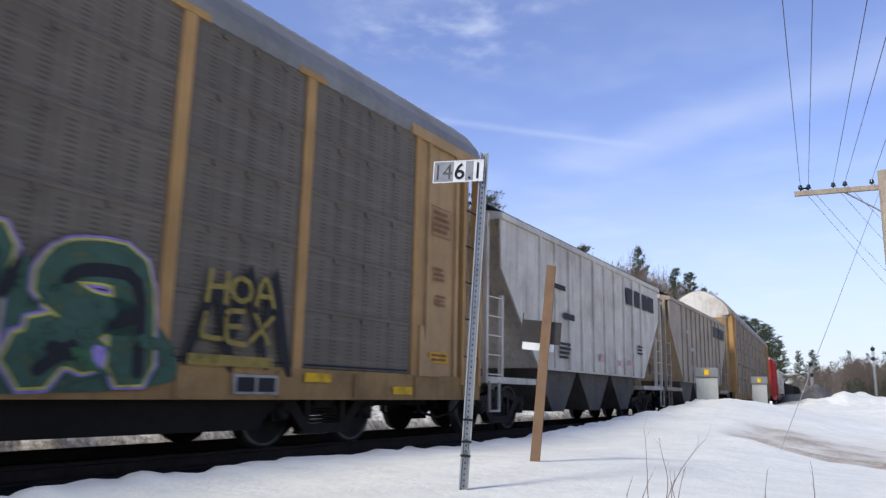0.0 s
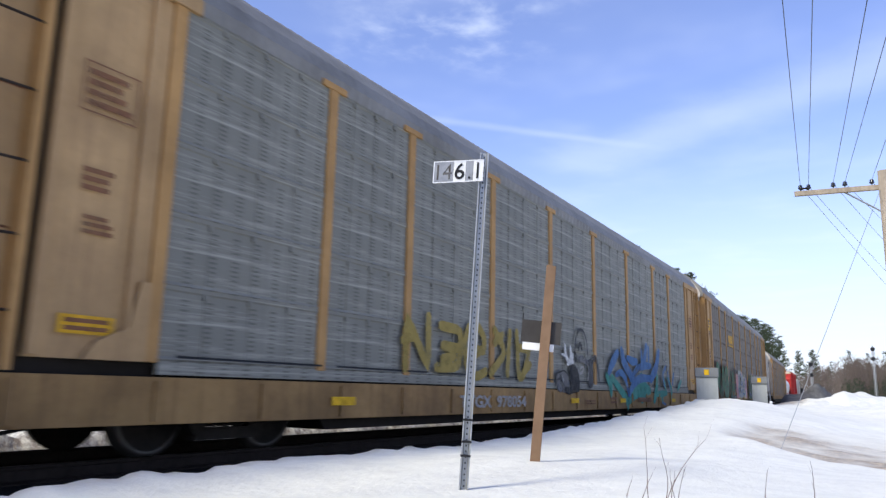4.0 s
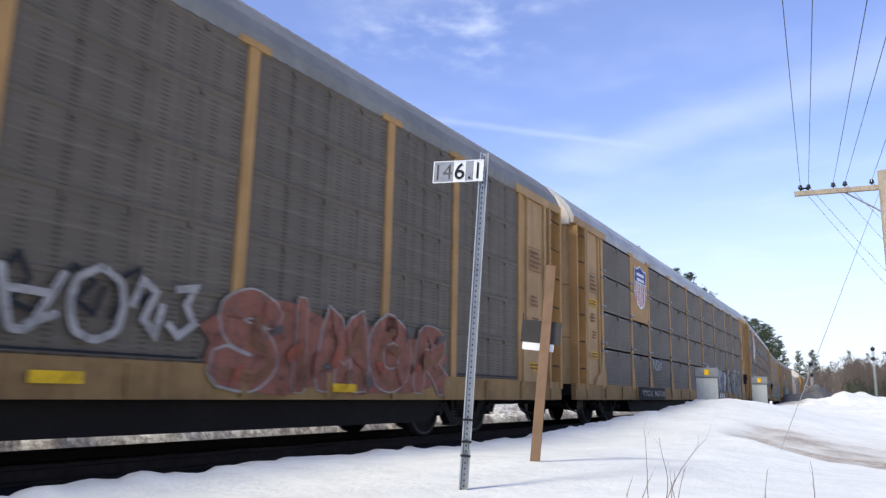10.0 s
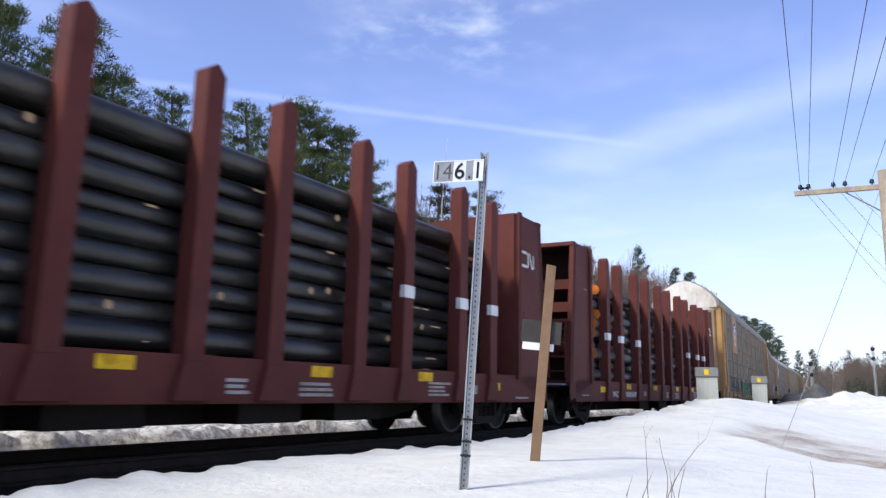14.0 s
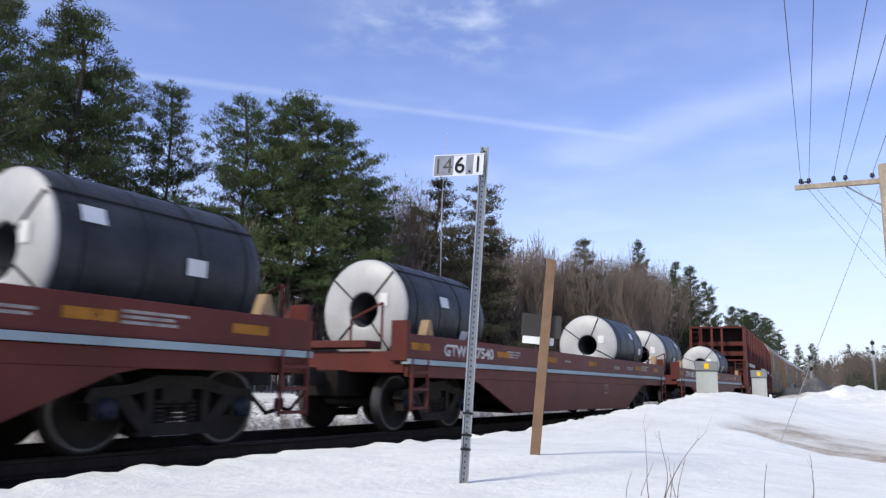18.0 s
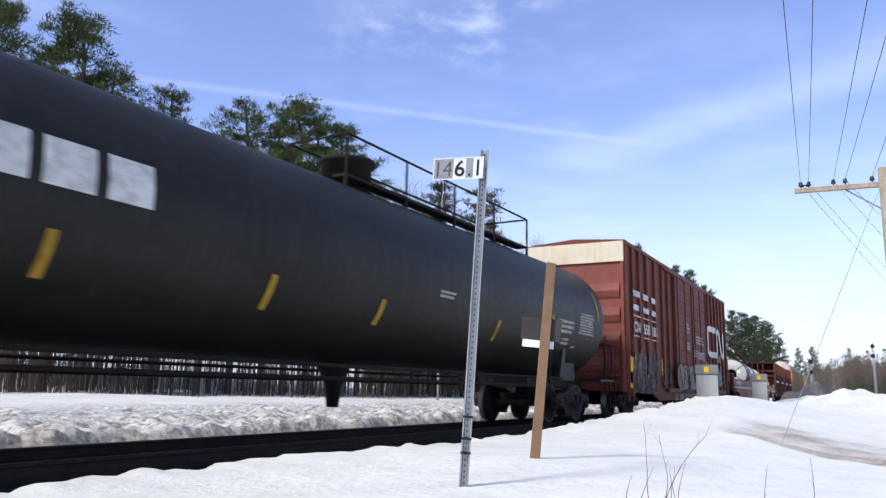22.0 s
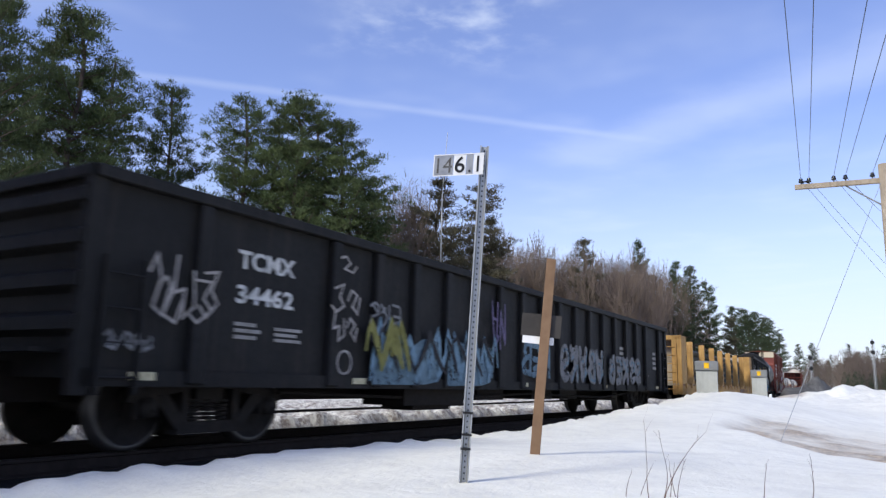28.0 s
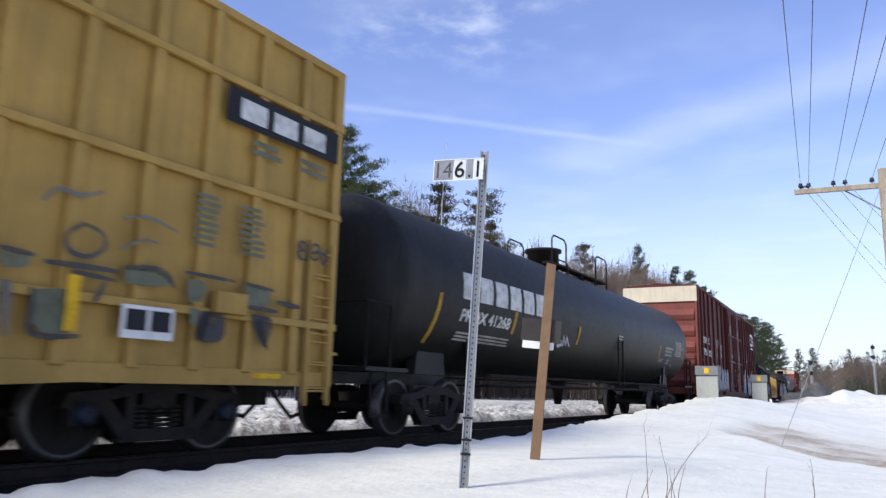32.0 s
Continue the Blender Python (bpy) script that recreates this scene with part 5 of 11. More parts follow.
field(rack1, M["deep_green"], -HALF - 0.05, [(1.3, 0.66), (7.5, 0.66), (7.3, 1.2), (6.9, 1.5), (6.2, 1.45), (5.6, 1.95), (4.9, 1.6), (4.2, 2.0), (3.4, 1.6), (2.7, 1.95), (2.1, 1.6), (1.5, 1.9)])
graffiti(rack1, "6541", 1.25, 7.1, 0.70, 2.2, M["deep_green"], M["lemon"], M["lilac"], M["ink"], 0.30, -HALF - 0.062, 12, 0.0, 0.06)
shards(rack1, 1.6, 7.2, 0.75, 1.9, [M["sprayed_green"], M["lilac"], M["ink"], M["deep_green"]], 20, 82, -HALF - 0.085, 0.26)
swooshes(rack1, 7.5, 8.95, 0.8, 2.15, M["ink"], 5, 83, -HALF - 0.040, 0.08)
tag(rack1, "HOA", 7.65, 8.75, 1.66, 2.02, M["dull_gold"], 0.06, -HALF - 0.048, 14)
tag(rack1, "LEX", 7.6, 8.7, 1.22, 1.6, M["dull_gold"], 0.06, -HALF - 0.048, 15)
bm = bmesh.new()
rect(bm, 7.5, 8.75, 0.98, 1.1, -HALF - 0.048)
lettering("graffiti_patch", rack1, bm, [M["dull_gold"]])
block_letters(rack1, 3, -6.5, -4.9, 3.36, 3.76, M["gold"], -HALF - 0.03, 0.0, True)
bm = bmesh.new()
rect(bm, -6.9, -4.6, 0.64, 0.84, -HALF - 0.055)
lettering("number_board", rack1, bm, [M["ink"]])
words(rack1, "TTGX  996280", -6.8, -4.7, 0.68, 0.80, M["letter_dim"], -HALF - 0.06)
reflectors(rack1, [(-9.0, 0.68), (-3.3, 0.66), (-1.0, 0.66), (5.0, 0.66), (9.3, 0.84), (11.2, 0.70)], M["reflect"], y=-HALF - 0.06)
reflectors(rack1, [(-11.95, 0.7)], M["reflect"], 0.26, 0.16, y=-HALF - 0.06)
bm = bmesh.new()
rect(bm, -13.05, -12.35, 3.5, 4.0, -HALF - 0.02)
lettering("notice", rack1, bm, [M["gold"]], "large yellow notice plate")
bars(rack1, [(-12.95, -12.45, 3.58, 3.94, 3)], M["ink"], -HALF - 0.024)
tag(rack1, "1573", -12.95, -12.5, 2.2, 2.6, M["ink"], 0.03, -HALF - 0.02, 17)
tag(rack1, "629", -12.95, -12.4, 1.75, 2.1, M["ink"], 0.03, -HALF - 0.02, 18)
bm = bmesh.new()
rect(bm, 8.15, 8.85, 0.68, 0.90, -HALF - 0.05)
for k in range(2):
    rect(bm, 8.2 + 0.32 * k, 8.48 + 0.32 * k, 0.71, 0.87, -HALF - 0.054, 1)
lettering("placard", rack1, bm, [M["letter_dim"], M["ink"]], "white-edged black service placard")

bm = bmesh.new()
box(bm, -11.7, 11.7, -HALF - 0.012, -HALF + 0.05, 0.865, 1.0)
part("lower_strip", bm, M["perf_grey"], rack2, "plain grey strip under the side panels")
# interlocked blue and sea-green strokes
sweep(rack2, M["sea_green"], -HALF - 0.0340, 0.28, [(2.27, 1.22), (2.54, 1.08), (2.6, 0.81)])
sweep(rack2, M["sea_green"], -HALF - 0.0356, 0.238, [(2.66, 1.2), (3.44, 0.87), (4.06, 0.61), (4.07, 0.45)])
sweep(rack2, M["sea_green"], -HALF - 0.0372, 0.28, [(4, 0.56), (4.65, 0.74), (5.6, 1.08), (6.37, 0.89)])
sweep(rack2, M["sea_green"], -HALF - 0.0388, 0.196, [(4.45, 0.69), (5.22, 0.79), (6.28, 0.85)])
sweep(rack2, M["sea_green"], -HALF - 0.0404, 0.168, [(5.23, 0.71), (5.47, 0.57), (5.78, 0.71)])
sweep(rack2, M["sea_green"], -HALF - 0.0420, 0.28, [(7.21, 1.32), (7.16, 0.95), (6.84, 0.61)])
sweep(rack2, M["sea_green"], -HALF - 0.0436, 0.196, [(7.07, 0.79), (8.39, 0.83)])
sweep(rack2, M["sea_green"], -HALF - 0.0452, 0.196, [(7.78, 0.8), (7.84, 0.56)])
sweep(rack2, M["sea_green"], -HALF - 0.0468, 0.154, [(7.99, 1.33), (8.28, 0.93)])
sweep(rack2, M["sea_green"], -HALF - 0.0484, 0.168, [(8.5, 1.33), (9.11, 0.99), (8.92, 0.61)])
sweep(rack2, M["sea_green"], -HALF - 0.0500, 0.168, [(10.46, 1.27), (9.89, 0.96)])
sweep(rack2, M["teal"], -HALF - 0.0516, 0.05, [(5.2, 1.31), (5.43, 1.4)])
sweep(rack2, M["royal"], -HALF - 0.0532, 0.28, [(3.14, 1.86), (2.73, 1.62), (2.4, 1.36)])
sweep(rack2, M["royal"], -HALF - 0.0548, 0.308, [(3.51, 1.94), (3.68, 1.63), (4.07, 1.44), (4.48, 1.2)])
sweep(rack2, M["royal"], -HALF - 0.0564, 0.182, [(2.97, 1.28), (3.46, 1.38), (3.87, 1.17), (4.04, 0.88)])
sweep(rack2, M["royal"], -HALF - 0.0580, 0.224, [(4.05, 1.77), (4.46, 1.69), (4.95, 1.71)])
sweep(rack2, M["royal"], -HALF - 0.0596, 0.21, [(4.28, 1.19), (4.68, 1.36), (5.11, 1.58)])
sweep(rack2, M["royal"], -HALF - 0.0612, 0.238, [(4.11, 0.78), (4.49, 1.04), (5.2, 1.25), (6.36, 1.26)])
sweep(rack2, M["royal"], -HALF - 0.0628, 0.14, [(5.4, 2.08), (5.49, 1.82), (5.34, 1.52)])
sweep(rack2, M["royal"], -HALF - 0.0644, 0.28, [(5.97, 2.21), (5.81, 1.89), (5.5, 1.57)])
sweep(rack2, M["royal"], -HALF - 0.0660, 0.168, [(6.19, 2.19), (6.21, 1.79)])
sweep(rack2, M["royal"], -HALF - 0.0676, 0.21, [(5.11, 1.54), (5.74, 1.63), (6.39, 1.63)])
sweep(rack2, M["royal"], -HALF - 0.0692, 0.336, [(7.39, 2.1), (7.05, 1.58), (6.4, 1.24)])
sweep(rack2, M["royal"], -HALF - 0.0708, 0.14, [(8.27, 1.69), (7.77, 1.44), (8, 1.06)])
sweep(rack2, M["royal"], -HALF - 0.0724, 0.14, [(9.3, 1.49), (9.05, 1.14)])
sweep(rack2, M["royal"], -HALF - 0.0740, 0.098, [(8.44, 1.52), (8.74, 0.98)])
sweep(rack2, M["royal"], -HALF - 0.0756, 0.084, [(3.6, 1.95), (3.38, 1.71), (3.57, 1.58)])
sweep(rack2, M["ink"], -HALF - 0.0772, 0.025, [(4.37, 1.99), (4.63, 2), (4.64, 1.81)])
sweep(rack2, M["ink"], -HALF - 0.0788, 0.03, [(4.1, 0.94), (4.08, 0.76)])
sweep(rack2, M["ink"], -HALF - 0.0804, 0.02, [(5.35, 1.79), (5.12, 1.48)])
sweep(rack2, M["ink"], -HALF - 0.0820, 0.02, [(7.82, 2.07), (7.96, 1.79), (8.44, 2)])
sweep(rack2, M["ink"], -HALF - 0.0836, 0.03, [(8.56, 1.58), (8.76, 1.34)])
sweep(rack2, M["ink"], -HALF - 0.0852, 0.02, [(4.51, 1.27), (5.19, 1.49)])
sweep(rack2, M["ink"], -HALF - 0.0868, 0.02, [(3.88, 1.42), (4.09, 1.07)])
sweep(rack2, M["royal"], -HALF - 0.0884, 0.07, [(7.63, 0.54), (8.06, 0.47)])
# grey face and dark forms beside it
field(rack2, M["haze_grey"], -HALF - 0.0340, [(-1.23, 1.17), (-1.02, 1.23), (-0.79, 1.26), (-0.53, 1.17), (-0.38, 0.87), (-0.57, 0.78), (-1.18, 0.78)])
field(rack2, M["haze_grey"], -HALF - 0.0356, [(0.08, 1.6), (0.41, 1.67), (0.75, 1.62), (0.81, 1.38), (0.5, 1.5), (0.15, 1.47)])
field(rack2, M["haze_dark"], -HALF - 0.0372, [(0.79, 1.56), (1.15, 1.66), (1.24, 0.92), (0.79, 0.89), (0.91, 1.18)])
sweep(rack2, M["haze_dark"], -HALF - 0.0388, 0.14, [(1.12, 1.5), (1.32, 1.68), (1.49, 1.54), (1.62, 1.12)])
field(rack2, M["soot"], -HALF - 0.0404, [(-0.42, 1.31), (-0.3, 1.42), (-0.11, 1.43), (0.1, 1.32), (0.22, 1.11), (0.22, 0.83), (0.09, 0.78), (-0.34, 0.77), (-0.43, 1.07)])
sweep(rack2, M["soot"], -HALF - 0.0420, 0.16, [(-0.71, 0.84), (-0.49, 0.82), (-0.29, 0.82)])
sweep(rack2, M["haze_dark"], -HALF - 0.0436, 0.07, [(-0.09, 1.5), (-0.12, 1.72), (-0.05, 2.04), (0.2, 2.28), (0.53, 2.25), (0.73, 2.02), (0.79, 1.68)])
sweep(rack2, M["soot"], -HALF - 0.0452, 0.02, [(-0.08, 1.72), (-0.03, 2.04), (0.19, 2.29), (0.49, 2.28), (0.64, 2.13)])
sweep(rack2, M["soot"], -HALF - 0.0468, 0.1, [(0.15, 1.8), (0.2, 1.92), (0.29, 1.93), (0.37, 1.81)])
sweep(rack2, M["soot"], -HALF - 0.0484, 0.05, [(-0.11, 1.72), (-0, 1.62), (-0.05, 1.5)])
sweep(rack2, M["soot"], -HALF - 0.0500, 0.03, [(-1.36, 1.04), (-1.22, 1.21), (-1.02, 1.23), (-0.79, 1.28), (-0.53, 1.16)])
sweep(rack2, M["haze_dark"], -HALF - 0.0516, 0.05, [(-1.34, 0.93), (-1.22, 1.07), (-1, 1.09)])
sweep(rack2, M["letter_dim"], -HALF - 0.0532, 0.06, [(0.07, 1.31), (0.18, 1.22), (0.35, 1.24)])
sweep(rack2, M["letter_dim"], -HALF - 0.0548, 0.05, [(0.2, 1.33), (0.36, 1.4), (0.47, 1.37), (0.31, 1.23)])
sweep(rack2, M["letter_dim"], -HALF - 0.0564, 0.05, [(0.81, 1.41), (0.78, 1.17), (0.71, 1.08)])
sweep(rack2, M["pale"], -HALF - 0.0580, 0.05, [(-0.93, 1.14), (-0.87, 1.02)])
sweep(rack2, M["letter"], -HALF - 0.0596, 0.06, [(-0.96, 1.62), (-0.78, 1.61), (-0.57, 1.53)])
sweep(rack2, M["letter"], -HALF - 0.0612, 0.11, [(-0.76, 1.82), (-0.73, 1.64), (-0.63, 1.5)])
sweep(rack2, M["letter"], -HALF - 0.0628, 0.12, [(-0.43, 1.8), (-0.38, 1.6), (-0.51, 1.46)])
sweep(rack2, M["letter"], -HALF - 0.0644, 0.09, [(-0.62, 1.41), (-0.42, 1.47), (-0.26, 1.47)])
sweep(rack2, M["letter"], -HALF - 0.0660, 0.09, [(-0.29, 1.64), (-0.32, 1.48)])
tag(rack2, "63542", -7.4, -2.6, 1.0, 1.95, M["dull_gold"], 0.17, -HALF - 0.04, 24)
words(rack2, "TTGX  978054", -5.6, -2.9, 0.48, 0.70, M["letter_dim"], -HALF - 0.06)
bars(rack2, [(2.5, 3.1, 0.5, 0.7, 2), (5.0, 6.6, 0.5, 0.72, 1), (0.6, 1.4, 0.5, 0.62, 2)], M["brown"], -HALF - 0.058)
reflectors(rack2, [(-9.0, 0.55), (-0.4, 0.55), (3.3, 0.55), (9.0, 0.55), (12.0, 0.5)], M["reflect"], y=-HALF - 0.06)
for rack, marks in ((rack3, "TTGX  961925"), (rack4, "TTGX  965708")):
    lo, hi = (-8.05, -5.2) if rack is rack3 else (-8.67, -5.57)
    bm = bmesh.new()
    rect(bm, lo, hi, 0.63, 0.99, -HALF - 0.055)
    lettering("number_board", rack, bm, [M["ink"]], "black number board on the sill")
    words(rack, marks, lo + 0.15, hi - 0.2, 0.72, 0.90, M["letter_dim"], -HALF - 0.1)
shield(rack3, -8.95, -7.45, 3.2, 4.66, False)
tag(rack3, "793138", -6.5, -4.85, 1.72, 1.92, M["letter_dim"], 0.05, -HALF - 0.02, 33)
tag(rack3, "58372", -11.7, -9.4, 1.12, 1.92, M["silver"], 0.05, -HALF - 0.04, 31)
tag(rack3, "58372", -11.62, -9.32, 1.06, 1.98, M["letter_dim"], 0.03, -HALF - 0.045, 32)
tag(rack3, "93276", -10.45, -9.4, 1.98, 2.2, M["silver"], 0.045, -HALF - 0.04, 34)
block_letters(rack3, 3, 7.0, 8.1, 0.74, 0.92, M["letter"], -HALF - 0.06)
shield(rack4, -8.85, -7.5, 3.3, 4.64, True)
graffiti(rack4, "OPSKIP", 1.5, 6.65, 0.92, 2.08, M["dull_silver"], M["ink"], M["pale"], None, 0.30, -HALF - 0.05, 41, 0.12, 0.10, [1.5, 1.05, 1.05, 1.0, 0.55, 1.0])
graffiti(rack4, "5287", 7.05, 11.2, 0.72, 2.15, M["zinc"], M["pale"], None, M["ink"], 0.34, -HALF - 0.04, 43, 0.0, 0.06)
block_letters(rack4, 3, 4.7, 6.1, 0.70, 0.90, M["letter"], -HALF - 0.06, 0.05)
tag(rack4, "6932", -6.95, -5.8, 1.55, 1.9, M["pale"], 0.05, -HALF - 0.03, 44)
scrawl(rack4, 2.6, 3.5, 0.7, 0.9, M["navy"], 45, 2, 0.05, -HALF - 0.06)
patch_of(rack5, 5.0, 1.25, 1.15, 0.55, M["faded_red"], 581, -HALF - 0.036, 0.1)
patch_of(rack5, 7.2, 1.15, 1.7, 0.48, M["faded_red"], 582, -HALF - 0.038, 0.1)
graffiti(rack5, "SIMOR", 3.95, 8.95, 0.68, 2.0, M["faded_red"], M["letter_dim"], None, M["brown"], 0.29, -HALF - 0.045, 51, 0.12, 0.07)
tag(rack5, "2O", 1.55, 2.95, 1.1, 1.85, M["silver"], 0.075, -HALF - 0.045, 52)
scrawl(rack5, 2.9, 3.75, 1.15, 1.95, M["silver"], 58, 2, 0.08, -HALF - 0.05)
scrawl(rack5, 1.6, 3.2, 1.3, 1.95, M["ink"], 59, 3, 0.05, -HALF - 0.042)
shards(rack5, 4.2, 8.8, 0.8, 1.7, [M["rust_red"], M["brown"], M["faded_red"], M["slate"]], 20, 583, -HALF - 0.075, 0.24)
graffiti(rack5, "5946", -1.75, 0.75, 0.72, 1.75, M["slate"], M["ink"], None, None, 0.34, -HALF - 0.045, 55, 0.0, 0.06)
patch_of(rack5, -5.2, 1.35, 0.5, 0.3, M["sky_blue"], 56, -HALF - 0.040)
patch_of(rack5, -3.4, 1.2, 0.9, 0.32, M["sky_blue"], 57, -HALF - 0.040)
graffiti(rack5, "PINKEN", -5.95, -2.05, 0.68, 1.62, M["leaf_green"], M["deep_green"], None, M["silver"], 0.34, -HALF - 0.05, 53, 0.1, 0.08)
# sooty orange piece with thin silver edges
field(rack5, M["sooted"], -HALF - 0.0360, [(-10.07, 1.61), (-9.98, 1.7), (-9.76, 1.68), (-9.67, 1.13), (-10.01, 1.1)])
field(rack5, M["sooted"], -HALF - 0.0376, [(-9.54, 1.52), (-9.32, 1.69), (-9.2, 1.19), (-9.64, 1.12)])
field(rack5, M["sooted"], -HALF - 0.0392, [(-8.64, 1.63), (-8.55, 1.79), (-8.17, 1.14), (-8.7, 1.17)])
field(rack5, M["rust_red"], -HALF - 0.0408, [(-9.34, 0.8), (-9.02, 0.78), (-9, 0.6), (-9.33, 0.6)])
field(rack5, M["rust_red"], -HALF - 0.0424, [(-8.41, 0.88), (-8.14, 0.74), (-8.13, 0.6), (-8.43, 0.6)])
field(rack5, M["rust_red"], -HALF - 0.0440, [(-7.76, 0.76), (-7.5, 0.83), (-7.47, 0.6), (-7.75, 0.6)])
field(rack5, M["faded_orange"], -HALF - 0.0456, [(-7.37, 1.43), (-7.04, 1.28), (-6.93, 0.96), (-7.1, 0.61), (-7.19, 0.99), (-7.4, 1.25)])
field(rack5, M["rust_red"], -HALF - 0.0472, [(-10.12, 0.78), (-9.9, 0.76), (-9.89, 0.6), (-10.09, 0.6)])
field(rack5, M["ink"], -HALF - 0.0488, [(-8.83, 1.44), (-8.65, 1.69), (-8.66, 1.25)])
field(rack5, M["ink"], -HALF - 0.0504, [(-8.1, 1.27), (-7.99, 1.42), (-7.79, 1.51), (-7.94, 1.28)])
field(rack5, M["ink"], -HALF - 0.0520, [(-8.02, 1.12), (-7.79, 1.31), (-7.69, 1.07), (-7.71, 0.94), (-7.91, 1.06)])
field(rack5, M["ink"], -HALF - 0.0536, [(-7.5, 1.28), (-7.31, 1.26), (-7.17, 0.96), (-7.27, 0.59), (-7.41, 0.59), (-7.44, 0.98)])
field(rack5, M["ink"], -HALF - 0.0552, [(-8.94, 0.6), (-8.86, 0.79), (-8.7, 0.9), (-8.44, 0.7), (-8.43, 0.6)])
field(rack5, M["ink"], -HALF - 0.0568, [(-8, 0.6), (-8.01, 0.74), (-7.79, 0.74), (-7.77, 0.6)])
field(rack5, M["ink"], -HALF - 0.0584, [(-9.86, 0.77), (-9.38, 0.78), (-9.36, 0.6), (-9.87, 0.6)])
field(rack5, M["ink"], -HALF - 0.0600, [(-10.19, 1.32), (-10.07, 1.41), (-10.04, 1.15), (-10.16, 1.14)])
field(rack5, M["ink"], -HALF - 0.0616, [(-9.65, 1.21), (-9.44, 1.28), (-9.52, 1.13), (-9.66, 1.11)])
field(rack5, M["ink"], -HALF - 0.0632, [(-9.27, 1.01), (-9.01, 1.11), (-9.17, 0.98)])
sweep(rack5, M["thin_silver"], -HALF - 0.0648, 0.07, [(-10.17, 1.83), (-10.12, 1.68), (-10.2, 1.42)])
sweep(rack5, M["thin_silver"], -HALF - 0.0664, 0.06, [(-9.78, 1.78), (-9.66, 1.56), (-9.66, 1.32), (-9.72, 1.13)])
sweep(rack5, M["thin_silver"], -HALF - 0.0680, 0.05, [(-9.46, 1.69), (-9.45, 1.38), (-9.64, 1.24)])
sweep(rack5, M["thin_silver"], -HALF - 0.0696, 0.05, [(-9.34, 1.83), (-9.09, 1.66), (-9.05, 1.43), (-9.3, 1.02), (-9.08, 0.81)])
sweep(rack5, M["thin_silver"], -HALF - 0.0712, 0.06, [(-9.06, 1.36), (-8.9, 1.43), (-8.65, 1.2)])
sweep(rack5, M["thin_silver"], -HALF - 0.0728, 0.06, [(-8.61, 1.82), (-8.45, 1.59), (-8.13, 1.13)])
sweep(rack5, M["thin_silver"], -HALF - 0.0744, 0.03, [(-8.41, 1.25), (-8.45, 1.06)])
sweep(rack5, M["thin_silver"], -HALF - 0.0760, 0.045, [(-8.09, 1.07), (-7.84, 1.37), (-7.37, 1.46), (-7.01, 1.28)])
sweep(rack5, M["thin_silver"], -HALF - 0.0776, 0.045, [(-7.81, 1.49), (-7.63, 1.24), (-7.47, 1)])
sweep(rack5, M["thin_silver"], -HALF - 0.0792, 0.045, [(-7.67, 1.54), (-7.5, 1.31), (-7.33, 1.07)])
sweep(rack5, M["brown"], -HALF - 0.0808, 0.04, [(-7.37, 1.45), (-6.99, 1.27), (-6.92, 0.93), (-7.14, 0.61)])
sweep(rack5, M["thin_silver"], -HALF - 0.0824, 0.04, [(-8.08, 1.03), (-7.81, 0.96)])
sweep(rack5, M["thin_silver"], -HALF - 0.0840, 0.05, [(-6.95, 1.3), (-6.71, 1.1), (-6.44, 1.13)])
sweep(rack5, M["thin_silver"], -HALF - 0.0856, 0.04, [(-7.46, 0.88), (-7.43, 0.61)])
sweep(rack5, M["thin_silver"], -HALF - 0.0872, 0.03, [(-9.02, 0.92), (-9.02, 0.62)])
sweep(rack5, M["ink"], -HALF - 0.0888, 0.05, [(-8.23, 1.71), (-8.13, 1.59), (-7.94, 1.67)])
sweep(rack5, M["ink"], -HALF - 0.0904, 0.05, [(-7.33, 1.71), (-7.19, 1.55)])
shield(rack5, -8.85, -7.5, 3.3, 4.6, True)
bm = bmesh.new()
rect(bm, -5.95, -4.85, 0.64, 0.80, -HALF - 0.064)
lettering("number_board", rack5, bm, [M["ink"]])
words(rack5, "TTGX", -6.95, -6.2, 0.65, 0.79, M["letter_dim"], -HALF - 0.06)
words(rack5, "994549", -5.9, -4.9, 0.66, 0.78, M["letter_dim"], -HALF - 0.07)
reflectors(rack5, [(-9.75, 0.78), (-8.1, 0.76), (-4.65, 0.72), (-2.3, 0.72), (2.0, 0.76), (6.0, 0.72)], M["reflect"], y=-HALF - 0.075)
for rack in (rack1, rack2, rack5):
    # thin scored line where the lower side sheets end
    bm = bmesh.new()
    for k in range(9):
        rect(bm, -11.5 + 2.6 * k, -9.2 + 2.6 * k, 1.035, 1.06, -HALF - 0.032)
    part("seam", bm, M["ink"], rack, "dark seam above the sill")


# -- bulkhead flat cars with creosoted poles --
STAKES = [-6.2, -5.0, -3.3, -2.1, -0.5, 0.7, 2.35, 3.5, 5.2, 6.35]


# dark colour that puts the shade of the deep bulkhead recess on its plates
M["recess_shade"] = paint("recess_shade_steel", (0.028, 0.016, 0.014), 0.75, vary=0.4, dirt=0.4, dirt_colour=(0.05, 0.022, 0.016), streak=0.3)


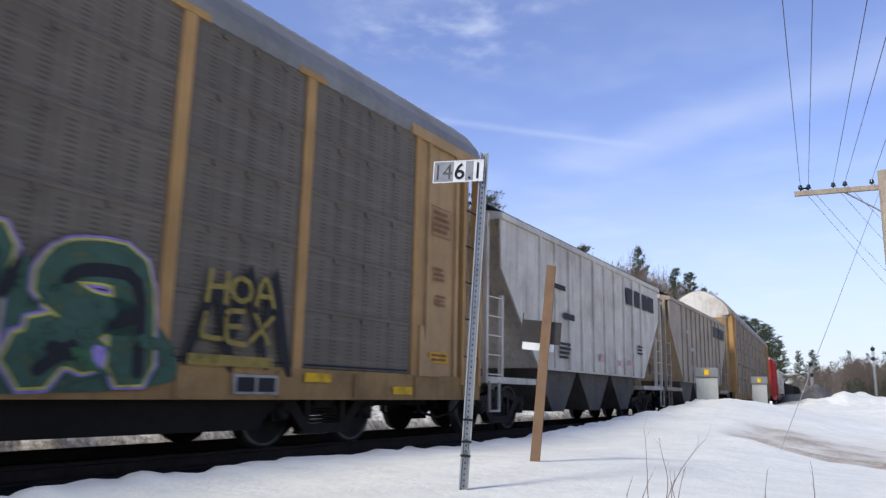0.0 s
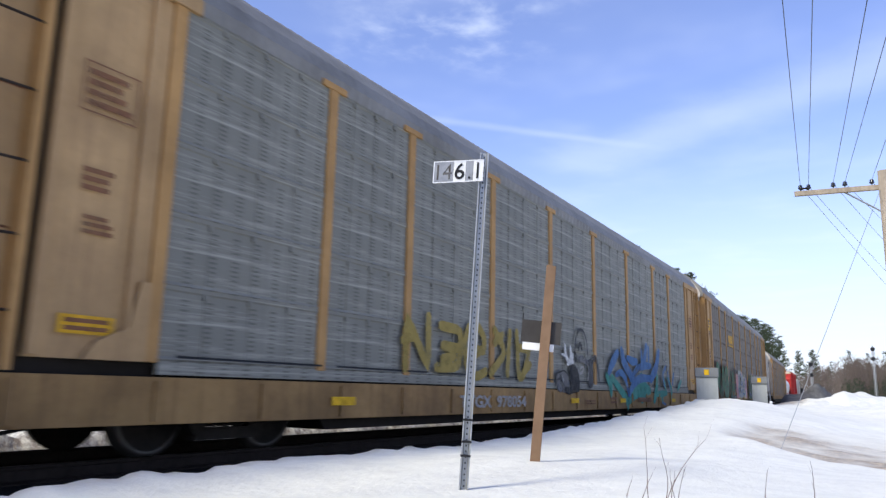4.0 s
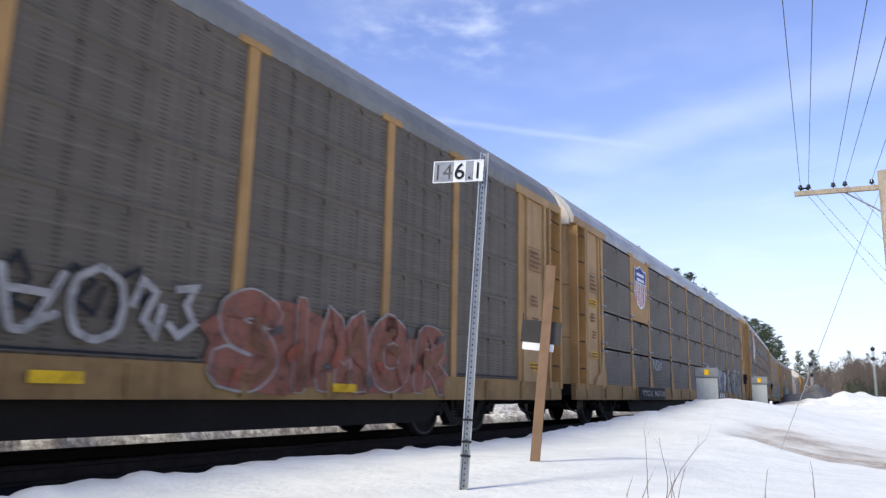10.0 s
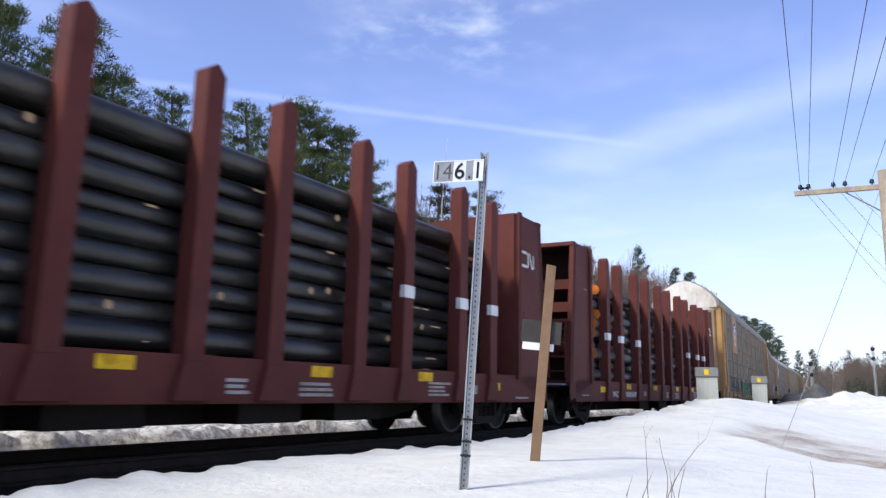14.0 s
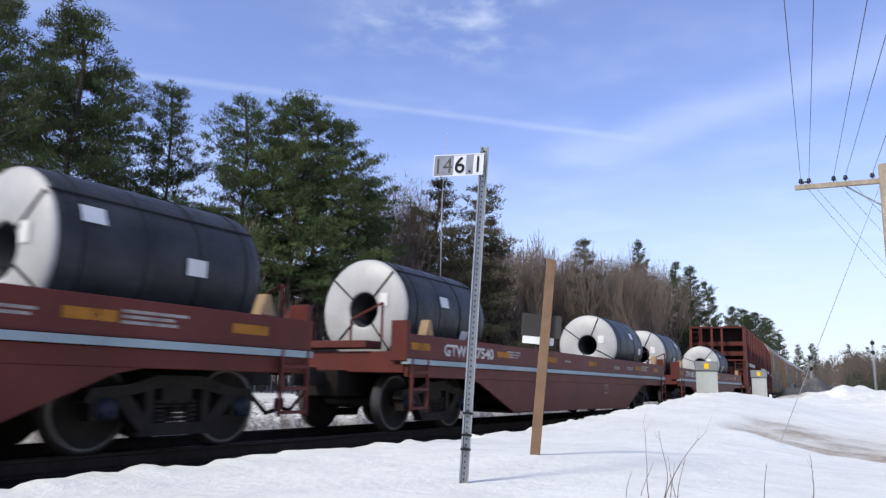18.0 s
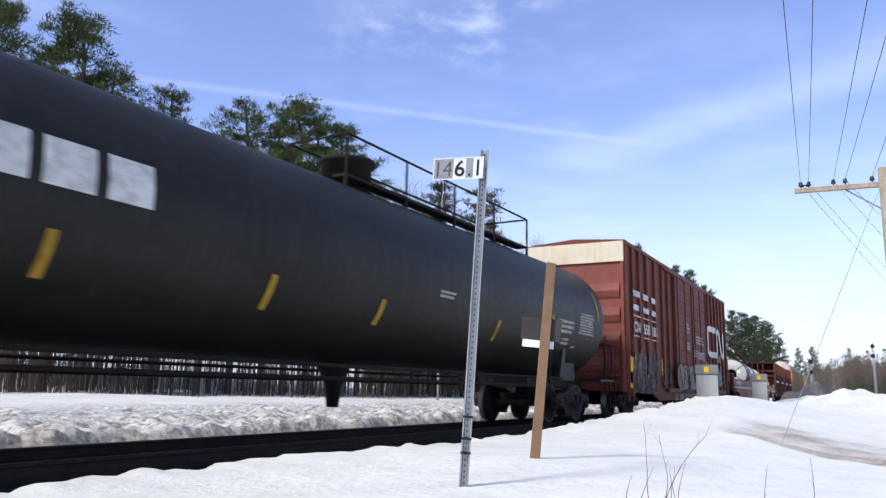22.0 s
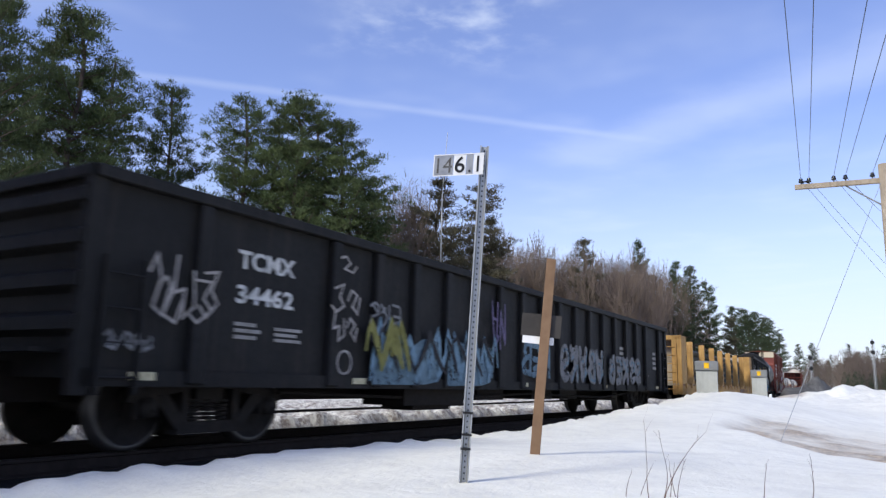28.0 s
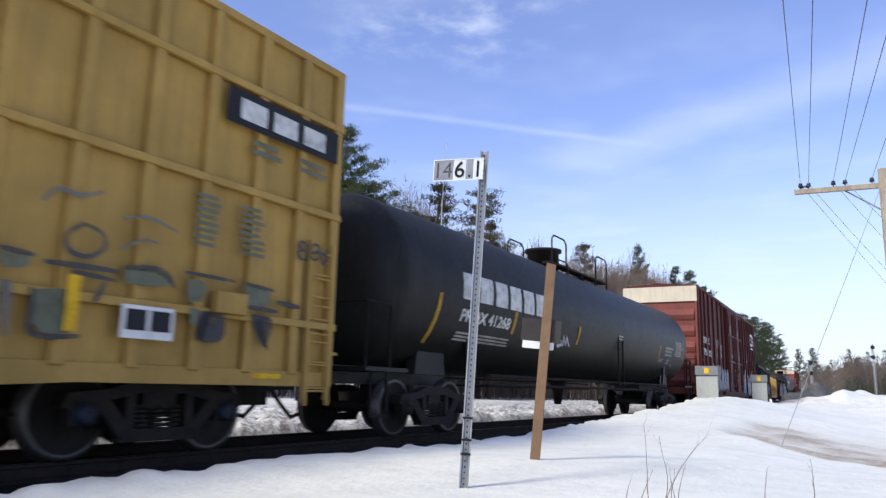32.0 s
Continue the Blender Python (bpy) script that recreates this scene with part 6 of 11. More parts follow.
def pole_flat(centre, number, seed):
    car = thing("bulkhead_flat_car", "maroon bulkhead flat car with tall side stakes, loaded with poles", "rail car", "bulkhead flat cars of the train")
    mat = M["maroon"]
    bm = bmesh.new()
    for y0, y1 in ((-HALF, -HALF + 0.12), (HALF - 0.12, HALF)):
        box(bm, -8.6, 8.6, y0, y1, 0.57, 1.08)
    box(bm, -8.6, 8.6, -HALF + 0.12, HALF - 0.12, 0.9, 1.06)
    part("side_sill", bm, mat, car, "", 0.006)
    bm = bmesh.new()
    prism(bm, [(-6.0, 0.58), (-4.6, 0.3), (4.6, 0.3), (6.0, 0.58)], "y", -0.5, 0.5)
    for x in (-1.8, 0.6, 2.4):
        box(bm, x, x + 1.1, -1.1, -0.5, 0.32, 0.62)
    box(bm, -8.7, 8.7, -0.35, 0.35, 0.55, 0.9)
    part("underframe", bm, M["black"], car)
    for i, x in enumerate(STAKES):
        for s in (-1, 1):
            bm = bmesh.new()
            a, b = sorted((s * (HALF - 0.18), s * (HALF + 0.06)))
            prism(bm, [(x - 0.13, 0.95), (x + 0.13, 0.95), (x + 0.13, 4.2), (x, 4.33), (x - 0.13, 4.24)], "y", a, b)
            prism(bm, [(x - 0.24, 0.60), (x + 0.24, 0.60), (x + 0.13, 1.02), (x - 0.13, 1.02)], "y", a - 0.01 * (s < 0), b + 0.01 * (s > 0))
            stake = part("stake", bm, mat, car, "tapered maroon steel stake", 0.01)
            if s < 0 and i in (0, 1, 2, 7, 8, 9):
                bm = bmesh.new()
                box(bm, x - 0.138, x + 0.138, -HALF - 0.068, -HALF + 0.02, 2.14, 2.33)
                part("reflective_band", bm, M["white"], stake, "white reflective band")
    for s in (-1, 1):
        bm = bmesh.new()
        prism(bm, [(s * 7.42, 1.0), (s * 8.94, 0.58), (s * 8.94, 0.95), (s * 8.62, 4.33), (s * 7.42, 4.33)], "y", -HALF, -HALF + 0.03)
        bulk = part("bulkhead", bm, mat, car, "tall maroon steel end bulkhead")
        bm = bmesh.new()
        prism(bm, [(s * 7.42, 1.0), (s * 8.94, 0.58), (s * 8.94, 0.95), (s * 8.62, 4.33), (s * 7.42, 4.33)], "y", HALF - 0.03, HALF)
        part("far_side_sheet", bm, mat, bulk)
        bm = bmesh.new()
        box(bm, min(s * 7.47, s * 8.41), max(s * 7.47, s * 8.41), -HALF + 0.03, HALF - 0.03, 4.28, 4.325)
        part("top_plate", bm, M["recess_shade"], bulk)
        bm = bmesh.new()
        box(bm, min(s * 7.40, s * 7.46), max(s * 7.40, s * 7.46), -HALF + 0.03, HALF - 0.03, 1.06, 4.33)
        part("backing_plate", bm, M["recess_shade"], bulk, "plate behind the frame, coloured dark for the shade in the recess")
        bm = bmesh.new()
        box(bm, min(s * 7.375, s * 7.397), max(s * 7.375, s * 7.397), -HALF + 0.03, HALF - 0.03, 1.06, 4.33)
        part("lining_plate", bm, mat, bulk, "maroon plate that faces the load")
        for y in (-HALF + 0.06, -0.27, 0.27, 0.86, HALF - 0.06):
            bm = bmesh.new()
            prism(bm, [(s * 8.60, 4.33), (s * 8.44, 4.33), (s * 8.76, 1.0), (s * 8.92, 1.0)], "y", y - 0.06, y + 0.06)
            part("stiffener", bm, mat, bulk, "", 0.008)
        bm = bmesh.new()
        for z in (1.65, 2.72, 3.28):
            box(bm, min(s * 7.46, s * 8.1), max(s * 7.46, s * 8.1), -HALF + 0.04, HALF - 0.04, z, z + 0.24)
        box(bm, min(s * 8.42, s * 8.64), max(s * 8.42, s * 8.64), -HALF, HALF, 4.26, 4.35)
        box(bm, min(s * 8.66, s * 8.86), max(s * 8.66, s * 8.86), -HALF, HALF, 2.40, 2.47)
        part("crossbeam", bm, mat, bulk)
        box_x = s * 7.44
        bm = bmesh.new()
        for d in (0, 0.14):
            box(bm, min(box_x, box_x + s * 0.06) + d * 0.6 * s, max(box_x, box_x + s * 0.06) + d * 0.6 * s, -HALF - 0.05, -HALF - 0.002, 1.0, 4.36)
        part("corner_rib", bm, mat, bulk)
        end_ladder(car, s * 8.86, -1.15, 1.1, 2.4, mat, 4)
        end_ladder(car, s * 8.74, 1.15, 2.5, 4.2, mat, 5)
        bm = bmesh.new()
        box(bm, min(s * 8.7, s * 9.1), max(s * 8.7, s * 9.1), -1.35, 1.35, 0.94, 0.98)
        part("end_platform", bm, M["strip"], car)
    emblem_stroke(car, 7.62, 8.22, 3.30, 3.58, 0.06, M["letter"], -HALF - 0.012)
    words(car, "DWC", -6.0, -5.32, 0.68, 0.84, M["letter"])
    words(car, number, -4.85, -3.55, 0.68, 0.84, M["letter"])
    bars(car, [(-2.75, -2.45, 0.66, 0.88, 1), (0.0, 0.4, 0.66, 0.86, 3), (1.2, 2.0, 0.64, 0.84, 3), (4.2, 4.9, 0.66, 0.9, 4), (5.5, 5.9, 0.64, 0.9, 1), (-8.2, -7.5, 0.7, 0.74, 1), (7.4, 8.2, 0.62, 0.68, 1), (-7.95, -7.7, 3.25, 3.29, 1)], M["letter_dim"])
    reflectors(car, [(-6.82, 0.8), (-4.5, 0.9), (-1.6, 0.9), (1.4, 0.9), (3.9, 0.9), (6.3, 0.78)], M["reflect"], 0.42, 0.14)
    running_gear(car, 7.0, 9.0)
    add_car(car, centre, 7.0)
    load = thing("pole_load", "stack of black creosoted utility poles with orange cut ends", "poles", "pole loads of the train")
    rng = random.Random(seed)
    meshes = []
    for k in range(4):
        bm = bmesh.new()
        r = 0.125 + 0.012 * k
        lathe(bm, [(-6.9, r * 1.08), (-3, r * 1.04), (1.5, r), (6.5, r * 0.92)], 12, "x")
        me = mesh_of("pole", bm, [M["log"], M["cut"], M["cut_green"]])
        for f in me.polygons:
            if abs(f.normal.x) > 0.8:
                f.material_index = 1 if f.center.x < 0 else 2
        meshes.append(me)
    bm = bmesh.new()
    for i in range(34):
        x, z = rng.uniform(-6, 6), 1.25 + 0.262 * rng.randrange(9)
        # every second one is a thin pale bar, a painted glint along the pole
        if i % 2:
            box(bm, x, x + rng.uniform(0.1, 0.35), -1.335, -1.318, z + 0.01, z + 0.035)
            continue
        lathe(bm, [(-0.015, 0.05), (0.012, 0.03)], 7, "y", (x, -1.335, z + rng.uniform(-0.03, 0.03)))
    part("knot", bm, M["knot"], load, "pale cut branch knots and painted glints along the poles")
    for j in range(9):
        for i in range(9):
            y = -1.18 + 0.295 * i + (0.06 if j % 2 else -0.03) + rng.uniform(-0.03, 0.03)
            set_back = (0.42, 0.26, 0.05)[min(i, 2)] if j > 2 else rng.choice((-0.3, 0.1))
            shared("pole", meshes[rng.randrange(4)], load, pose(set_back + rng.uniform(-0.16, 0.16), y, 1.24 + 0.262 * j + rng.uniform(-0.025, 0.025) + (rng.uniform(0, 0.12) if j == 8 else 0), rng.uniform(0, 360), rng.uniform(-0.22, 0.22), rng.uniform(-0.25, 0.25)))
    bm = bmesh.new()
    for x in (-4.5, 0.0, 4.5):
        box(bm, x - 0.1, x + 0.1, -1.25, 1.35, 1.075, 1.115)
    part("dunnage", bm, M["wood"], load)
    add_car(load, centre, 7.0)
    return car


flat1 = pole_flat(-141.1, "400069", 71)
flat2 = pole_flat(-160.35, "400003", 72)
scrawl(flat2, -8.4, -7.5, 2.0, 2.6, M["lemon"], 73, 2, 0.03)


# -- coil cars --
def coil_car(centre, number, star=False):
    car = thing("coil_car", "red steel coil car with a grey side strip and deep belly", "rail car", "coil cars of the train")
    mat = M["coil_red"]
    bm = bmesh.new()
    for y0, y1 in ((-HALF, -HALF + 0.1), (HALF - 0.1, HALF)):
        box(bm, -7.65, 7.65, y0, y1, 1.14, 1.52)
        box(bm, -7.65, 7.65, y0 + 0.02, y1 - 0.02, 0.86, 1.05)
    part("side_rail", bm, mat, car, "", 0.008)
    bm = bmesh.new()
    for y0, y1 in ((-HALF - 0.05, -HALF + 0.1), (HALF - 0.1, HALF + 0.05)):
        box(bm, -7.7, 7.7, y0, y1, 1.055, 1.135)
    part("side_strip", bm, M["strip"], car, "pale grey walkway strip along the side")
    bm = bmesh.new()
    for y0, y1 in ((-HALF + 0.02, -HALF + 0.08), (HALF - 0.08, HALF - 0.02)):
        prism(bm, [(-5.6, 0.86), (-5.3, 0.80), (-3.85, 0.27), (3.6, 0.22), (5.0, 0.80), (5.3, 0.86)], "y", y0, y1)
    part("belly_side", bm, mat, car, "deep sloping belly plate")
    bm = bmesh.new()
    prism(bm, [(-HALF + 0.1, 1.4), (-0.5, 0.95), (0.5, 0.95), (HALF - 0.1, 1.4), (HALF - 0.1, 0.9), (-HALF + 0.1, 0.9)], "x", -7.5, 7.5)
    box(bm, -3.8, 3.6, -HALF + 0.1, HALF - 0.1, 0.24, 0.3)
    box(bm, -7.9, 7.9, -0.35, 0.35, 0.55, 0.95)
    part("trough", bm, M["black"], car)
    for s in (-1, 1):
        bm = bmesh.new()
        box(bm, min(s * 7.5, s * 7.65), max(s * 7.5, s * 7.65), -HALF + 0.1, HALF - 0.1, 0.92, 1.25)
        box(bm, min(s * 7.3, s * 7.75), max(s * 7.3, s * 7.75), -0.75, 0.75, 1.30, 1.42)
        box(bm, min(s * 7.62, s * 7.72), max(s * 7.62, s * 7.72), -HALF, -HALF + 0.3, 1.1, 1.72)
        box(bm, min(s * 7.62, s * 7.72), max(s * 7.62, s * 7.72), HALF - 0.3, HALF, 1.1, 1.72)
        part("end_platform", bm, mat, car, "", 0.01)
        bm = bmesh.new()
        for x in (7.15, 7.6):
            box(bm, min(s * x, s * (x + 0.04)), max(s * x, s * (x + 0.04)), -HALF - 0.06, -HALF - 0.02, 0.35, 1.14)
        for z in (0.38, 0.66, 0.92):
            box(bm, min(s * 7.15, s * 7.64), max(s * 7.15, s * 7.64), -HALF - 0.06, -HALF - 0.02, z, z + 0.04)
        part("ladder", bm, mat, car)
        bm = bmesh.new()
        for y in (-1.0, -0.4, 0.4, 1.0):
            rod(bm, (s * 7.68, y, 1.4), (s * 7.68, y, 2.0 if abs(y) > 0.7 else 1.75), 0.022, 6)
        rod(bm, (s * 7.68, -1.0, 2.0), (s * 7.68, -0.4, 1.75), 0.02, 6)
        lathe(bm, [(0, 0.2), (0.03, 0.2)], 14, "x", (s * 7.72, 0.8, 1.75))
        part("handrail", bm, mat, car)
    bm = bmesh.new()
    for s in (-1, 1):
        prism(bm, [(s * 7.1, 1.53), (s * 6.86, 1.53), (s * 6.95, 1.78), (s * 7.01, 1.78)], "y", -HALF + 0.05, -HALF + 0.2)
    part("stop_bracket", bm, M["wood"], car)
    words(car, "GTW", -6.6, -5.85, 1.22, 1.42, M["letter"])
    words(car, number, -5.75, -4.8, 1.22, 1.42, M["letter"])
    bars(car, [(-4.2, -3.6, 1.28, 1.42, 3), (-1.2, -0.7, 1.3, 1.36, 1), (5.0, 5.8, 1.26, 1.42, 3), (3.6, 4.2, 1.26, 1.36, 2), (2.4, 3.0, 1.24, 1.34, 2)], M["letter_dim"])
    bm = bmesh.new()
    for a, b in ((1.6, 1.62), (1.84, 1.86)):
        rect(bm, a, b, 0.62, 0.84, -HALF - 0.001)
    for a, b in ((0.62, 0.64), (0.82, 0.84)):
        rect(bm, 1.6, 1.86, a, b, -HALF - 0.005)
    lettering("stencil", car, bm, [M["letter_dim"]])
    reflectors(car, [(-7.6, 1.28), (-4.65, 1.28), (-2.2, 1.28), (0.4, 1.28), (4.4, 1.28), (6.4, 1.28)], M["amber"], 0.55, 0.11)
    if star:
        bm = bmesh.new()
        pts = [((0.34 if k % 2 == 0 else 0.14) * math.sin(k * 0.6283), (0.34 if k % 2 == 0 else 0.14) * math.cos(k * 0.6283)) for k in range(11)]
        ribbon(bm, [(-0.45 + a, 0.66 + b) for a, b in pts], 0.05, -HALF + 0.012)
        lettering("graffiti", car, bm, [M["letter_dim"]], "star drawn in pale spray paint")
        scrawl(car, -3.0, -1.2, 0.6, 0.85, M["ink"], 77, 5, 0.04, -HALF + 0.012)
    running_gear(car, 6.1, 7.75, True)
    add_car(car, centre, 6.1)
    return car


def steel_coil(car_centre, x, length, r, seed):
    rng = random.Random(seed)
    ob = thing("steel_coil", "large wrapped steel coil with pale end and dark blue cover", "coil", "steel coils on the coil cars")
    bm = bmesh.new()
    lathe(bm, [(-length / 2 + 0.05, r * 0.995), (-length / 2 + 0.12, r + 0.006), (-0.2, r + 0.012), (0.3, r + 0.004), (length / 2 - 0.1, r + 0.008), (length / 2, r * 0.99), (length / 2, 0.3), (-length / 2 + 0.055, 0.3)], 40, "x", closed=True)
    part("wrap", bm, M["wrap"], ob, "dark blue protective wrap")
    bm = bmesh.new()
    lathe(bm, [(-length / 2 + 0.052, 0.31), (-length / 2 - 0.0, 0.30), (-length / 2 - 0.012, 0.34), (-length / 2 - 0.012, r * 0.94), (-length / 2 + 0.03, r * 0.985), (-length / 2 + 0.052, r * 0.99)], 40, "x", closed=True)
    face = part("end_face", bm, M["coil_end"], ob, "pale grey end face")
    # black lining and a black disc at the back give the bore its shade
    bm = bmesh.new()
    lathe(bm, [(-length / 2 + 0.02, 0.298), (length / 2 - 0.05, 0.298), (length / 2 - 0.05, 0.28), (-length / 2 + 0.02, 0.28)], 28, "x", closed=True)
    lathe(bm, [(length / 2 - 0.04, 0.29), (length / 2 - 0.01, 0.29)], 28, "x")
    part("bore", bm, M["ink"], ob, "bore lined in black for the shade inside it")
    bm = bmesh.new()
    for k, a in enumerate((0.6, 2.2, 3.9, 5.3)):
        a += rng.uniform(-0.3, 0.3)
        c, s = math.cos(a), math.sin(a)
        rod(bm, (-length / 2 - 0.022, 0.30 * c, 0.30 * s), (-length / 2 - 0.02, r * 0.97 * c, r * 0.97 * s), 0.016, 5)
        rod(bm, (-length / 2, (r + 0.012) * c, (r + 0.012) * s), (length / 2, (r + 0.012) * c, (r + 0.012) * s), 0.014, 5)
    for x1 in np.linspace(-length / 2 + 0.3, length / 2 - 0.25, 4):
        lathe(bm, [(x1, r + 0.008), (x1 + 0.006, r + 0.015), (x1 + 0.03, r + 0.015), (x1 + 0.036, r + 0.008)], 40, "x", closed=True)
    part("strap", bm, M["ink"], ob, "black steel straps")
    bm = bmesh.new()
    for k in range(3):
        a, x1 = rng.uniform(2.5, 3.9), rng.uniform(-length / 2 + 0.2, length / 2 - 0.5)
        for q in range(3):
            b = a + q * 0.07
            plate_pts = [(x1, b), (x1 + 0.28, b), (x1 + 0.28, b + 0.07), (x1, b + 0.07)]
            bm.faces.new([bm.verts.new((px, (r + 0.028) * math.cos(t), (r + 0.028) * math.sin(t))) for px, t in plate_pts])
    vs = [bm.verts.new((-length / 2 - 0.03, y, z)) for y, z in ((-0.52, 0.05), (-0.34, 0.05), (-0.34, 0.28), (-0.52, 0.28))]
    bm.faces.new(vs)
    part("label", bm, M["white"], ob, "white paper labels")
    ob_at = pose(x, 0, 0.97 + r + 0.13)
    add_car(ob, car_centre, 6.1, ob_at)


for c, num, st, rear in ((-179.05, "188013", False, -5.62), (-196.6, "187540", False, -5.42), (-214.2, "188100", True, -6.1)):
    coil_car(c, num, st)
    steel_coil(c, rear, 2.8, 0.9, int(-c))
    steel_coil(c, 5.97, 2.75, 0.92, int(-c) + 1)


# -- box cars --
def box_car(name, label, centre, half_len, mat, ribs, door, top=5.10, sill=0.76, end_ribs=(1.5, 2.2, 2.9, 3.6), white=4.45, gear=6.9, low=0.5, belts=(), blue=False, end_white=True, end_mat=None, framed=False):
    car = thing(name, label, "rail car", "box cars of the train")
    h = half_len
    bm = bmesh.new()
    box(bm, -h + 0.04, h - 0.04, -HALF + 0.05, HALF - 0.05, sill, top - 0.08)
    part("body", bm, mat, car)
    bm = bmesh.new()
    prism(bm, [(-HALF - 0.02, top - 0.12), (-HALF - 0.02, top - 0.02), (0, top + 0.1), (HALF + 0.02, top - 0.02), (HALF + 0.02, top - 0.12)], "x", -h, h)
    for x in np.arange(-h + 0.6, h - 0.3, 0.9):
        prism(bm, [(-HALF - 0.01, top - 0.02), (0, top + 0.14), (HALF + 0.01, top - 0.02), (0, top + 0.05)], "x", x - 0.04, x + 0.04)
    part("roof", bm, mat, car, "", 0.004)
    bm = bmesh.new()
    prism(bm, [(-h, sill + 0.16), (-h, sill - 0.02), (-gear + 1.3, sill - 0.02), (-gear + 2.1, low), (gear - 2.1, low), (gear - 1.3, sill - 0.02), (h, sill - 0.02), (h, sill + 0.16)], "y", -HALF - 0.005, -HALF + 0.08)
    box(bm, -h, h, HALF - 0.1, HALF, sill - 0.05, sill + 0.1)
    part("side_sill", bm, mat, car, "", 0.005)
    bm = bmesh.new()
    box(bm, -h - 0.05, h + 0.05, -0.35, 0.35, 0.5, 0.8)
    for x in (-2.6, 0.4, 2.4):
        box(bm, x, x + 0.9, -1.0, -0.4, 0.42, 0.74)
    rod(bm, (-gear, -0.7, 0.5), (gear, -0.7, 0.45), 0.025, 5)
    part("underframe", bm, M["black"], car)
    for x in ribs:
        bm = bmesh.new()
        box(bm, x - 0.07, x + 0.07, -HALF - 0.035, -HALF + 0.06, sill + 0.12, top - 0.12)
        part("rib", bm, mat, car, "", 0.015)
    for z in belts:
        bm = bmesh.new()
        box(bm, -h, h, -HALF - 0.055, -HALF + 0.02, z - 0.045, z + 0.045)
        part("belt_rail", bm, mat, car, "", 0.01)
    if door:
        for d0, d1 in door:
            bm = bmesh.new()
            box(bm, d0, d1, -HALF - 0.06, -HALF + 0.04, sill + 0.18, top - 0.22)
            leaf = part("door", bm, mat, car, "tall sliding door with pressed ribs")
            if framed:
                # rails and uprights over a flat plug door, with a gear box and thin handles
                for z, half in ((0.99, 0.03), (1.21, 0.045), (1.82, 0.014), (2.36, 0.05), (2.91, 0.014), (3.63, 0.055), (4.3, 0.014), (4.78, 0.05)):
                    bm = bmesh.new()
                    box(bm, d0 + 0.03, d1 - 0.03, -HALF - 0.06 - half * 1.2, -HALF - 0.05, z - half, z + half)
                    part("door_rail", bm, mat, leaf, "", 0.008)
                for x, half in ((d0 + 0.06, 0.04), (d0 + 0.51, 0.05), (d1 - 0.6, 0.05), (d1 - 0.2, 0.035)):
                    bm = bmesh.new()
                    box(bm, x - half, x + half, -HALF - 0.135, -HALF - 0.05, sill + 0.2, top - 0.24)
                    part("door_upright", bm, mat, leaf, "", 0.01)
                for x, z, length in ((d0 + 1.2, 1.95, 0.45), (d1 - 0.35, 1.42, 0.3), (d0 + 0.1, 1.45, 0.25)):
                    bm = bmesh.new()
                    rod(bm, (x, -HALF - 0.18, z), (x + length, -HALF - 0.18, z), 0.018, 6)
                    box(bm, x - 0.03, x + 0.03, -HALF - 0.2, -HALF - 0.06, z - 0.03, z + 0.03)
                    part("door_handle", bm, M["light_red"], leaf, "lighter red handle bar")
                bm = bmesh.new()
                box(bm, d0 + 0.02, d0 + 0.12, -HALF - 0.17, -HALF - 0.06, sill + 0.18, sill + 0.62)
                box(bm, d0 - 0.06, d0 + 0.2, -HALF - 0.18, -HALF - 0.06, sill + 0.16, sill + 0.27)
                part("door_roller", bm, M["light_red"], leaf, "lighter red roller bracket", 0.01)
                continue
            bm = bmesh.new()
            for z in np.linspace(sill + 0.6, top - 0.6, 8):
                prism(bm, [(-HALF - 0.058, z - 0.05), (-HALF - 0.09, z), (-HALF - 0.058, z + 0.05)], "x", d0 + 0.08, d1 - 0.08)
            part("door_rib", bm, mat, leaf)
            bm = bmesh.new()
            for x in (d0 + 0.12, d1 - 0.12, (d0 + d1) / 2):
                rod(bm, (x, -HALF - 0.12, sill + 0.2), (x, -HALF - 0.12, top - 0.3), 0.025, 6)
            box(bm, (d0 + d1) / 2 - 0.15, (d0 + d1) / 2 + 0.15, -HALF - 0.16, -HALF - 0.06, 1.4, 1.7)
            part("lock_rod", bm, mat, leaf)
        bm = bmesh.new()
        a, b = min(d[0] for d in door), max(d[1] for d in door)
        box(bm, a - 1.6, b + 0.1, -HALF - 0.13, -HALF - 0.01, sill + 0.02, sill + 0.14)
        box(bm, a - 1.6, b + 0.1, -HALF - 0.1, -HALF - 0.01, top - 0.24, top - 0.16)
        part("door_track", bm, mat, car)
    for s in (-1, 1):
        bm = bmesh.new()
        for z in end_ribs:
            prism(bm, [(s * (h - 0.05), z - 0.28), (s * (h + 0.03), z - 0.16), (s * (h + 0.09), z), (s * (h + 0.03), z + 0.16), (s * (h - 0.05), z + 0.28)], "y", -HALF + 0.15, HALF - 0.15)
        for y in (-HALF + 0.03, HALF - 0.09):
            box(bm, min(s * (h - 0.05), s * (h + 0.05)), max(s * (h - 0.05), s * (h + 0.05)), y, y + 0.08, sill, top - 0.1)
        box(bm, min(s * (h - 0.05), s * (h - 0.02)), max(s * (h - 0.05), s * (h - 0.02)), -HALF + 0.06, HALF - 0.06, sill + 0.02, top - 0.12)
        part("end_corrugation", bm, end_mat or mat, car, "pressed ribs of the car's end, in a lighter red")
        if end_white:
            bm = bmesh.new()
            box(bm, min(s * (h - 0.06), s * (h + 0.055)), max(s * (h - 0.06), s * (h + 0.055)), -HALF + 0.02, HALF - 0.02, white, top - 0.06)
            part("end_band", bm, M["cream_band"], car, "weathered white band across the top of the end")
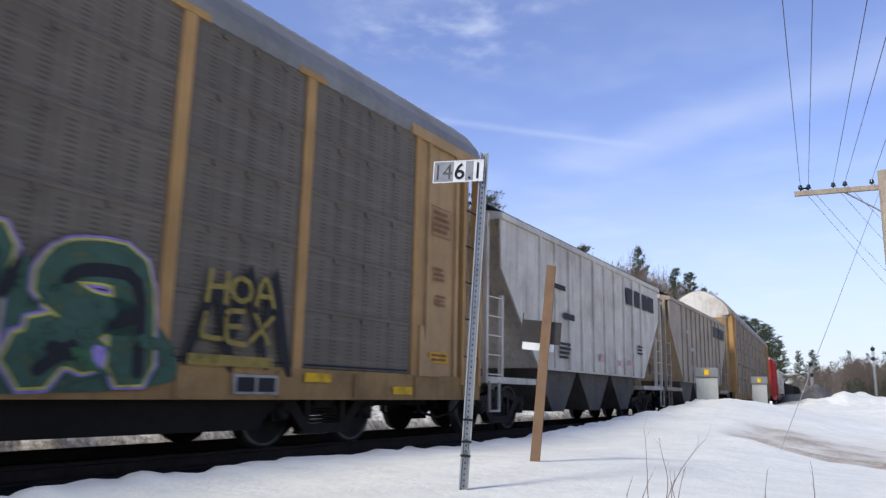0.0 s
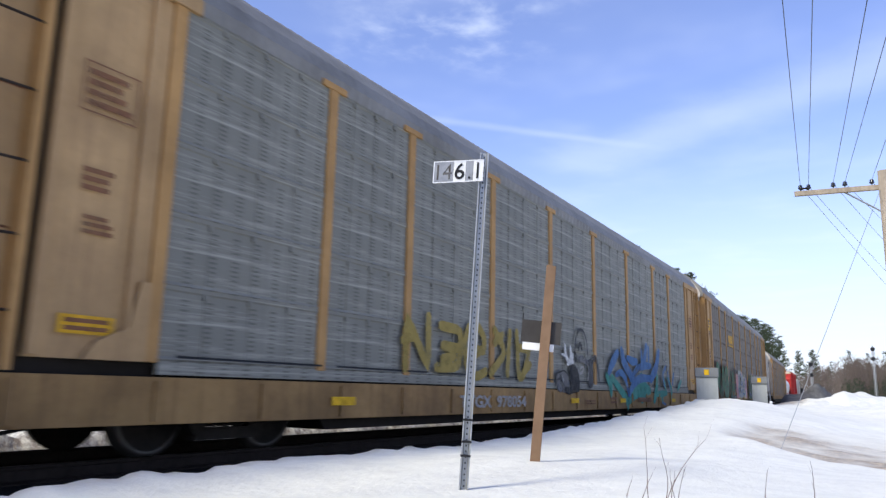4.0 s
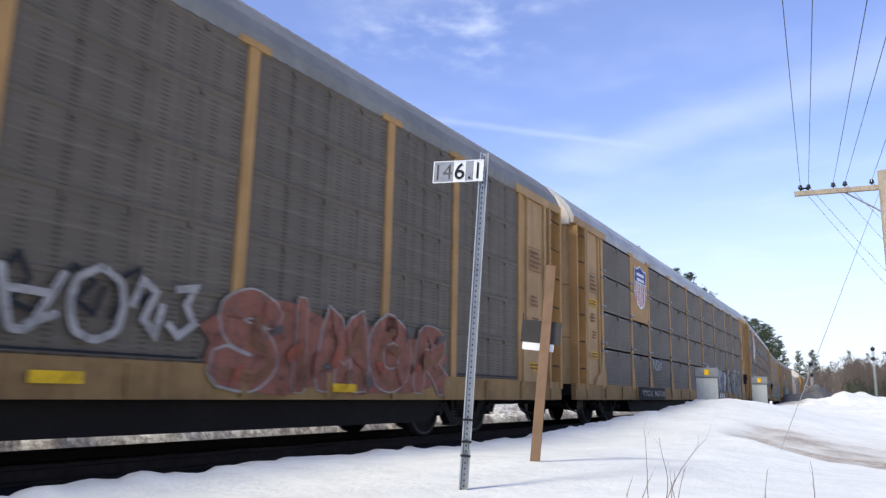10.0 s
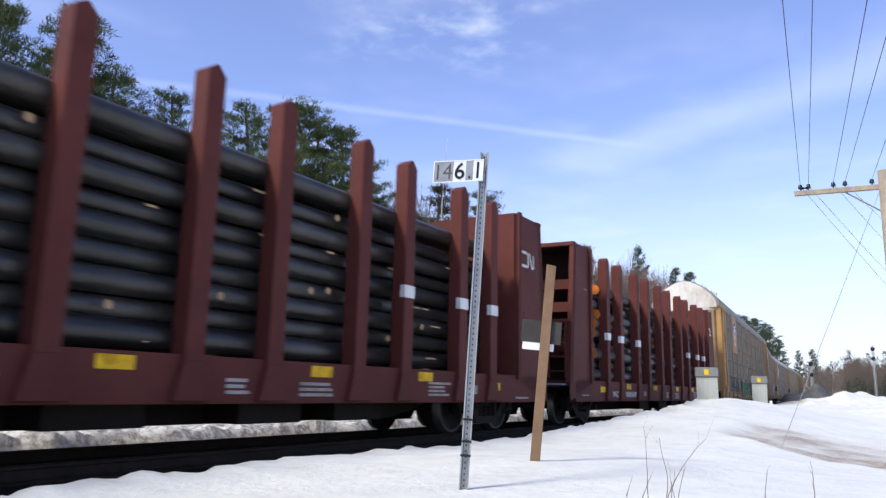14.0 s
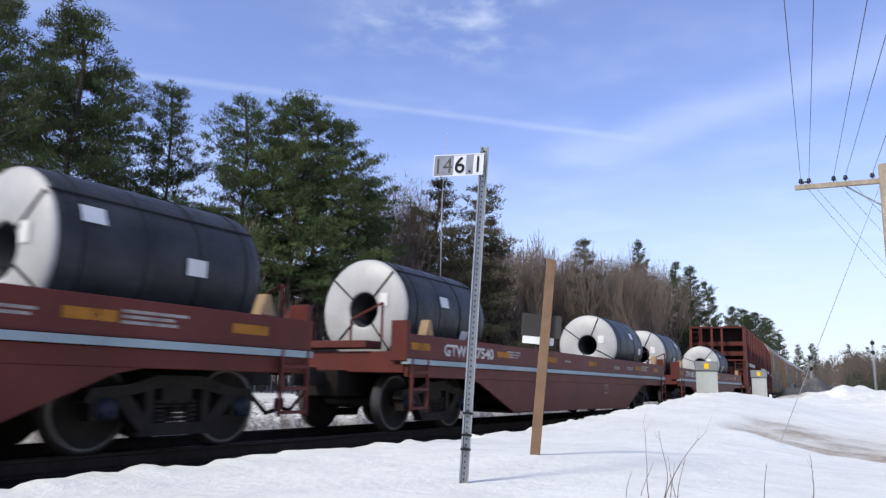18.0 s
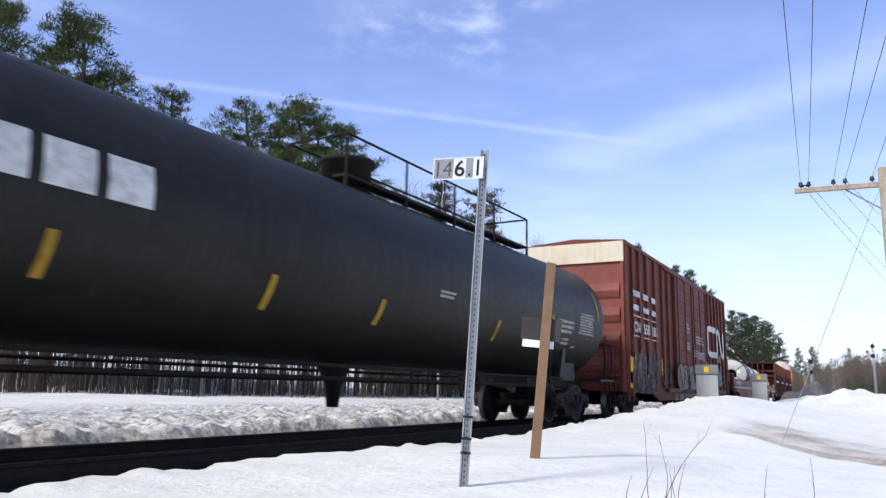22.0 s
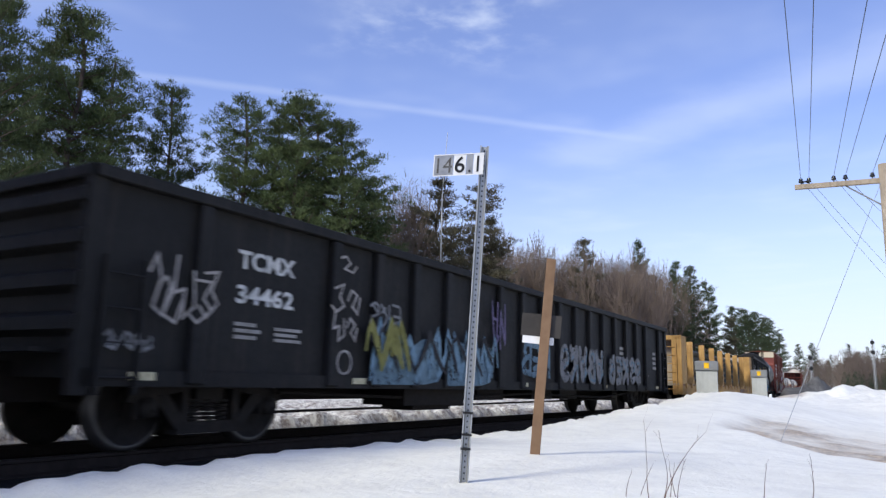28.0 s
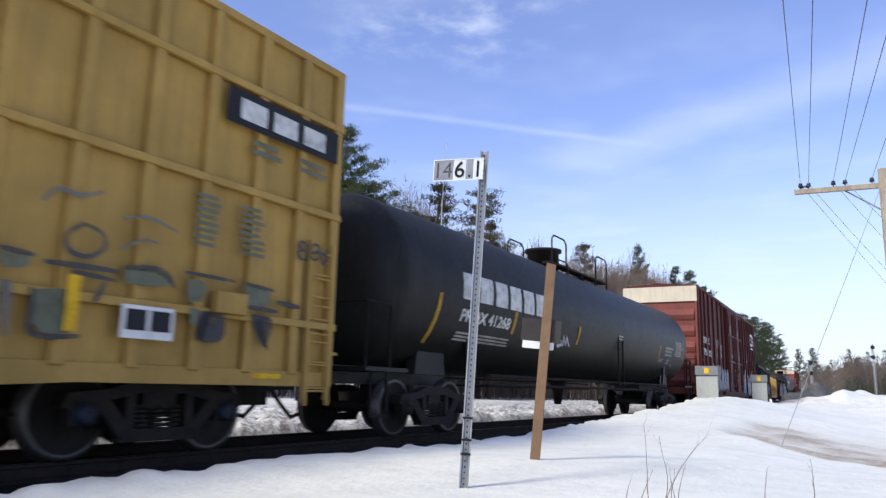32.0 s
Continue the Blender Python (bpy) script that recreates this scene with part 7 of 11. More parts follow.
        bm = bmesh.new()
        box(bm, min(s * h, s * (h + 0.35)), max(s * h, s * (h + 0.35)), -1.3, 1.3, 1.18, 1.22)
        for y in (-1.2, -0.4, 0.4, 1.2):
            rod(bm, (s * (h + 0.33), y, 1.2), (s * (h + 0.33), y, 2.05), 0.018, 6)
        rod(bm, (s * (h + 0.33), -1.2, 2.05), (s * (h + 0.33), -0.4, 2.05), 0.018, 6)
        lathe(bm, [(0, 0.24), (0.03, 0.24)], 16, "x", (s * (h + 0.2), 0.75, 2.1))
        part("end_platform", bm, mat, car)
        ladder(car, s * (h - 0.32), sill - 0.25, 2.3, mat, 5)
        end_ladder(car, s * (h + 0.07), -1.12, sill, 2.3, mat, 5)
    running_gear(car, gear, h + 0.12, blue)
    return add_car(car, centre, gear)


M["light_red"] = paint("lighter_red", (0.205, 0.062, 0.05), 0.65, vary=0.22, dirt=0.4, dirt_colour=(0.09, 0.04, 0.035), streak=0.35)
M["cream_band"] = paint("cream_paint", (0.60, 0.53, 0.40), 0.6, vary=0.12, dirt=0.35, dirt_colour=(0.3, 0.2, 0.12), streak=0.3)
box1 = box_car("box_car", "brick-red box car with white markings and faded graffiti", -232.2, 8.4, M["red"],
               [-8.3, -7.6, -6.85, -6.0, -5.0, -4.0, -3.2, 3.3, 4.1, 4.9, 5.7, 6.5, 7.3, 8.2], [(-2.35, 0.3), (0.42, 3.0)], belts=(), end_mat=M["light_red"])
emblem_stroke(box1, 3.66, 7.3, 2.40, 3.48, 0.25, M["letter"], -HALF - 0.045)
bars(box1, [(-7.7, -6.95, 3.45, 3.75, 1), (-6.6, -5.9, 3.45, 3.75, 1), (-5.6, -5.0, 3.45, 3.75, 1), (-7.7, -6.95, 3.05, 3.33, 1), (-6.6, -5.9, 3.05, 3.33, 1), (-5.6, -5.0, 3.05, 3.33, 1), (-7.75, -6.9, 2.93, 2.98, 1), (-6.65, -5.85, 2.93, 2.98, 1), (-5.65, -4.95, 2.93, 2.98, 1), (-7.75, -6.9, 2.34, 2.39, 1), (-6.65, -5.85, 2.34, 2.39, 1), (-5.65, -4.95, 2.34, 2.39, 1)], M["letter"], -HALF - 0.04, "stencil")
for text, xa, xb in (("CN", -7.65, -7.0), ("558", -6.62, -5.88), ("181", -5.6, -4.98)):
    words(box1, text, xa, xb, 2.48, 2.8, M["letter"], -HALF - 0.042)
bars(box1, [(-0.9, -0.45, 2.9, 3.3, 3), (-1.0, -0.45, 2.3, 2.6, 3), (0.7, 2.3, 2.6, 2.95, 3), (0.3, 1.0, 2.1, 2.4, 3), (1.1, 2.0, 2.05, 2.3, 3)], M["letter_dim"], -HALF - 0.13)
reflectors(box1, [(-1.5, 1.4), (1.15, 1.38)], M["reflect"], 0.5, 0.12, y=-HALF - 0.15)
reflectors(box1, [(-4.83, 1.3), (4.67, 1.35), (8.05, 1.3)], M["reflect"], 0.5, 0.1, y=-HALF - 0.13, tall=True)
reflectors(box1, [(-8.1, 1.32)], M["reflect"], 0.42, 0.3, y=-HALF - 0.07, tall=True)
graffiti(box1, "62418", -8.0, -5.3, 0.72, 1.95, M["dull_red"], M["slate"], M["steel_blue"], M["ink"], 0.26, -HALF - 0.06, 61, 0.1, 0.16)
swooshes(box1, -8.0, -5.2, 0.75, 2.0, M["slate"], 9, 60, -HALF - 0.085, 0.10)
shards(box1, -7.9, -5.3, 0.8, 1.8, [M["steel_blue"], M["ink"], M["olive"]], 12, 59, -HALF - 0.10, 0.2)
scrawl(box1, -4.6, -3.0, 0.9, 1.7, M["slate"], 58, 3, 0.05, -HALF - 0.05)
patch_of(box1, 4.6, 1.5, 1.7, 0.5, M["dull_red"], 661, -HALF - 0.042, 0.12)
graffiti(box1, "41936", 2.85, 6.5, 0.98, 2.15, M["steel_blue"], M["ink"], None, M["pale"], 0.25, -HALF - 0.05, 62, 0.1, 0.16)
shards(box1, 3.0, 6.4, 1.05, 1.9, [M["pale"], M["pink"], M["ink"], M["sky_blue"]], 14, 66, -HALF - 0.075, 0.2)
for k, (cx, cz, rx, rz, key) in enumerate(((-1.6, 1.25, 1.0, 0.5, "ink"), (0.2, 1.2, 0.9, 0.42, "ink"), (1.7, 1.2, 0.75, 0.36, "dull_red"), (-2.2, 1.3, 0.5, 0.46, "bone"), (-1.35, 1.45, 0.45, 0.3, "bone"), (-0.4, 1.42, 0.55, 0.32, "bone"), (0.9, 1.1, 0.5, 0.24, "slate"),
                                        (-1.6, 1.02, 0.5, 0.16, "bone"), (-0.2, 1.02, 0.55, 0.15, "bone"), (-0.95, 1.3, 0.16, 0.2, "ink"), (0.0, 1.42, 0.1, 0.2, "ink"))):
    patch_of(box1, cx, cz, rx, rz, M[key], 630 + k, -HALF - 0.138 - 0.0015 * k, 0.06, 30)
bm = bmesh.new()
plate(bm, [(-2.7, 0.50), (-1.9, 0.50), (0.35, 0.50), (0.55, 0.58), (0.8, 0.60), (0.95, 0.74), (-0.4, 0.73), (-2.5, 0.74)], -HALF - 0.012)
lettering("graffiti_field", box1, bm, [M["bone"]], "pale spray along the sill")
for k, x in enumerate((-2.0, -1.1, -0.35, 0.25)):
    bm = bmesh.new()
    plate(bm, [(x - 0.1, 0.50), (x + 0.16, 0.50), (x + 0.05, 0.72), (x - 0.02, 0.72)], -HALF - 0.016)
    lettering("graffiti_shard", box1, bm, [M["ink"]])
swooshes(box1, -2.4, 0.4, 0.95, 1.75, M["ink"], 6, 67, -HALF - 0.165, 0.05, 0.5)
tag(box1, "42775", 0.85, 2.2, 2.04, 2.34, M["pale_lilac"], 0.055, -HALF - 0.15, 64)
tag(box1, "4596", 5.4, 6.4, 2.1, 2.45, M["letter_dim"], 0.045, -HALF - 0.05, 65)
bm = bmesh.new()
for a, b, c, d in ((6.85, 7.35, 1.26, 1.28), (6.85, 7.35, 1.52, 1.54), (6.85, 6.87, 1.28, 1.52), (7.33, 7.35, 1.28, 1.52)):
    rect(bm, a, b, c, d, -HALF - 0.046)
lettering("placard", box1, bm, [M["letter_dim"]], "thin white outlined service box")
bm = bmesh.new()
rect(bm, -8.3, -7.9, 0.87, 1.0, -HALF - 0.05)
lettering("notice", box1, bm, [M["reflect"]], "yellow notice plate")

box2 = box_car("box_car", "wine-red box car with plug doors and painted carton shapes", -339.6, 9.72, M["wine"],
               [-9.6, -8.9, -8.05, -7.05, -5.9, -4.6, -3.4, 3.3, 4.2, 5.2, 6.2, 7.1, 8.0, 8.9, 9.6], [(-2.5, 0.0), (0.12, 2.7)], top=5.13, sill=0.76, gear=7.4, low=0.66, end_ribs=(1.3, 1.95, 2.6, 3.25, 3.9), end_mat=M["light_red"], framed=True)
words(box2, "DW", -8.95, -8.15, 2.82, 3.10, M["letter"], -HALF - 0.042)
words(box2, "C", -7.8, -7.46, 2.82, 3.10, M["letter"], -HALF - 0.042)
words(box2, "793", -8.95, -8.15, 2.34, 2.62, M["letter"], -HALF - 0.042)
words(box2, "392", -7.82, -7.1, 2.32, 2.60, M["letter"], -HALF - 0.042)
bars(box2, [(-8.95, -8.1, 1.55, 1.8, 3), (-8.9, -8.1, 0.82, 0.95, 2), ], M["letter_dim"], -HALF - 0.125)
for d in (0.0, -2.55):
    bars(box2, [(0.78 + d, 1.58 + d, 3.72, 4.1, 5), (0.14 + d, 0.5 + d, 2.56, 2.82, 4), (0.14 + d, 0.78 + d, 2.50, 2.55, 1), (1.36 + d, 1.9 + d, 2.56, 2.74, 3), (0.98 + d, 1.18 + d, 2.16, 2.27, 2), (1.24 + d, 1.44 + d, 2.12, 2.27, 2), (1.1 + d, 1.3 + d, 1.46, 1.5, 1), (2.02 + d, 2.16 + d, 1.55, 1.68, 2)], M["letter_dim"], -HALF - 0.075)
    bars(box2, [(0.76 + d, 1.66 + d, 2.345, 2.385, 1)], M["letter_dim"], -HALF - 0.128)
    for a, b, c, e, key in ((0.97, 1.17, 1.86, 2.1, "letter_dim"), (1.03, 1.14, 1.99, 2.06, "faded_red"), (1.08, 1.22, 1.6, 1.66, "letter_dim")):
        bm = bmesh.new()
        rect(bm, a + d, b + d, c, e, -HALF - (0.074 if key == "letter_dim" else 0.08))
        lettering("notice", box2, bm, [M[key]], "small worn paper notice")
bm = bmesh.new()
blob(bm, 0.78, 1.74, 0.085, 0.085, -HALF - 0.075, 0, random.Random(5), 24, 0.0)
blob(bm, 0.78, 1.74, 0.03, 0.05, -HALF - 0.08, 1, random.Random(5), 16, 0.0)
lettering("placard", box2, bm, [M["letter_dim"], M["wine"]], "round white gauge mark")
field(box2, M["bottle_green"], -HALF - 0.1, [(-0.9, 1.5), (-0.2, 1.5), (-0.2, 1.85), (-0.9, 1.85)])
bars(box2, [(7.2, 7.5, 1.2, 2.2, 7), (7.9, 8.2, 1.0, 1.9, 6), (7.7, 8.3, 0.85, 1.1, 2)], M["letter_dim"], -HALF - 0.045)
emblem_stroke(box2, 7.35, 8.75, 3.72, 4.3, 0.14, M["letter"], -HALF - 0.045)
bars(box2, [(7.35, 8.75, 3.42, 3.56, 1)], M["letter"], -HALF - 0.045)
reflectors(box2, [(-8.9, 1.15)], M["reflect"], 0.8, 0.1, y=-HALF - 0.045)
reflectors(box2, [(3.25, 1.35), (6.35, 1.35), (0.3, 1.3), (-9.68, 1.2)], M["reflect"], 0.5, 0.1, y=-HALF - 0.14, tall=True)


def carton(car, x0, x1, z0, z1, mat, seed):
    """A sprayed open milk-carton shape."""
    bm = bmesh.new()
    w, h, y = x1 - x0, z1 - z0, -HALF - 0.045
    m = x0 + w * 0.45
    plate(bm, [(x0, z0 + h * 0.12), (m, z0), (m, z0 + h * 0.6), (x0 + w * 0.02, z0 + h * 0.72)], y, 0)
    plate(bm, [(m, z0), (x1, z0 + h * 0.14), (x1, z0 + h * 0.72), (m, z0 + h * 0.6)], y, 0)
    plate(bm, [(x0 + w * 0.02, z0 + h * 0.73), (m, z0 + h * 0.61), (x0 + w * 0.12, z0 + h)], y, 0)
    plate(bm, [(m, z0 + h * 0.61), (x1, z0 + h * 0.73), (x1 - w * 0.12, z0 + h * 0.98)], y, 0)
    for pts in ([(x0, z0 + h * 0.12), (m, z0), (x1, z0 + h * 0.14), (x1, z0 + h * 0.72), (m, z0 + h * 0.6), (x0, z0 + h * 0.72), (x0, z0 + h * 0.12)], [(m, z0), (m, z0 + h * 0.6)]):
        ribbon(bm, pts, 0.045, y - 0.006, 1)
    ribbon(bm, [(x0 + w * 0.1, z0 + h * 0.2), (x0 + w * 0.35, z0 + h * 0.4)], 0.05, y - 0.01, 1)
    lettering("graffiti", car, bm, [mat, M["ink"]], "sprayed carton shape")


carton(box2, -6.9, -5.5, 0.70, 2.1, M["cream"], 1)
carton(box2, 2.85, 4.35, 0.72, 2.2, M["sky_blue"], 2)
field(box2, M["pale"], -HALF - 0.058, [(3.62, 1.2), (4.28, 1.3), (4.3, 1.78), (3.62, 1.62)])
sweep(box2, M["pale"], -HALF - 0.06, 0.16, [(3.7, 1.75), (4.05, 1.95), (4.2, 2.1)])
carton(box2, 5.0, 6.6, 0.72, 2.0, M["pale"], 3)
graffiti(box2, "KASR", -5.45, -2.45, 0.92, 2.08, M["dull_silver"], M["ink"], M["dull_silver"], None, 0.30, -HALF - 0.06, 65, 0.12, 0.15)
scrawl(box2, -8.95, -8.0, 1.25, 1.5, M["silver"], 66, 4, 0.05, -HALF - 0.045)
tag(box2, "VOP", -5.75, -4.95, 2.78, 3.18, M["letter_dim"], 0.05, -HALF - 0.045, 67)
tag(box2, "679", -4.7, -4.1, 2.72, 3.05, M["letter_dim"], 0.04, -HALF - 0.045, 68)
tag(box2, "31", -4.6, -4.2, 2.4, 2.68, M["letter_dim"], 0.045, -HALF - 0.045, 69)
tag(box2, "516", -7.75, -6.95, 1.2, 1.6, M["ink"], 0.06, -HALF - 0.045, 70)
bm = bmesh.new()
for a, b, c, d in ((-5.66, -5.36, 2.36, 2.385), (-5.66, -5.36, 2.615, 2.64), (-5.66, -5.635, 2.385, 2.615), (-5.385, -5.36, 2.385, 2.615), (-5.57, -5.45, 2.45, 2.55)):
    rect(bm, a, b, c, d, -HALF - 0.043)
lettering("placard", box2, bm, [M["letter_dim"]], "thin white outlined service box")
bm = bmesh.new()
ribbon(bm, [(4.95, 2.2), (5.35, 3.2)], 0.08, -HALF - 0.045)
ribbon(bm, [(4.9, 2.6), (5.35, 2.75)], 0.07, -HALF - 0.05)
lettering("graffiti", box2, bm, [M["silver"]])

box3 = box_car("box_car", "mustard-yellow high box car with ribbed sides and dark graffiti", -381.2, 8.95, M["yellow_box"],
               [-8.85] + [round(-8.2 + 0.745 * k, 2) for k in range(23)] + [8.85], [], top=5.08, sill=0.78, gear=6.7, low=0.72, belts=(1.52, 2.98, 4.22), end_white=False, blue=True)
bm = bmesh.new()
plate(bm, ((6.85, 3.70), (8.8, 3.70), (8.8, 4.12), (6.85, 4.12)), -HALF - 0.062)
lettering("emblem", box3, bm, [M["ink"]], "black brand panel")
block_letters(box3, 3, 7.05, 8.65, 3.78, 4.03, M["letter"], -HALF - 0.068)
bars(box3, [(7.3, 7.8, 3.4, 3.62, 2), (8.1, 8.7, 3.4, 3.62, 2), (6.55, 6.9, 2.2, 2.8, 8), (7.2, 7.6, 2.2, 2.8, 8)], M["olive"], -HALF - 0.042)
# blocky dark-edged shapes along the lower panels
field(box3, M["olive"], -HALF - 0.0600, [(4.88, 1.53), (5.29, 1.59), (5.36, 1.19), (4.95, 1.15)])
field(box3, M["olive"], -HALF - 0.0616, [(4.59, 1.81), (4.84, 1.84), (4.86, 1.71), (4.61, 1.67)])
field(box3, M["olive"], -HALF - 0.0632, [(5.77, 1.83), (6.25, 1.86), (6.31, 1.72), (5.75, 1.68)])
field(box3, M["olive"], -HALF - 0.0648, [(6.49, 1.84), (6.75, 1.85), (6.72, 1.61), (6.51, 1.59)])
field(box3, M["olive"], -HALF - 0.0664, [(7.29, 1.88), (7.73, 1.85), (7.67, 1.63), (7.3, 1.64)])
field(box3, M["haze_dark"], -HALF - 0.0680, [(6.7, 1.52), (7.05, 1.55), (7.05, 1.21), (6.64, 1.18)])
field(box3, M["olive"], -HALF - 0.0696, [(6.55, 1.54), (6.7, 1.54), (6.65, 1.36), (6.57, 1.35)])
field(box3, M["haze_dark"], -HALF - 0.0712, [(7.41, 1.56), (7.81, 1.55), (7.66, 1.14), (7.51, 1.34)])
field(box3, M["haze_grey"], -HALF - 0.0728, [(4.62, 1.58), (4.72, 1.58), (4.74, 1.11), (4.68, 1.11)])
sweep(box3, M["haze_dark"], -HALF - 0.0744, 0.05, [(4.88, 1.53), (4.91, 1.35), (4.87, 1.17), (5.03, 1.13), (5.34, 1.16)])
sweep(box3, M["haze_dark"], -HALF - 0.0760, 0.045, [(4.59, 1.84), (4.86, 1.82)])
sweep(box3, M["haze_dark"], -HALF - 0.0776, 0.05, [(4.98, 1.78), (5.27, 1.79), (5.65, 1.79)])
sweep(box3, M["haze_dark"], -HALF - 0.0792, 0.04, [(5.24, 1.73), (5.66, 1.7)])
sweep(box3, M["haze_dark"], -HALF - 0.0808, 0.05, [(5.75, 1.84), (6.07, 1.89), (6.25, 1.85), (6.32, 1.73)])
sweep(box3, M["haze_dark"], -HALF - 0.0824, 0.04, [(6.46, 1.9), (7.12, 1.89)])
sweep(box3, M["haze_dark"], -HALF - 0.0840, 0.04, [(7.29, 1.89), (7.73, 1.86)])
sweep(box3, M["haze_dark"], -HALF - 0.0856, 0.05, [(7.31, 1.63), (7.81, 1.62)])
sweep(box3, M["haze_dark"], -HALF - 0.0872, 0.06, [(7.8, 1.73), (8.18, 1.71)])
sweep(box3, M["haze_dark"], -HALF - 0.0888, 0.05, [(5.55, 1.66), (5.47, 1.49)])
sweep(box3, M["soot"], -HALF - 0.0904, 0.04, [(7.54, 1.48), (7.68, 1.18)])
sweep(box3, M["soot"], -HALF - 0.0920, 0.06, [(6.78, 1.49), (6.7, 1.24)])
sweep(box3, M["haze_dark"], -HALF - 0.0936, 0.045, [(5.28, 2.17), (5.11, 2.06), (5.14, 1.9), (5.35, 1.86), (5.52, 1.98), (5.48, 2.13), (5.28, 2.17)])
sweep(box3, M["haze_grey"], -HALF - 0.0952, 0.04, [(4.88, 2.31), (5, 2.47), (5.19, 2.4), (5.41, 2.5)])
sweep(box3, M["haze_grey"], -HALF - 0.0968, 0.03, [(5.67, 2.3), (5.92, 2.39), (6.3, 2.29)])
sweep(box3, M["haze_grey"], -HALF - 0.0984, 0.025, [(5.67, 2), (5.9, 2.16), (6.08, 2.13)])
tag(box3, "852", 8.1, 8.7, 2.3, 2.55, M["haze_dark"], 0.035, -HALF - 0.08, 71)
bm = bmesh.new()
box(bm, 6.85, 7.3, -HALF - 0.14, -HALF - 0.03, 1.52, 1.76)
part("latch_box", bm, M["yellow_box"], box3, "", 0.012)
bm = bmesh.new()
rect(bm, 7.55, 8.0, 0.84, 0.9, -HALF - 0.02)
lettering("notice", box3, bm, [M["reflect"]], "yellow notice plate")
bm = bmesh.new()
rect(bm, 5.75, 6.35, 1.18, 1.5, -HALF - 0.09)
for k in range(2):
    rect(bm, 5.8 + 0.28 * k, 6.03 + 0.28 * k, 1.26, 1.46, -HALF - 0.095, 1)
lettering("placard", box3, bm, [M["white"], M["ink"]], "white-edged black service placard")
reflectors(box3, [(5.25, 1.2)], M["reflect"], 0.5, 0.12, y=-HALF - 0.09, tall=True)
ladder(box3, 8.6, 0.6, 2.6, M["yellow_box"], 7)


# -- tank cars --
M["reflect_dull"] = flat_paint("dull_strip", (0.42, 0.25, 0.03))


def tank_car(label, centre, half_len, r, zc, mat, gear, rail_span, dome, name_blocks, seed, long_rail=True, marks="", strips=((-5.0, -0.1, 0.2), (4.5, -0.1, 0.2))):
    car = thing("tank_car", label, "rail car", "tank cars of the train")
    h = half_len
    bm = bmesh.new()
    dome_d = 0.62
    prof = [(-h + dome_d * (1 - math.cos(a)), r * math.sin(a)) for a in np.linspace(0.06, math.pi / 2, 8)]
    lathe(bm, prof + [(-a, b) for a, b in prof[::-1]], 48, "x", (0, 0, zc))
    part("tank", bm, mat, car, "round steel tank with domed ends")
    bm = bmesh.new()
    for s in (-1, 1):
        box(bm, min(s * (gear - 1.3), s * (h + 0.45)), max(s * (gear - 1.3), s * (h + 0.45)), -0.45, 0.45, 0.82, 1.1)
        box(bm, min(s * (h - 0.7), s * (h + 0.4)), max(s * (h - 0.7), s * (h + 0.4)), -1.4, 1.4, 1.0, 1.06)
        for y in (-1, 1):
            prism(bm, [(s * (gear - 0.5), 1.0), (s * (gear + 0.5), 1.0), (s * (gear + 0.35), zc - 0.5), (s * (gear - 0.35), zc - 0.5)], "y", min(y * 0.75, y * 0.95), max(y * 0.75, y * 0.95))
            prism(bm, [(s * (gear - 1.2), 1.0), (s * (gear - 0.95), 1.0), (s * (gear - 0.75), zc - 0.6), (s * (gear - 0.9), zc - 0.6)], "y", min(y * 1.15, y * 1.22), max(y * 1.15, y * 1.22))
    part("saddle", bm, mat, car)
    bm = bmesh.new()
    for y in (-1.36, 1.36):
        for z in (1.03, 0.86):
            rod(bm, (-gear + 1.4, y, z), (gear - 1.4, y, z), 0.028, 6)
    part("side_rail", bm, M["black"], car, "thin side rails under the tank")
    bm = bmesh.new()
    for s in (-1, 1):
        for y in (-1.36, 1.36):
            for x in (h + 0.35, h - 0.25):
                rod(bm, (s * x, y, 1.03), (s * x, y, 2.0), 0.02, 6)
            rod(bm, (s * (h + 0.35), y, 2.0), (s * (h - 0.25), y, 2.0), 0.02, 6)
        rod(bm, (s * (h + 0.35), -1.36, 2.0), (s * (h + 0.35), 1.36, 2.0), 0.02, 6)
        for x in (h + 0.3, h - 0.1):
            box(bm, min(s * x, s * (x + 0.03)), max(s * x, s * (x + 0.03)), -1.45, -1.41, 0.35, 1.0)
        box(bm, min(s * (h - 0.1), s * (h + 0.33)), max(s * (h - 0.1), s * (h + 0.33)), -1.46, -1.4, 0.35, 0.39)
    part("handrail", bm, M["black"], car)
    bm = bmesh.new()
    lathe(bm, [(zc + r - 0.15, 0.42), (zc + r + 0.44, 0.42), (zc + r + 0.46, 0.5), (zc + r + 0.53, 0.5), (zc + r + 0.58, 0.2)], 20, "z", (dome, 0, 0))
    lathe(bm, [(zc + r - 0.1, 0.12), (zc + r + 0.2, 0.12), (zc + r + 0.22, 0.15), (zc + r + 0.26, 0.15)], 12, "z", (dome + 3.2, 0.1, 0))
    part("manway", bm, M["black"], car, "round manway housing on the tank top")
    bm = bmesh.new()
    a, b = rail_span
    box(bm, a, b, -0.62, -0.35, zc + r + 0.02, zc + r + 0.07)
    box(bm, a, b, 0.35, 0.62, zc + r + 0.02, zc + r + 0.07)
    for x in np.arange(a, b + 0.01, (b - a) / 4):
        for y in (-0.62, 0.62):
            box(bm, x - 0.03, x + 0.03, y - 0.02, y + 0.02, zc + r * 0.85, zc + r + 0.05)
    part("walkway", bm, M["black"], car)
    bm = bmesh.new()
    top = zc + r
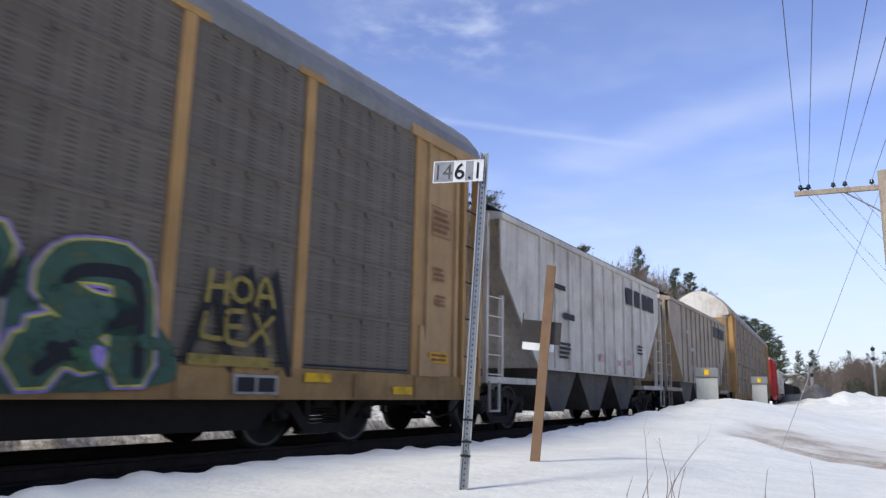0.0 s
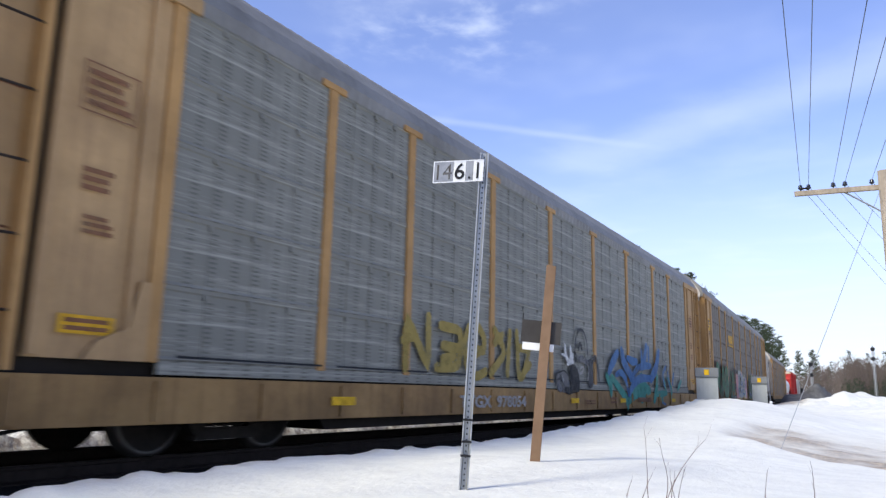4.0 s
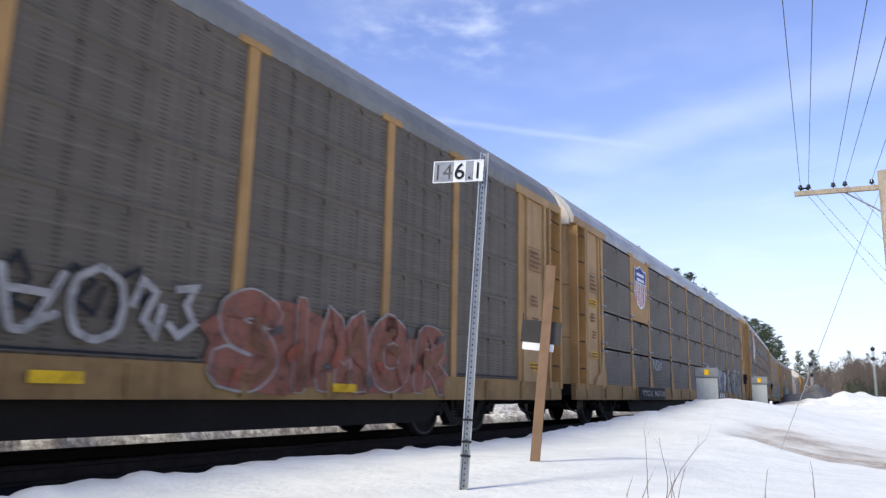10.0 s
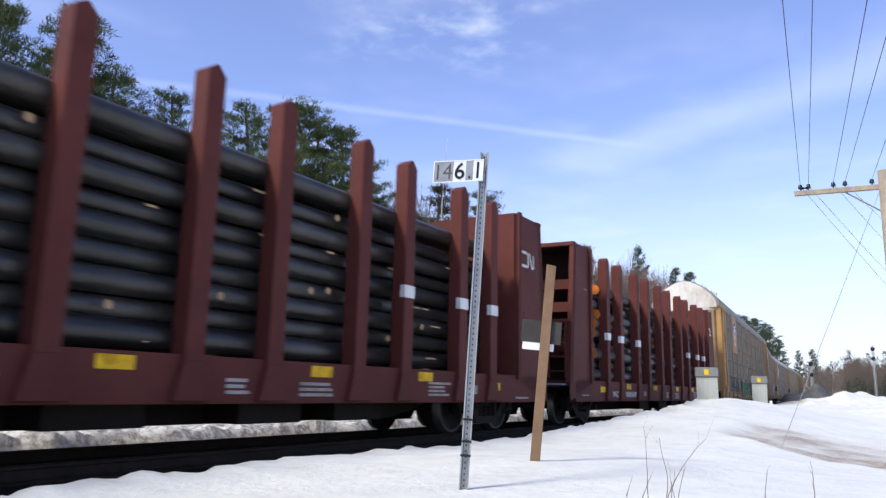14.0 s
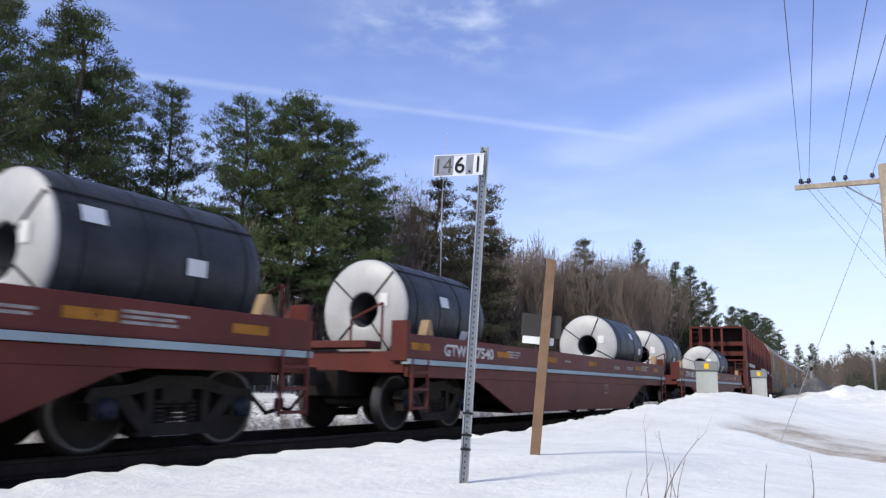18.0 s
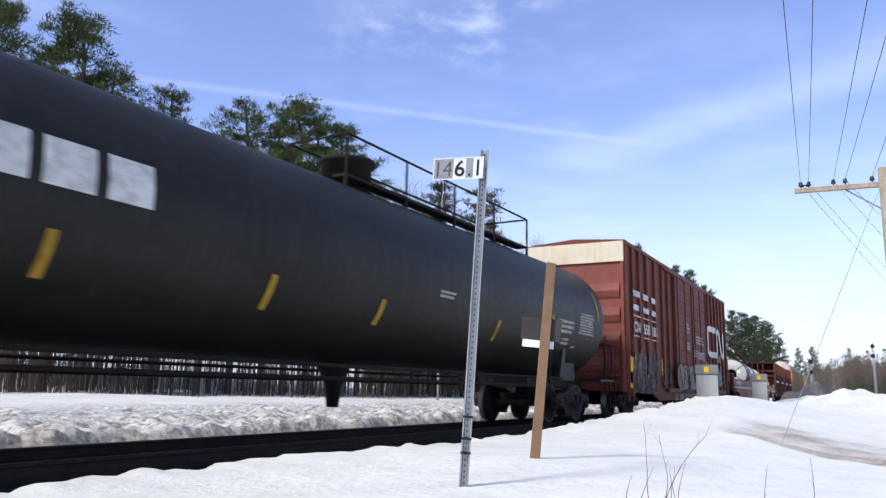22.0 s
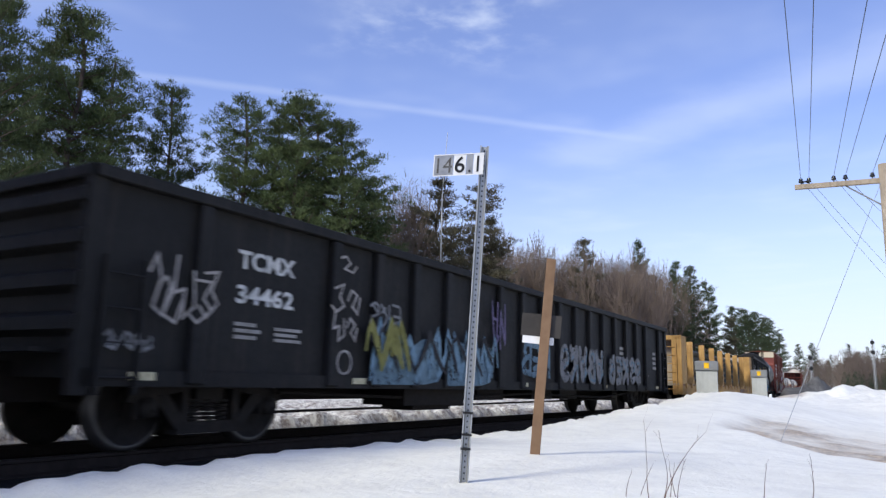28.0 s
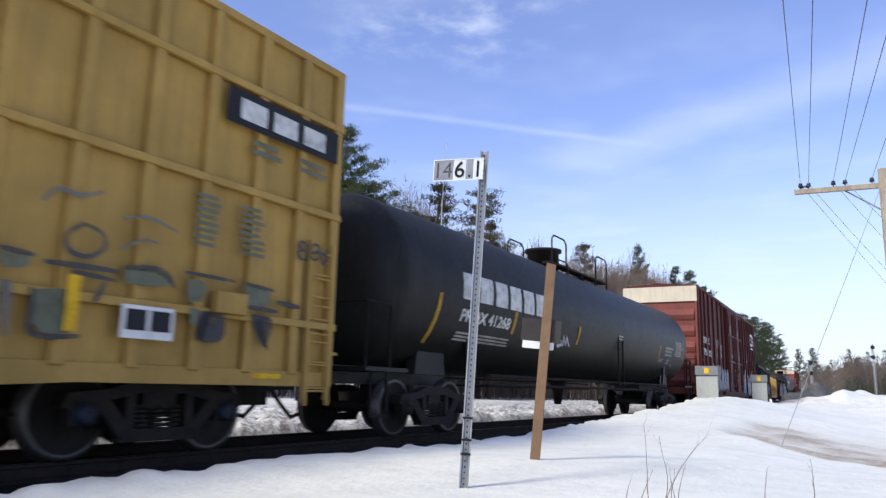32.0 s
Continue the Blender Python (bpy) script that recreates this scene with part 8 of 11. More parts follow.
    if long_rail:
        for y in (-0.62, 0.62):
            for x in np.arange(a, b + 0.01, (b - a) / 4):
                rod(bm, (x, y, top), (x, y, top + 0.72), 0.022, 6)
            pipe(bm, [(a, y, top + 0.72), (b, y, top + 0.72)], 0.022)
        for x in (a, b):
            rod(bm, (x, -0.62, top + 0.72), (x, 0.62, top + 0.72), 0.022, 6)
    else:
        for x in (a, b - 1.0):
            pipe(bm, [(x, -0.62, top), (x, -0.62, top + 0.66), (x + 0.15, -0.62, top + 0.76), (x + 0.85, -0.62, top + 0.76), (x + 1.0, -0.62, top + 0.66), (x + 1.0, -0.62, top)], 0.022)
            pipe(bm, [(x, 0.62, top), (x, 0.62, top + 0.66), (x + 0.15, 0.62, top + 0.76), (x + 0.85, 0.62, top + 0.76), (x + 1.0, 0.62, top + 0.66), (x + 1.0, 0.62, top)], 0.022)
    part("top_rail", bm, M["black"], car, "thin safety rail round the walkway")
    bm = bmesh.new()
    lx = 5.5 if seed == 81 else 1.2
    for x in (lx, lx + 0.4):
        box(bm, x - 0.02, x + 0.02, -1.46, -1.42, 0.9, zc + 0.2)
    for z in np.linspace(1.0, zc + 0.1, 6):
        rod(bm, (lx, -1.44, z), (lx + 0.4, -1.44, z), 0.014, 5)
    lathe(bm, [(0.42, 0.1), (0.75, 0.14), (1.1, 0.3)], 12, "z", (0.3, 0, 0))
    part("ladder", bm, M["black"], car)

    def on(x, ang):
        return (x, -(r + 0.012) * math.cos(ang), zc + (r + 0.012) * math.sin(ang))

    def patch(bm, x0, x1, a0, a1, slant=0.0, n=4):
        for k in range(n):
            p, q = a0 + (a1 - a0) * k / n, a0 + (a1 - a0) * (k + 1) / n
            sp, sq = slant * k / n, slant * (k + 1) / n
            bm.faces.new([bm.verts.new(v) for v in (on(x0 + sp, p), on(x1 + sp, p), on(x1 + sq, q), on(x0 + sq, q))])
    bm = bmesh.new()
    n, x0, x1, a0, a1 = name_blocks
    step = (x1 - x0) / n
    for k in range(n):
        patch(bm, x0 + k * step, x0 + (k + 0.8) * step, a0, a1)
    part("emblem", bm, M["letter"], car, "row of white blocks in place of a brand name")
    rng = random.Random(seed)
    bm = bmesh.new()
    for x, low, high in strips:
        patch(bm, x, x + 0.11, low, high)
    part("reflector", bm, M["reflect_dull"], car, "dull yellow reflective strip")
    if marks:
        me = words(car, marks, x0 + 0.05, x0 + 2.05, a0 - 0.27, a0 - 0.11, M["letter"]).data
        for v in me.vertices:
            v.co = on(v.co.x, v.co.z)
    bm = bmesh.new()
    for x0_, x1_, b0, b1, rows in ((x0 + 0.1, x0 + 0.75, a0 - 0.52, a0 - 0.38, 3), (x0 + 0.95, x0 + 2.3, a0 - 0.52, a0 - 0.38, 3), (h - 3.65, h - 2.6, -0.33, -0.1, 3), (h - 2.3, h - 1.2, -0.30, 0.06, 8), (1.2, 1.7, -0.2, -0.1, 2), (h - 3.2, h - 2.75, -0.52, -0.38, 2), (h - 2.45, h - 2.2, -0.56, -0.49, 1), (h - 4.2, h - 3.6, -0.5, -0.4, 3)):
        for k in range(rows):
            d = (b1 - b0) / rows
            patch(bm, x0_, x0_ + (x1_ - x0_) * rng.uniform(0.75, 1), b0 + k * d, b0 + (k + 0.6) * d, n=1)
    part("stencil", bm, M["letter_dim"], car)
    running_gear(car, gear, h + 0.5)
    return add_car(car, centre, gear)


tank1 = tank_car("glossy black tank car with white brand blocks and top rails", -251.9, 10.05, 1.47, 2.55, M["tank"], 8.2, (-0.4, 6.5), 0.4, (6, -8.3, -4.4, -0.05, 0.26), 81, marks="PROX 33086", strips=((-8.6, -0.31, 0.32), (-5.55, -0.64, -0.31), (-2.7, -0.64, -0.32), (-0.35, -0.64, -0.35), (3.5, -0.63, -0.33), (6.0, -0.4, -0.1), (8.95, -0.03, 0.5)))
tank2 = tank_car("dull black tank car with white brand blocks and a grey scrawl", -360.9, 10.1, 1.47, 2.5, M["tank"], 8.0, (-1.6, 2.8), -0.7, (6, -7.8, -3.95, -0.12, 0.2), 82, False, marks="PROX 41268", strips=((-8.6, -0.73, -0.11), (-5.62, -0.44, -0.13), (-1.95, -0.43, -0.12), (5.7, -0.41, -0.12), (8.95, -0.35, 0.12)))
bm = bmesh.new()
for k, (cy, cz) in enumerate(((0.0, 0.0),)):
    vs = [bm.verts.new((10.15, -0.9 + a, 1.9 + b)) for a, b in ((0, -0.2), (0.2, 0), (0, 0.2), (-0.2, 0))]
    bm.faces.new(vs)
part("placard", bm, M["crimson"], tank2, "red diamond hazard placard")
scrawl(tank2, -4.6, -2.6, 1.72, 2.05, M["pale"], 83, 4, 0.06, -1.44)


# -- gondolas --
def gondola(label, centre, half_len, top, ribs, lid=0.0):
    car = thing("gondola_car", label, "rail car", "gondolas of the train")
    h, mat = half_len, M["gondola"]
    bm = bmesh.new()
    for y0, y1 in ((-HALF + 0.06, -HALF + 0.10), (HALF - 0.10, HALF - 0.06)):
        box(bm, -h, h, y0, y1, 0.70, top - 0.1)
    box(bm, -h, h, -HALF + 0.1, HALF - 0.1, 0.95, 1.02)
    part("side_sheet", bm, mat, car)
    bm = bmesh.new()
    for y0, y1 in ((-HALF - 0.06, -HALF + 0.12), (HALF - 0.12, HALF + 0.06)):
        box(bm, -h - 0.05, h + 0.05, y0, y1, top - 0.12, top)
    for s in (-1, 1):
        box(bm, min(s * (h - 0.08), s * (h + 0.1)), max(s * (h - 0.08), s * (h + 0.1)), -HALF, HALF, top - 0.12, top)
    part("top_chord", bm, mat, car, "", 0.01)
    bm = bmesh.new()
    box(bm, -h, h, -HALF - 0.0, -HALF + 0.1, 0.68, 0.84)
    box(bm, -h, h, HALF - 0.1, HALF, 0.68, 0.84)
    part("side_sill", bm, mat, car)
    for x in ribs:
        bm = bmesh.new()
        prism(bm, [(x - 0.11, 0.70), (x + 0.11, 0.70), (x + 0.09, top - 0.12), (x - 0.09, top - 0.12)], "y", -HALF - 0.045, -HALF + 0.06)
        part("rib", bm, mat, car, "", 0.02)
    for s in (-1, 1):
        bm = bmesh.new()
        box(bm, min(s * (h - 0.06), s * h), max(s * (h - 0.06), s * h), -HALF + 0.05, HALF - 0.05, 0.75, top - 0.1)
        for z in (1.25, 1.65, 2.05, 2.45):
            prism(bm, [(s * (h - 0.02), z - 0.13), (s * (h + 0.12), z - 0.06), (s * (h + 0.12), z + 0.06), (s * (h - 0.02), z + 0.13)], "y", -HALF + 0.02, HALF - 0.02)
        box(bm, min(s * (h - 0.1), s * (h + 0.08)), max(s * (h - 0.1), s * (h + 0.08)), -HALF, -HALF + 0.12, 0.6, top)
        box(bm, min(s * (h - 0.1), s * (h + 0.08)), max(s * (h - 0.1), s * (h + 0.08)), HALF - 0.12, HALF, 0.6, top)
        part("end_wall", bm, mat, car, "heavy black ribbed end")
        ladder(car, s * (h - 0.35), 0.6, 1.9, mat, 4)
        bm = bmesh.new()
        box(bm, min(s * h, s * (h + 0.3)), max(s * h, s * (h + 0.3)), -1.2, 1.2, 0.98, 1.02)
        lathe(bm, [(0, 0.22), (0.03, 0.22)], 14, "x", (s * (h + 0.2), 0.7, 1.7))
        part("end_platform", bm, mat, car)
    bm = bmesh.new()
    box(bm, -h - 0.1, h + 0.1, -0.35, 0.35, 0.5, 0.9)
    for x in (-2.3, 0.2, 1.8):
        box(bm, x, x + 1.1, -1.2, -0.3, 0.48, 0.72)
    pipe(bm, [(-7.6, -1.2, 0.62), (-4.0, -1.25, 0.52), (0.0, -1.25, 0.60), (4.5, -1.25, 0.5), (7.4, -1.2, 0.62)], 0.025)
    box(bm, -4.9, -3.0, -1.3, -0.5, 0.42, 0.7)
    box(bm, -4.5, -3.3, -1.2, -0.6, 0.34, 0.44)
    rod(bm, (-7.5, -0.8, 0.36), (7.5, -0.8, 0.44), 0.02, 5)
    part("underframe", bm, M["black"], car)
    bm = bmesh.new()
    box(bm, -h + 0.3, h - 0.3, -1.2, 1.2, 1.02, 1.7)
    part("scrap_load", bm, M["rail"], car)
    running_gear(car, 8.55, h + 0.15)
    return add_car(car, centre, 8.55)


RIBS = [-9.2] + [round(-6.95 + 1.0 * k, 2) for k in range(16)] + [9.6]
gon1 = gondola("black gondola car with pink, teal and blue graffiti", -273.4, 10.55, 2.82, RIBS)
cloud_shape(gon1, [(-7.6, 1.08, 0.26, 0.7), (-7.2, 0.88, 0.3, 0.7), (-6.85, 1.0, 0.3, 0.7), (-6.6, 1.5, 0.3, 0.7), (-6.25, 1.8, 0.3, 0.7), (-5.9, 1.86, 0.3, 0.7), (-5.25, 2.16, 0.35, 0.7), (-4.4, 1.9, 0.6, 0.7), (-3.75, 2.2, 0.3, 0.7), (-3.3, 2.0, 0.32, 0.7), (-2.6, 1.8, 0.3, 0.7), (-2.2, 1.56, 0.28, 0.7), (-1.6, 1.12, 0.32, 0.7), (-1.1, 0.92, 0.25, 0.7)], M["hot_pink"], 91)
# interlocked teal letters with black and thin white edges
field(gon1, M["teal"], -HALF - 0.0640, [(-5.98, 0.67), (-5.99, 0.95), (-5.92, 1.23), (-6, 1.49), (-5.84, 1.88), (-5.82, 2.2), (-5.56, 2.31), (-5.53, 1.95), (-4.97, 1.96), (-5, 2.22), (-4.6, 2.08), (-3.98, 2.07), (-3.95, 1.87), (-3.63, 2.04), (-3.53, 1.92), (-3.54, 1.65), (-3.29, 1.81), (-2.93, 1.98), (-2.77, 1.92), (-2.87, 1.47), (-2.63, 1.12), (-2.37, 1.02), (-1.96, 1.06), (-1.92, 0.8), (-2.23, 0.63)])
field(gon1, M["sea_wash"], -HALF - 0.0654, [(-5.98, 0.92), (-5.86, 0.84), (-5.47, 0.85), (-5.21, 1.18), (-5.07, 1.12), (-4.78, 1.17), (-3.8, 1.07), (-3.04, 1.02), (-2.55, 0.92), (-1.98, 0.97), (-1.95, 0.8), (-2.24, 0.64), (-5.96, 0.68)])
field(gon1, M["ink"], -HALF - 0.0668, [(-5.36, 1.85), (-4.96, 1.84), (-4.99, 1.75), (-5.34, 1.74)])
field(gon1, M["ink"], -HALF - 0.0682, [(-4.67, 1.98), (-3.98, 1.92), (-4, 1.84), (-4.32, 1.91), (-4.59, 1.81)])
field(gon1, M["ink"], -HALF - 0.0696, [(-5, 1.65), (-4.88, 1.77), (-4.82, 1.57), (-4.91, 1.5)])
field(gon1, M["ink"], -HALF - 0.0710, [(-5.98, 1.29), (-5.78, 1.23), (-5.53, 1.36), (-5.37, 1.35), (-5.38, 1.17), (-5.47, 1.04), (-5.56, 1.17), (-5.84, 1.09), (-5.97, 1.13)])
field(gon1, M["ink"], -HALF - 0.0724, [(-4.89, 1.3), (-4.48, 1.35), (-4.48, 1.26), (-4.83, 1.19)])
field(gon1, M["ink"], -HALF - 0.0738, [(-4.36, 1.53), (-3.95, 1.5), (-3.97, 1.41), (-4.29, 1.43)])
field(gon1, M["ink"], -HALF - 0.0752, [(-3.34, 1.48), (-3.23, 1.51), (-3.21, 1.28), (-3.32, 1.27)])
field(gon1, M["ink"], -HALF - 0.0766, [(-2.48, 1), (-1.95, 0.82), (-1.99, 0.67), (-2.32, 0.79)])
field(gon1, M["ink"], -HALF - 0.0780, [(-5.92, 0.67), (-5.75, 0.72), (-5.53, 0.67)])
field(gon1, M["hot_pink"], -HALF - 0.0794, [(-5.31, 1.73), (-5.04, 1.73), (-5.05, 1.6), (-5.25, 1.61)])
field(gon1, M["amber"], -HALF - 0.0808, [(-5.9, 1.08), (-5.8, 1.07), (-5.79, 0.92), (-5.89, 0.93)])
field(gon1, M["amber"], -HALF - 0.0822, [(-5.47, 1.14), (-5.39, 1.17), (-5.46, 0.88), (-5.5, 0.88)])
field(gon1, M["amber"], -HALF - 0.0836, [(-4.04, 1.29), (-3.95, 1.3), (-3.94, 1.1), (-4.02, 1.1)])
field(gon1, M["lilac"], -HALF - 0.0850, [(-5.52, 1.54), (-5.25, 1.56), (-5.14, 1.51), (-5.33, 1.35)])
field(gon1, M["lilac"], -HALF - 0.0864, [(-2.96, 1.9), (-2.81, 1.91), (-2.84, 1.67), (-2.94, 1.69)])
field(gon1, M["pale_lilac"], -HALF - 0.0878, [(-2.61, 1.36), (-2.46, 1.33), (-2.49, 1.12), (-2.59, 1.16)])
field(gon1, M["pale"], -HALF - 0.0892, [(-4.98, 0.71), (-4.8, 0.78), (-4.49, 0.7), (-4.59, 0.64), (-4.93, 0.64)])
sweep(gon1, M["ink"], -HALF - 0.0906, 0.05, [(-5.82, 1.88), (-5.93, 1.65), (-5.98, 1.51)])
sweep(gon1, M["ink"], -HALF - 0.0920, 0.04, [(-5.53, 1.95), (-5.56, 2.26)])
sweep(gon1, M["ink"], -HALF - 0.0934, 0.05, [(-5.53, 1.96), (-5, 1.97)])
sweep(gon1, M["ink"], -HALF - 0.0948, 0.05, [(-4.98, 2.18), (-4.6, 2.07), (-3.96, 2.06)])
sweep(gon1, M["ink"], -HALF - 0.0962, 0.05, [(-3.6, 2.05), (-3.95, 1.85)])
sweep(gon1, M["ink"], -HALF - 0.0976, 0.045, [(-3.53, 1.92), (-3.64, 1.49), (-3.55, 1.08), (-3.22, 0.75)])
sweep(gon1, M["ink"], -HALF - 0.0990, 0.045, [(-2.91, 1.97), (-3.29, 1.79), (-3.53, 1.48)])
sweep(gon1, M["ink"], -HALF - 0.1004, 0.05, [(-2.77, 1.91), (-2.9, 1.42), (-2.7, 1.07), (-2.12, 0.68)])
sweep(gon1, M["ink"], -HALF - 0.1018, 0.04, [(-5.56, 1.57), (-5.2, 1.57), (-4.98, 1.44), (-4.99, 1.06)])
sweep(gon1, M["ink"], -HALF - 0.1032, 0.05, [(-4.43, 1.26), (-4.75, 1.13), (-4.63, 0.88), (-4.06, 0.7)])
sweep(gon1, M["ink"], -HALF - 0.1046, 0.03, [(-4.41, 1.05), (-4.03, 1.1), (-3.56, 1.09)])
sweep(gon1, M["ink"], -HALF - 0.1060, 0.04, [(-5.88, 0.88), (-5.49, 0.88), (-5.31, 0.79)])
sweep(gon1, M["letter_dim"], -HALF - 0.1074, 0.022, [(-5.87, 1.84), (-5.93, 1.68)])
sweep(gon1, M["letter_dim"], -HALF - 0.1088, 0.025, [(-5.94, 1.3), (-5.78, 1.24), (-5.52, 1.38)])
sweep(gon1, M["letter_dim"], -HALF - 0.1102, 0.025, [(-5.38, 1.56), (-5.06, 1.53), (-4.95, 1.32), (-5.02, 1.05)])
sweep(gon1, M["letter_dim"], -HALF - 0.1116, 0.025, [(-4.66, 1.98), (-4.55, 1.59), (-4.65, 1.38), (-4.94, 1.33)])
sweep(gon1, M["letter_dim"], -HALF - 0.1130, 0.022, [(-4.4, 1.55), (-4.23, 1.46), (-3.97, 1.46)])
sweep(gon1, M["letter_dim"], -HALF - 0.1144, 0.025, [(-3.55, 1.98), (-3.66, 1.56), (-3.59, 1.12), (-3.36, 0.78)])
sweep(gon1, M["letter_dim"], -HALF - 0.1158, 0.022, [(-2.82, 1.85), (-2.95, 1.5), (-2.78, 1.25)])
sweep(gon1, M["letter_dim"], -HALF - 0.1172, 0.02, [(-5.9, 1.67), (-5.74, 1.69), (-5.74, 1.52)])
sweep(gon1, M["letter_dim"], -HALF - 0.1186, 0.02, [(-3.98, 2.09), (-3.96, 1.91)])
sweep(gon1, M["lemon"], -HALF - 0.1200, 0.05, [(-5.86, 2.21), (-5.71, 2.28), (-5.56, 2.32)])
sweep(gon1, M["lemon"], -HALF - 0.1214, 0.05, [(-4.98, 2.25), (-4.69, 2.15), (-3.99, 2.13)])
sweep(gon1, M["lemon"], -HALF - 0.1228, 0.04, [(-3.63, 2.11), (-3.53, 2)])
sweep(gon1, M["lemon"], -HALF - 0.1242, 0.035, [(-2.99, 2.06), (-3, 1.95)])
sweep(gon1, M["gold"], -HALF - 0.1256, 0.03, [(-6, 1.55), (-6.01, 1.22), (-6.02, 0.86)])
sweep(gon1, M["gold"], -HALF - 0.1270, 0.04, [(-1.99, 1.09), (-2.32, 1.09), (-2.55, 1.52)])
sweep(gon1, M["gold"], -HALF - 0.1284, 0.04, [(-5.5, 2), (-4.99, 2.01)])
sweep(gon1, M["gold"], -HALF - 0.1298, 0.03, [(-5.3, 1.57), (-5.04, 1.58), (-5.03, 1.75)])


def flame_piece(car, x0, x1, tops, seed, y):
    """A wide spiked piece: orange glow, white edge, teal and blue fill with pale shapes."""
    rng = random.Random(seed)
    for k, (x, z) in enumerate(tops):
        patch_of(car, x, z - 0.30, 0.55, 0.42, M["orange_glow"], seed + k, y - 0.001 * k, 0.1)
    patch_of(car, x1 + 0.1, 1.1, 0.5, 0.55, M["rust_red"], seed + 50, y - 0.012, 0.08)
    for grow, low, mat, d in ((0.0, 0.70, M["letter"], 0.016), (0.07, 0.71, M["teal"], 0.020)):
        bm = bmesh.new()
        line = []
        for (ax, az), (bx, bz) in zip(tops[:-1], tops[1:]):
            for t in (0, 0.25, 0.5, 0.75):
                line.append((ax + (bx - ax) * t, az + (bz - az) * t - 0.10 * math.sin(math.pi * t) - grow))
        line.append((tops[-1][0], tops[-1][1] - grow))
        plate(bm, [(x1 + 0.15 - grow, low), (x0 + grow, low)] + line + [(x1 - 0.12 - grow, 1.5)], y - d)
        lettering("graffiti_field", car, bm, [mat])
    bm = bmesh.new()
    wave = [(x, 1.25 + 0.16 * math.sin(2.3 * x) + 0.1 * math.sin(5.1 * x)) for x in np.linspace(x0 + 0.1, x1 - 0.2, 24)]
    plate(bm, [(x1, 0.72), (x0 + 0.08, 0.72)] + wave, y - 0.024)
    lettering("graffiti_field", car, bm, [M["blue_spray"]])
    shards(car, x0 + 0.3, x1 - 0.3, 0.85, 1.8, [M["letter"], M["pale_pink"], M["ink"], M["letter"], M["blue_spray"], M["pale_pink"], M["teal"]], 46, seed, y - 0.03, 0.3)
    swooshes(car, x0 + 0.2, x1 - 0.2, 0.8, 1.95, M["letter"], 6, seed + 2, y - 0.065, 0.09, 0.4)


M["orange_glow"] = flat_paint("thin_orange_spray", (0.42, 0.1, 0.02), 0.65, 0.95)
M["blue_spray"] = flat_paint("bright_blue_spray", (0.05, 0.19, 0.42))
M["pale_pink"] = flat_paint("pale_pink_spray", (0.46, 0.36, 0.44))
flame_piece(gon1, 0.25, 5.1, [(0.3, 2.1), (0.62, 1.75), (1.47, 2.3), (2.2, 1.86), (2.83, 2.14), (3.42, 1.92), (4.45, 2.28), (4.9, 2.34)], 930, -HALF - 0.05)
for x in (2.77, 3.69, 0.4):
    bm = bmesh.new()
    brush(bm, [(x - 0.16, 2.12), (x, 2.5), (x + 0.1, 2.05)], 0.07, -HALF - 0.068)
    lettering("graffiti_stroke", gon1, bm, [M["lemon"]])
bm = bmesh.new()
brush(bm, [(5.0, 0.95), (5.1, 1.55), (5.25, 1.5), (5.12, 1.1)], 0.08, -HALF - 0.068)
lettering("graffiti_stroke", gon1, bm, [M["lemon"]])
patch_of(gon1, -1.7, 1.6, 0.16, 0.24, M["lilac"], 94, -HALF - 0.052, 0.5)
patch_of(gon1, -0.45, 1.7, 0.22, 0.4, M["lilac"], 95, -HALF - 0.052, 0.2)
patch_of(gon1, -0.45, 0.98, 0.3, 0.28, M["rust_red"], 96, -HALF - 0.055, 0.1)
patch_of(gon1, 6.8, 1.5, 0.26, 0.24, M["teal"], 97, -HALF - 0.052, 0.12)
patch_of(gon1, 6.75, 1.08, 0.2, 0.2, M["teal"], 98, -HALF - 0.054, 0.12)
hoop(gon1, 6.8, 1.5, 0.27, 0.25, 0.035, M["ink"], -HALF - 0.057)
hoop(gon1, -6.62, 1.72, 0.34, 0.5, 0.05, M["slate"], -HALF - 0.047)
scrawl(gon1, 7.5, 8.5, 1.25, 1.68, M["silver"], 96, 5, 0.05, -HALF - 0.05)
bm = bmesh.new()
for a, b, c, d in ((8.0, 8.4, 0.92, 0.94), (8.0, 8.4, 1.18, 1.2), (8.0, 8.02, 0.94, 1.18), (8.38, 8.4, 0.94, 1.18)):
    rect(bm, a, b, c, d, -HALF + 0.045)
lettering("placard", gon1, bm, [M["letter_dim"]], "thin white outlined service box")
scrawl(gon1, -10.3, -9.4, 1.7, 2.4, M["silver"], 97, 4, 0.05, -HALF - 0.012)
scrawl(gon1, -10.3, -9.4, 0.9, 1.6, M["letter_dim"], 98, 5, 0.04, -HALF - 0.012)
M["khaki"] = flat_paint("khaki_spray", (0.22, 0.21, 0.06))
gon2 = gondola("black gondola car with pale blue sprayed lettering", -317.8, 10.5, 2.74, RIBS)
field(gon2, M["blue_wash"], -HALF - 0.048, [(-6.1, 0.74), (-4.2, 0.74), (-4.2, 1.3), (-4.7, 1.5), (-5.2, 1.25), (-6.1, 1.2)])
field(gon2, M["blue_wash"], -HALF - 0.049, [(-4.0, 0.74), (-2.3, 0.74), (-2.35, 1.5), (-3.2, 1.35), (-4.0, 1.6)])
swooshes(gon2, -6.2, -2.3, 0.8, 1.62, M["sky_wash"], 15, 101, -HALF - 0.052, 0.07, 0.5)
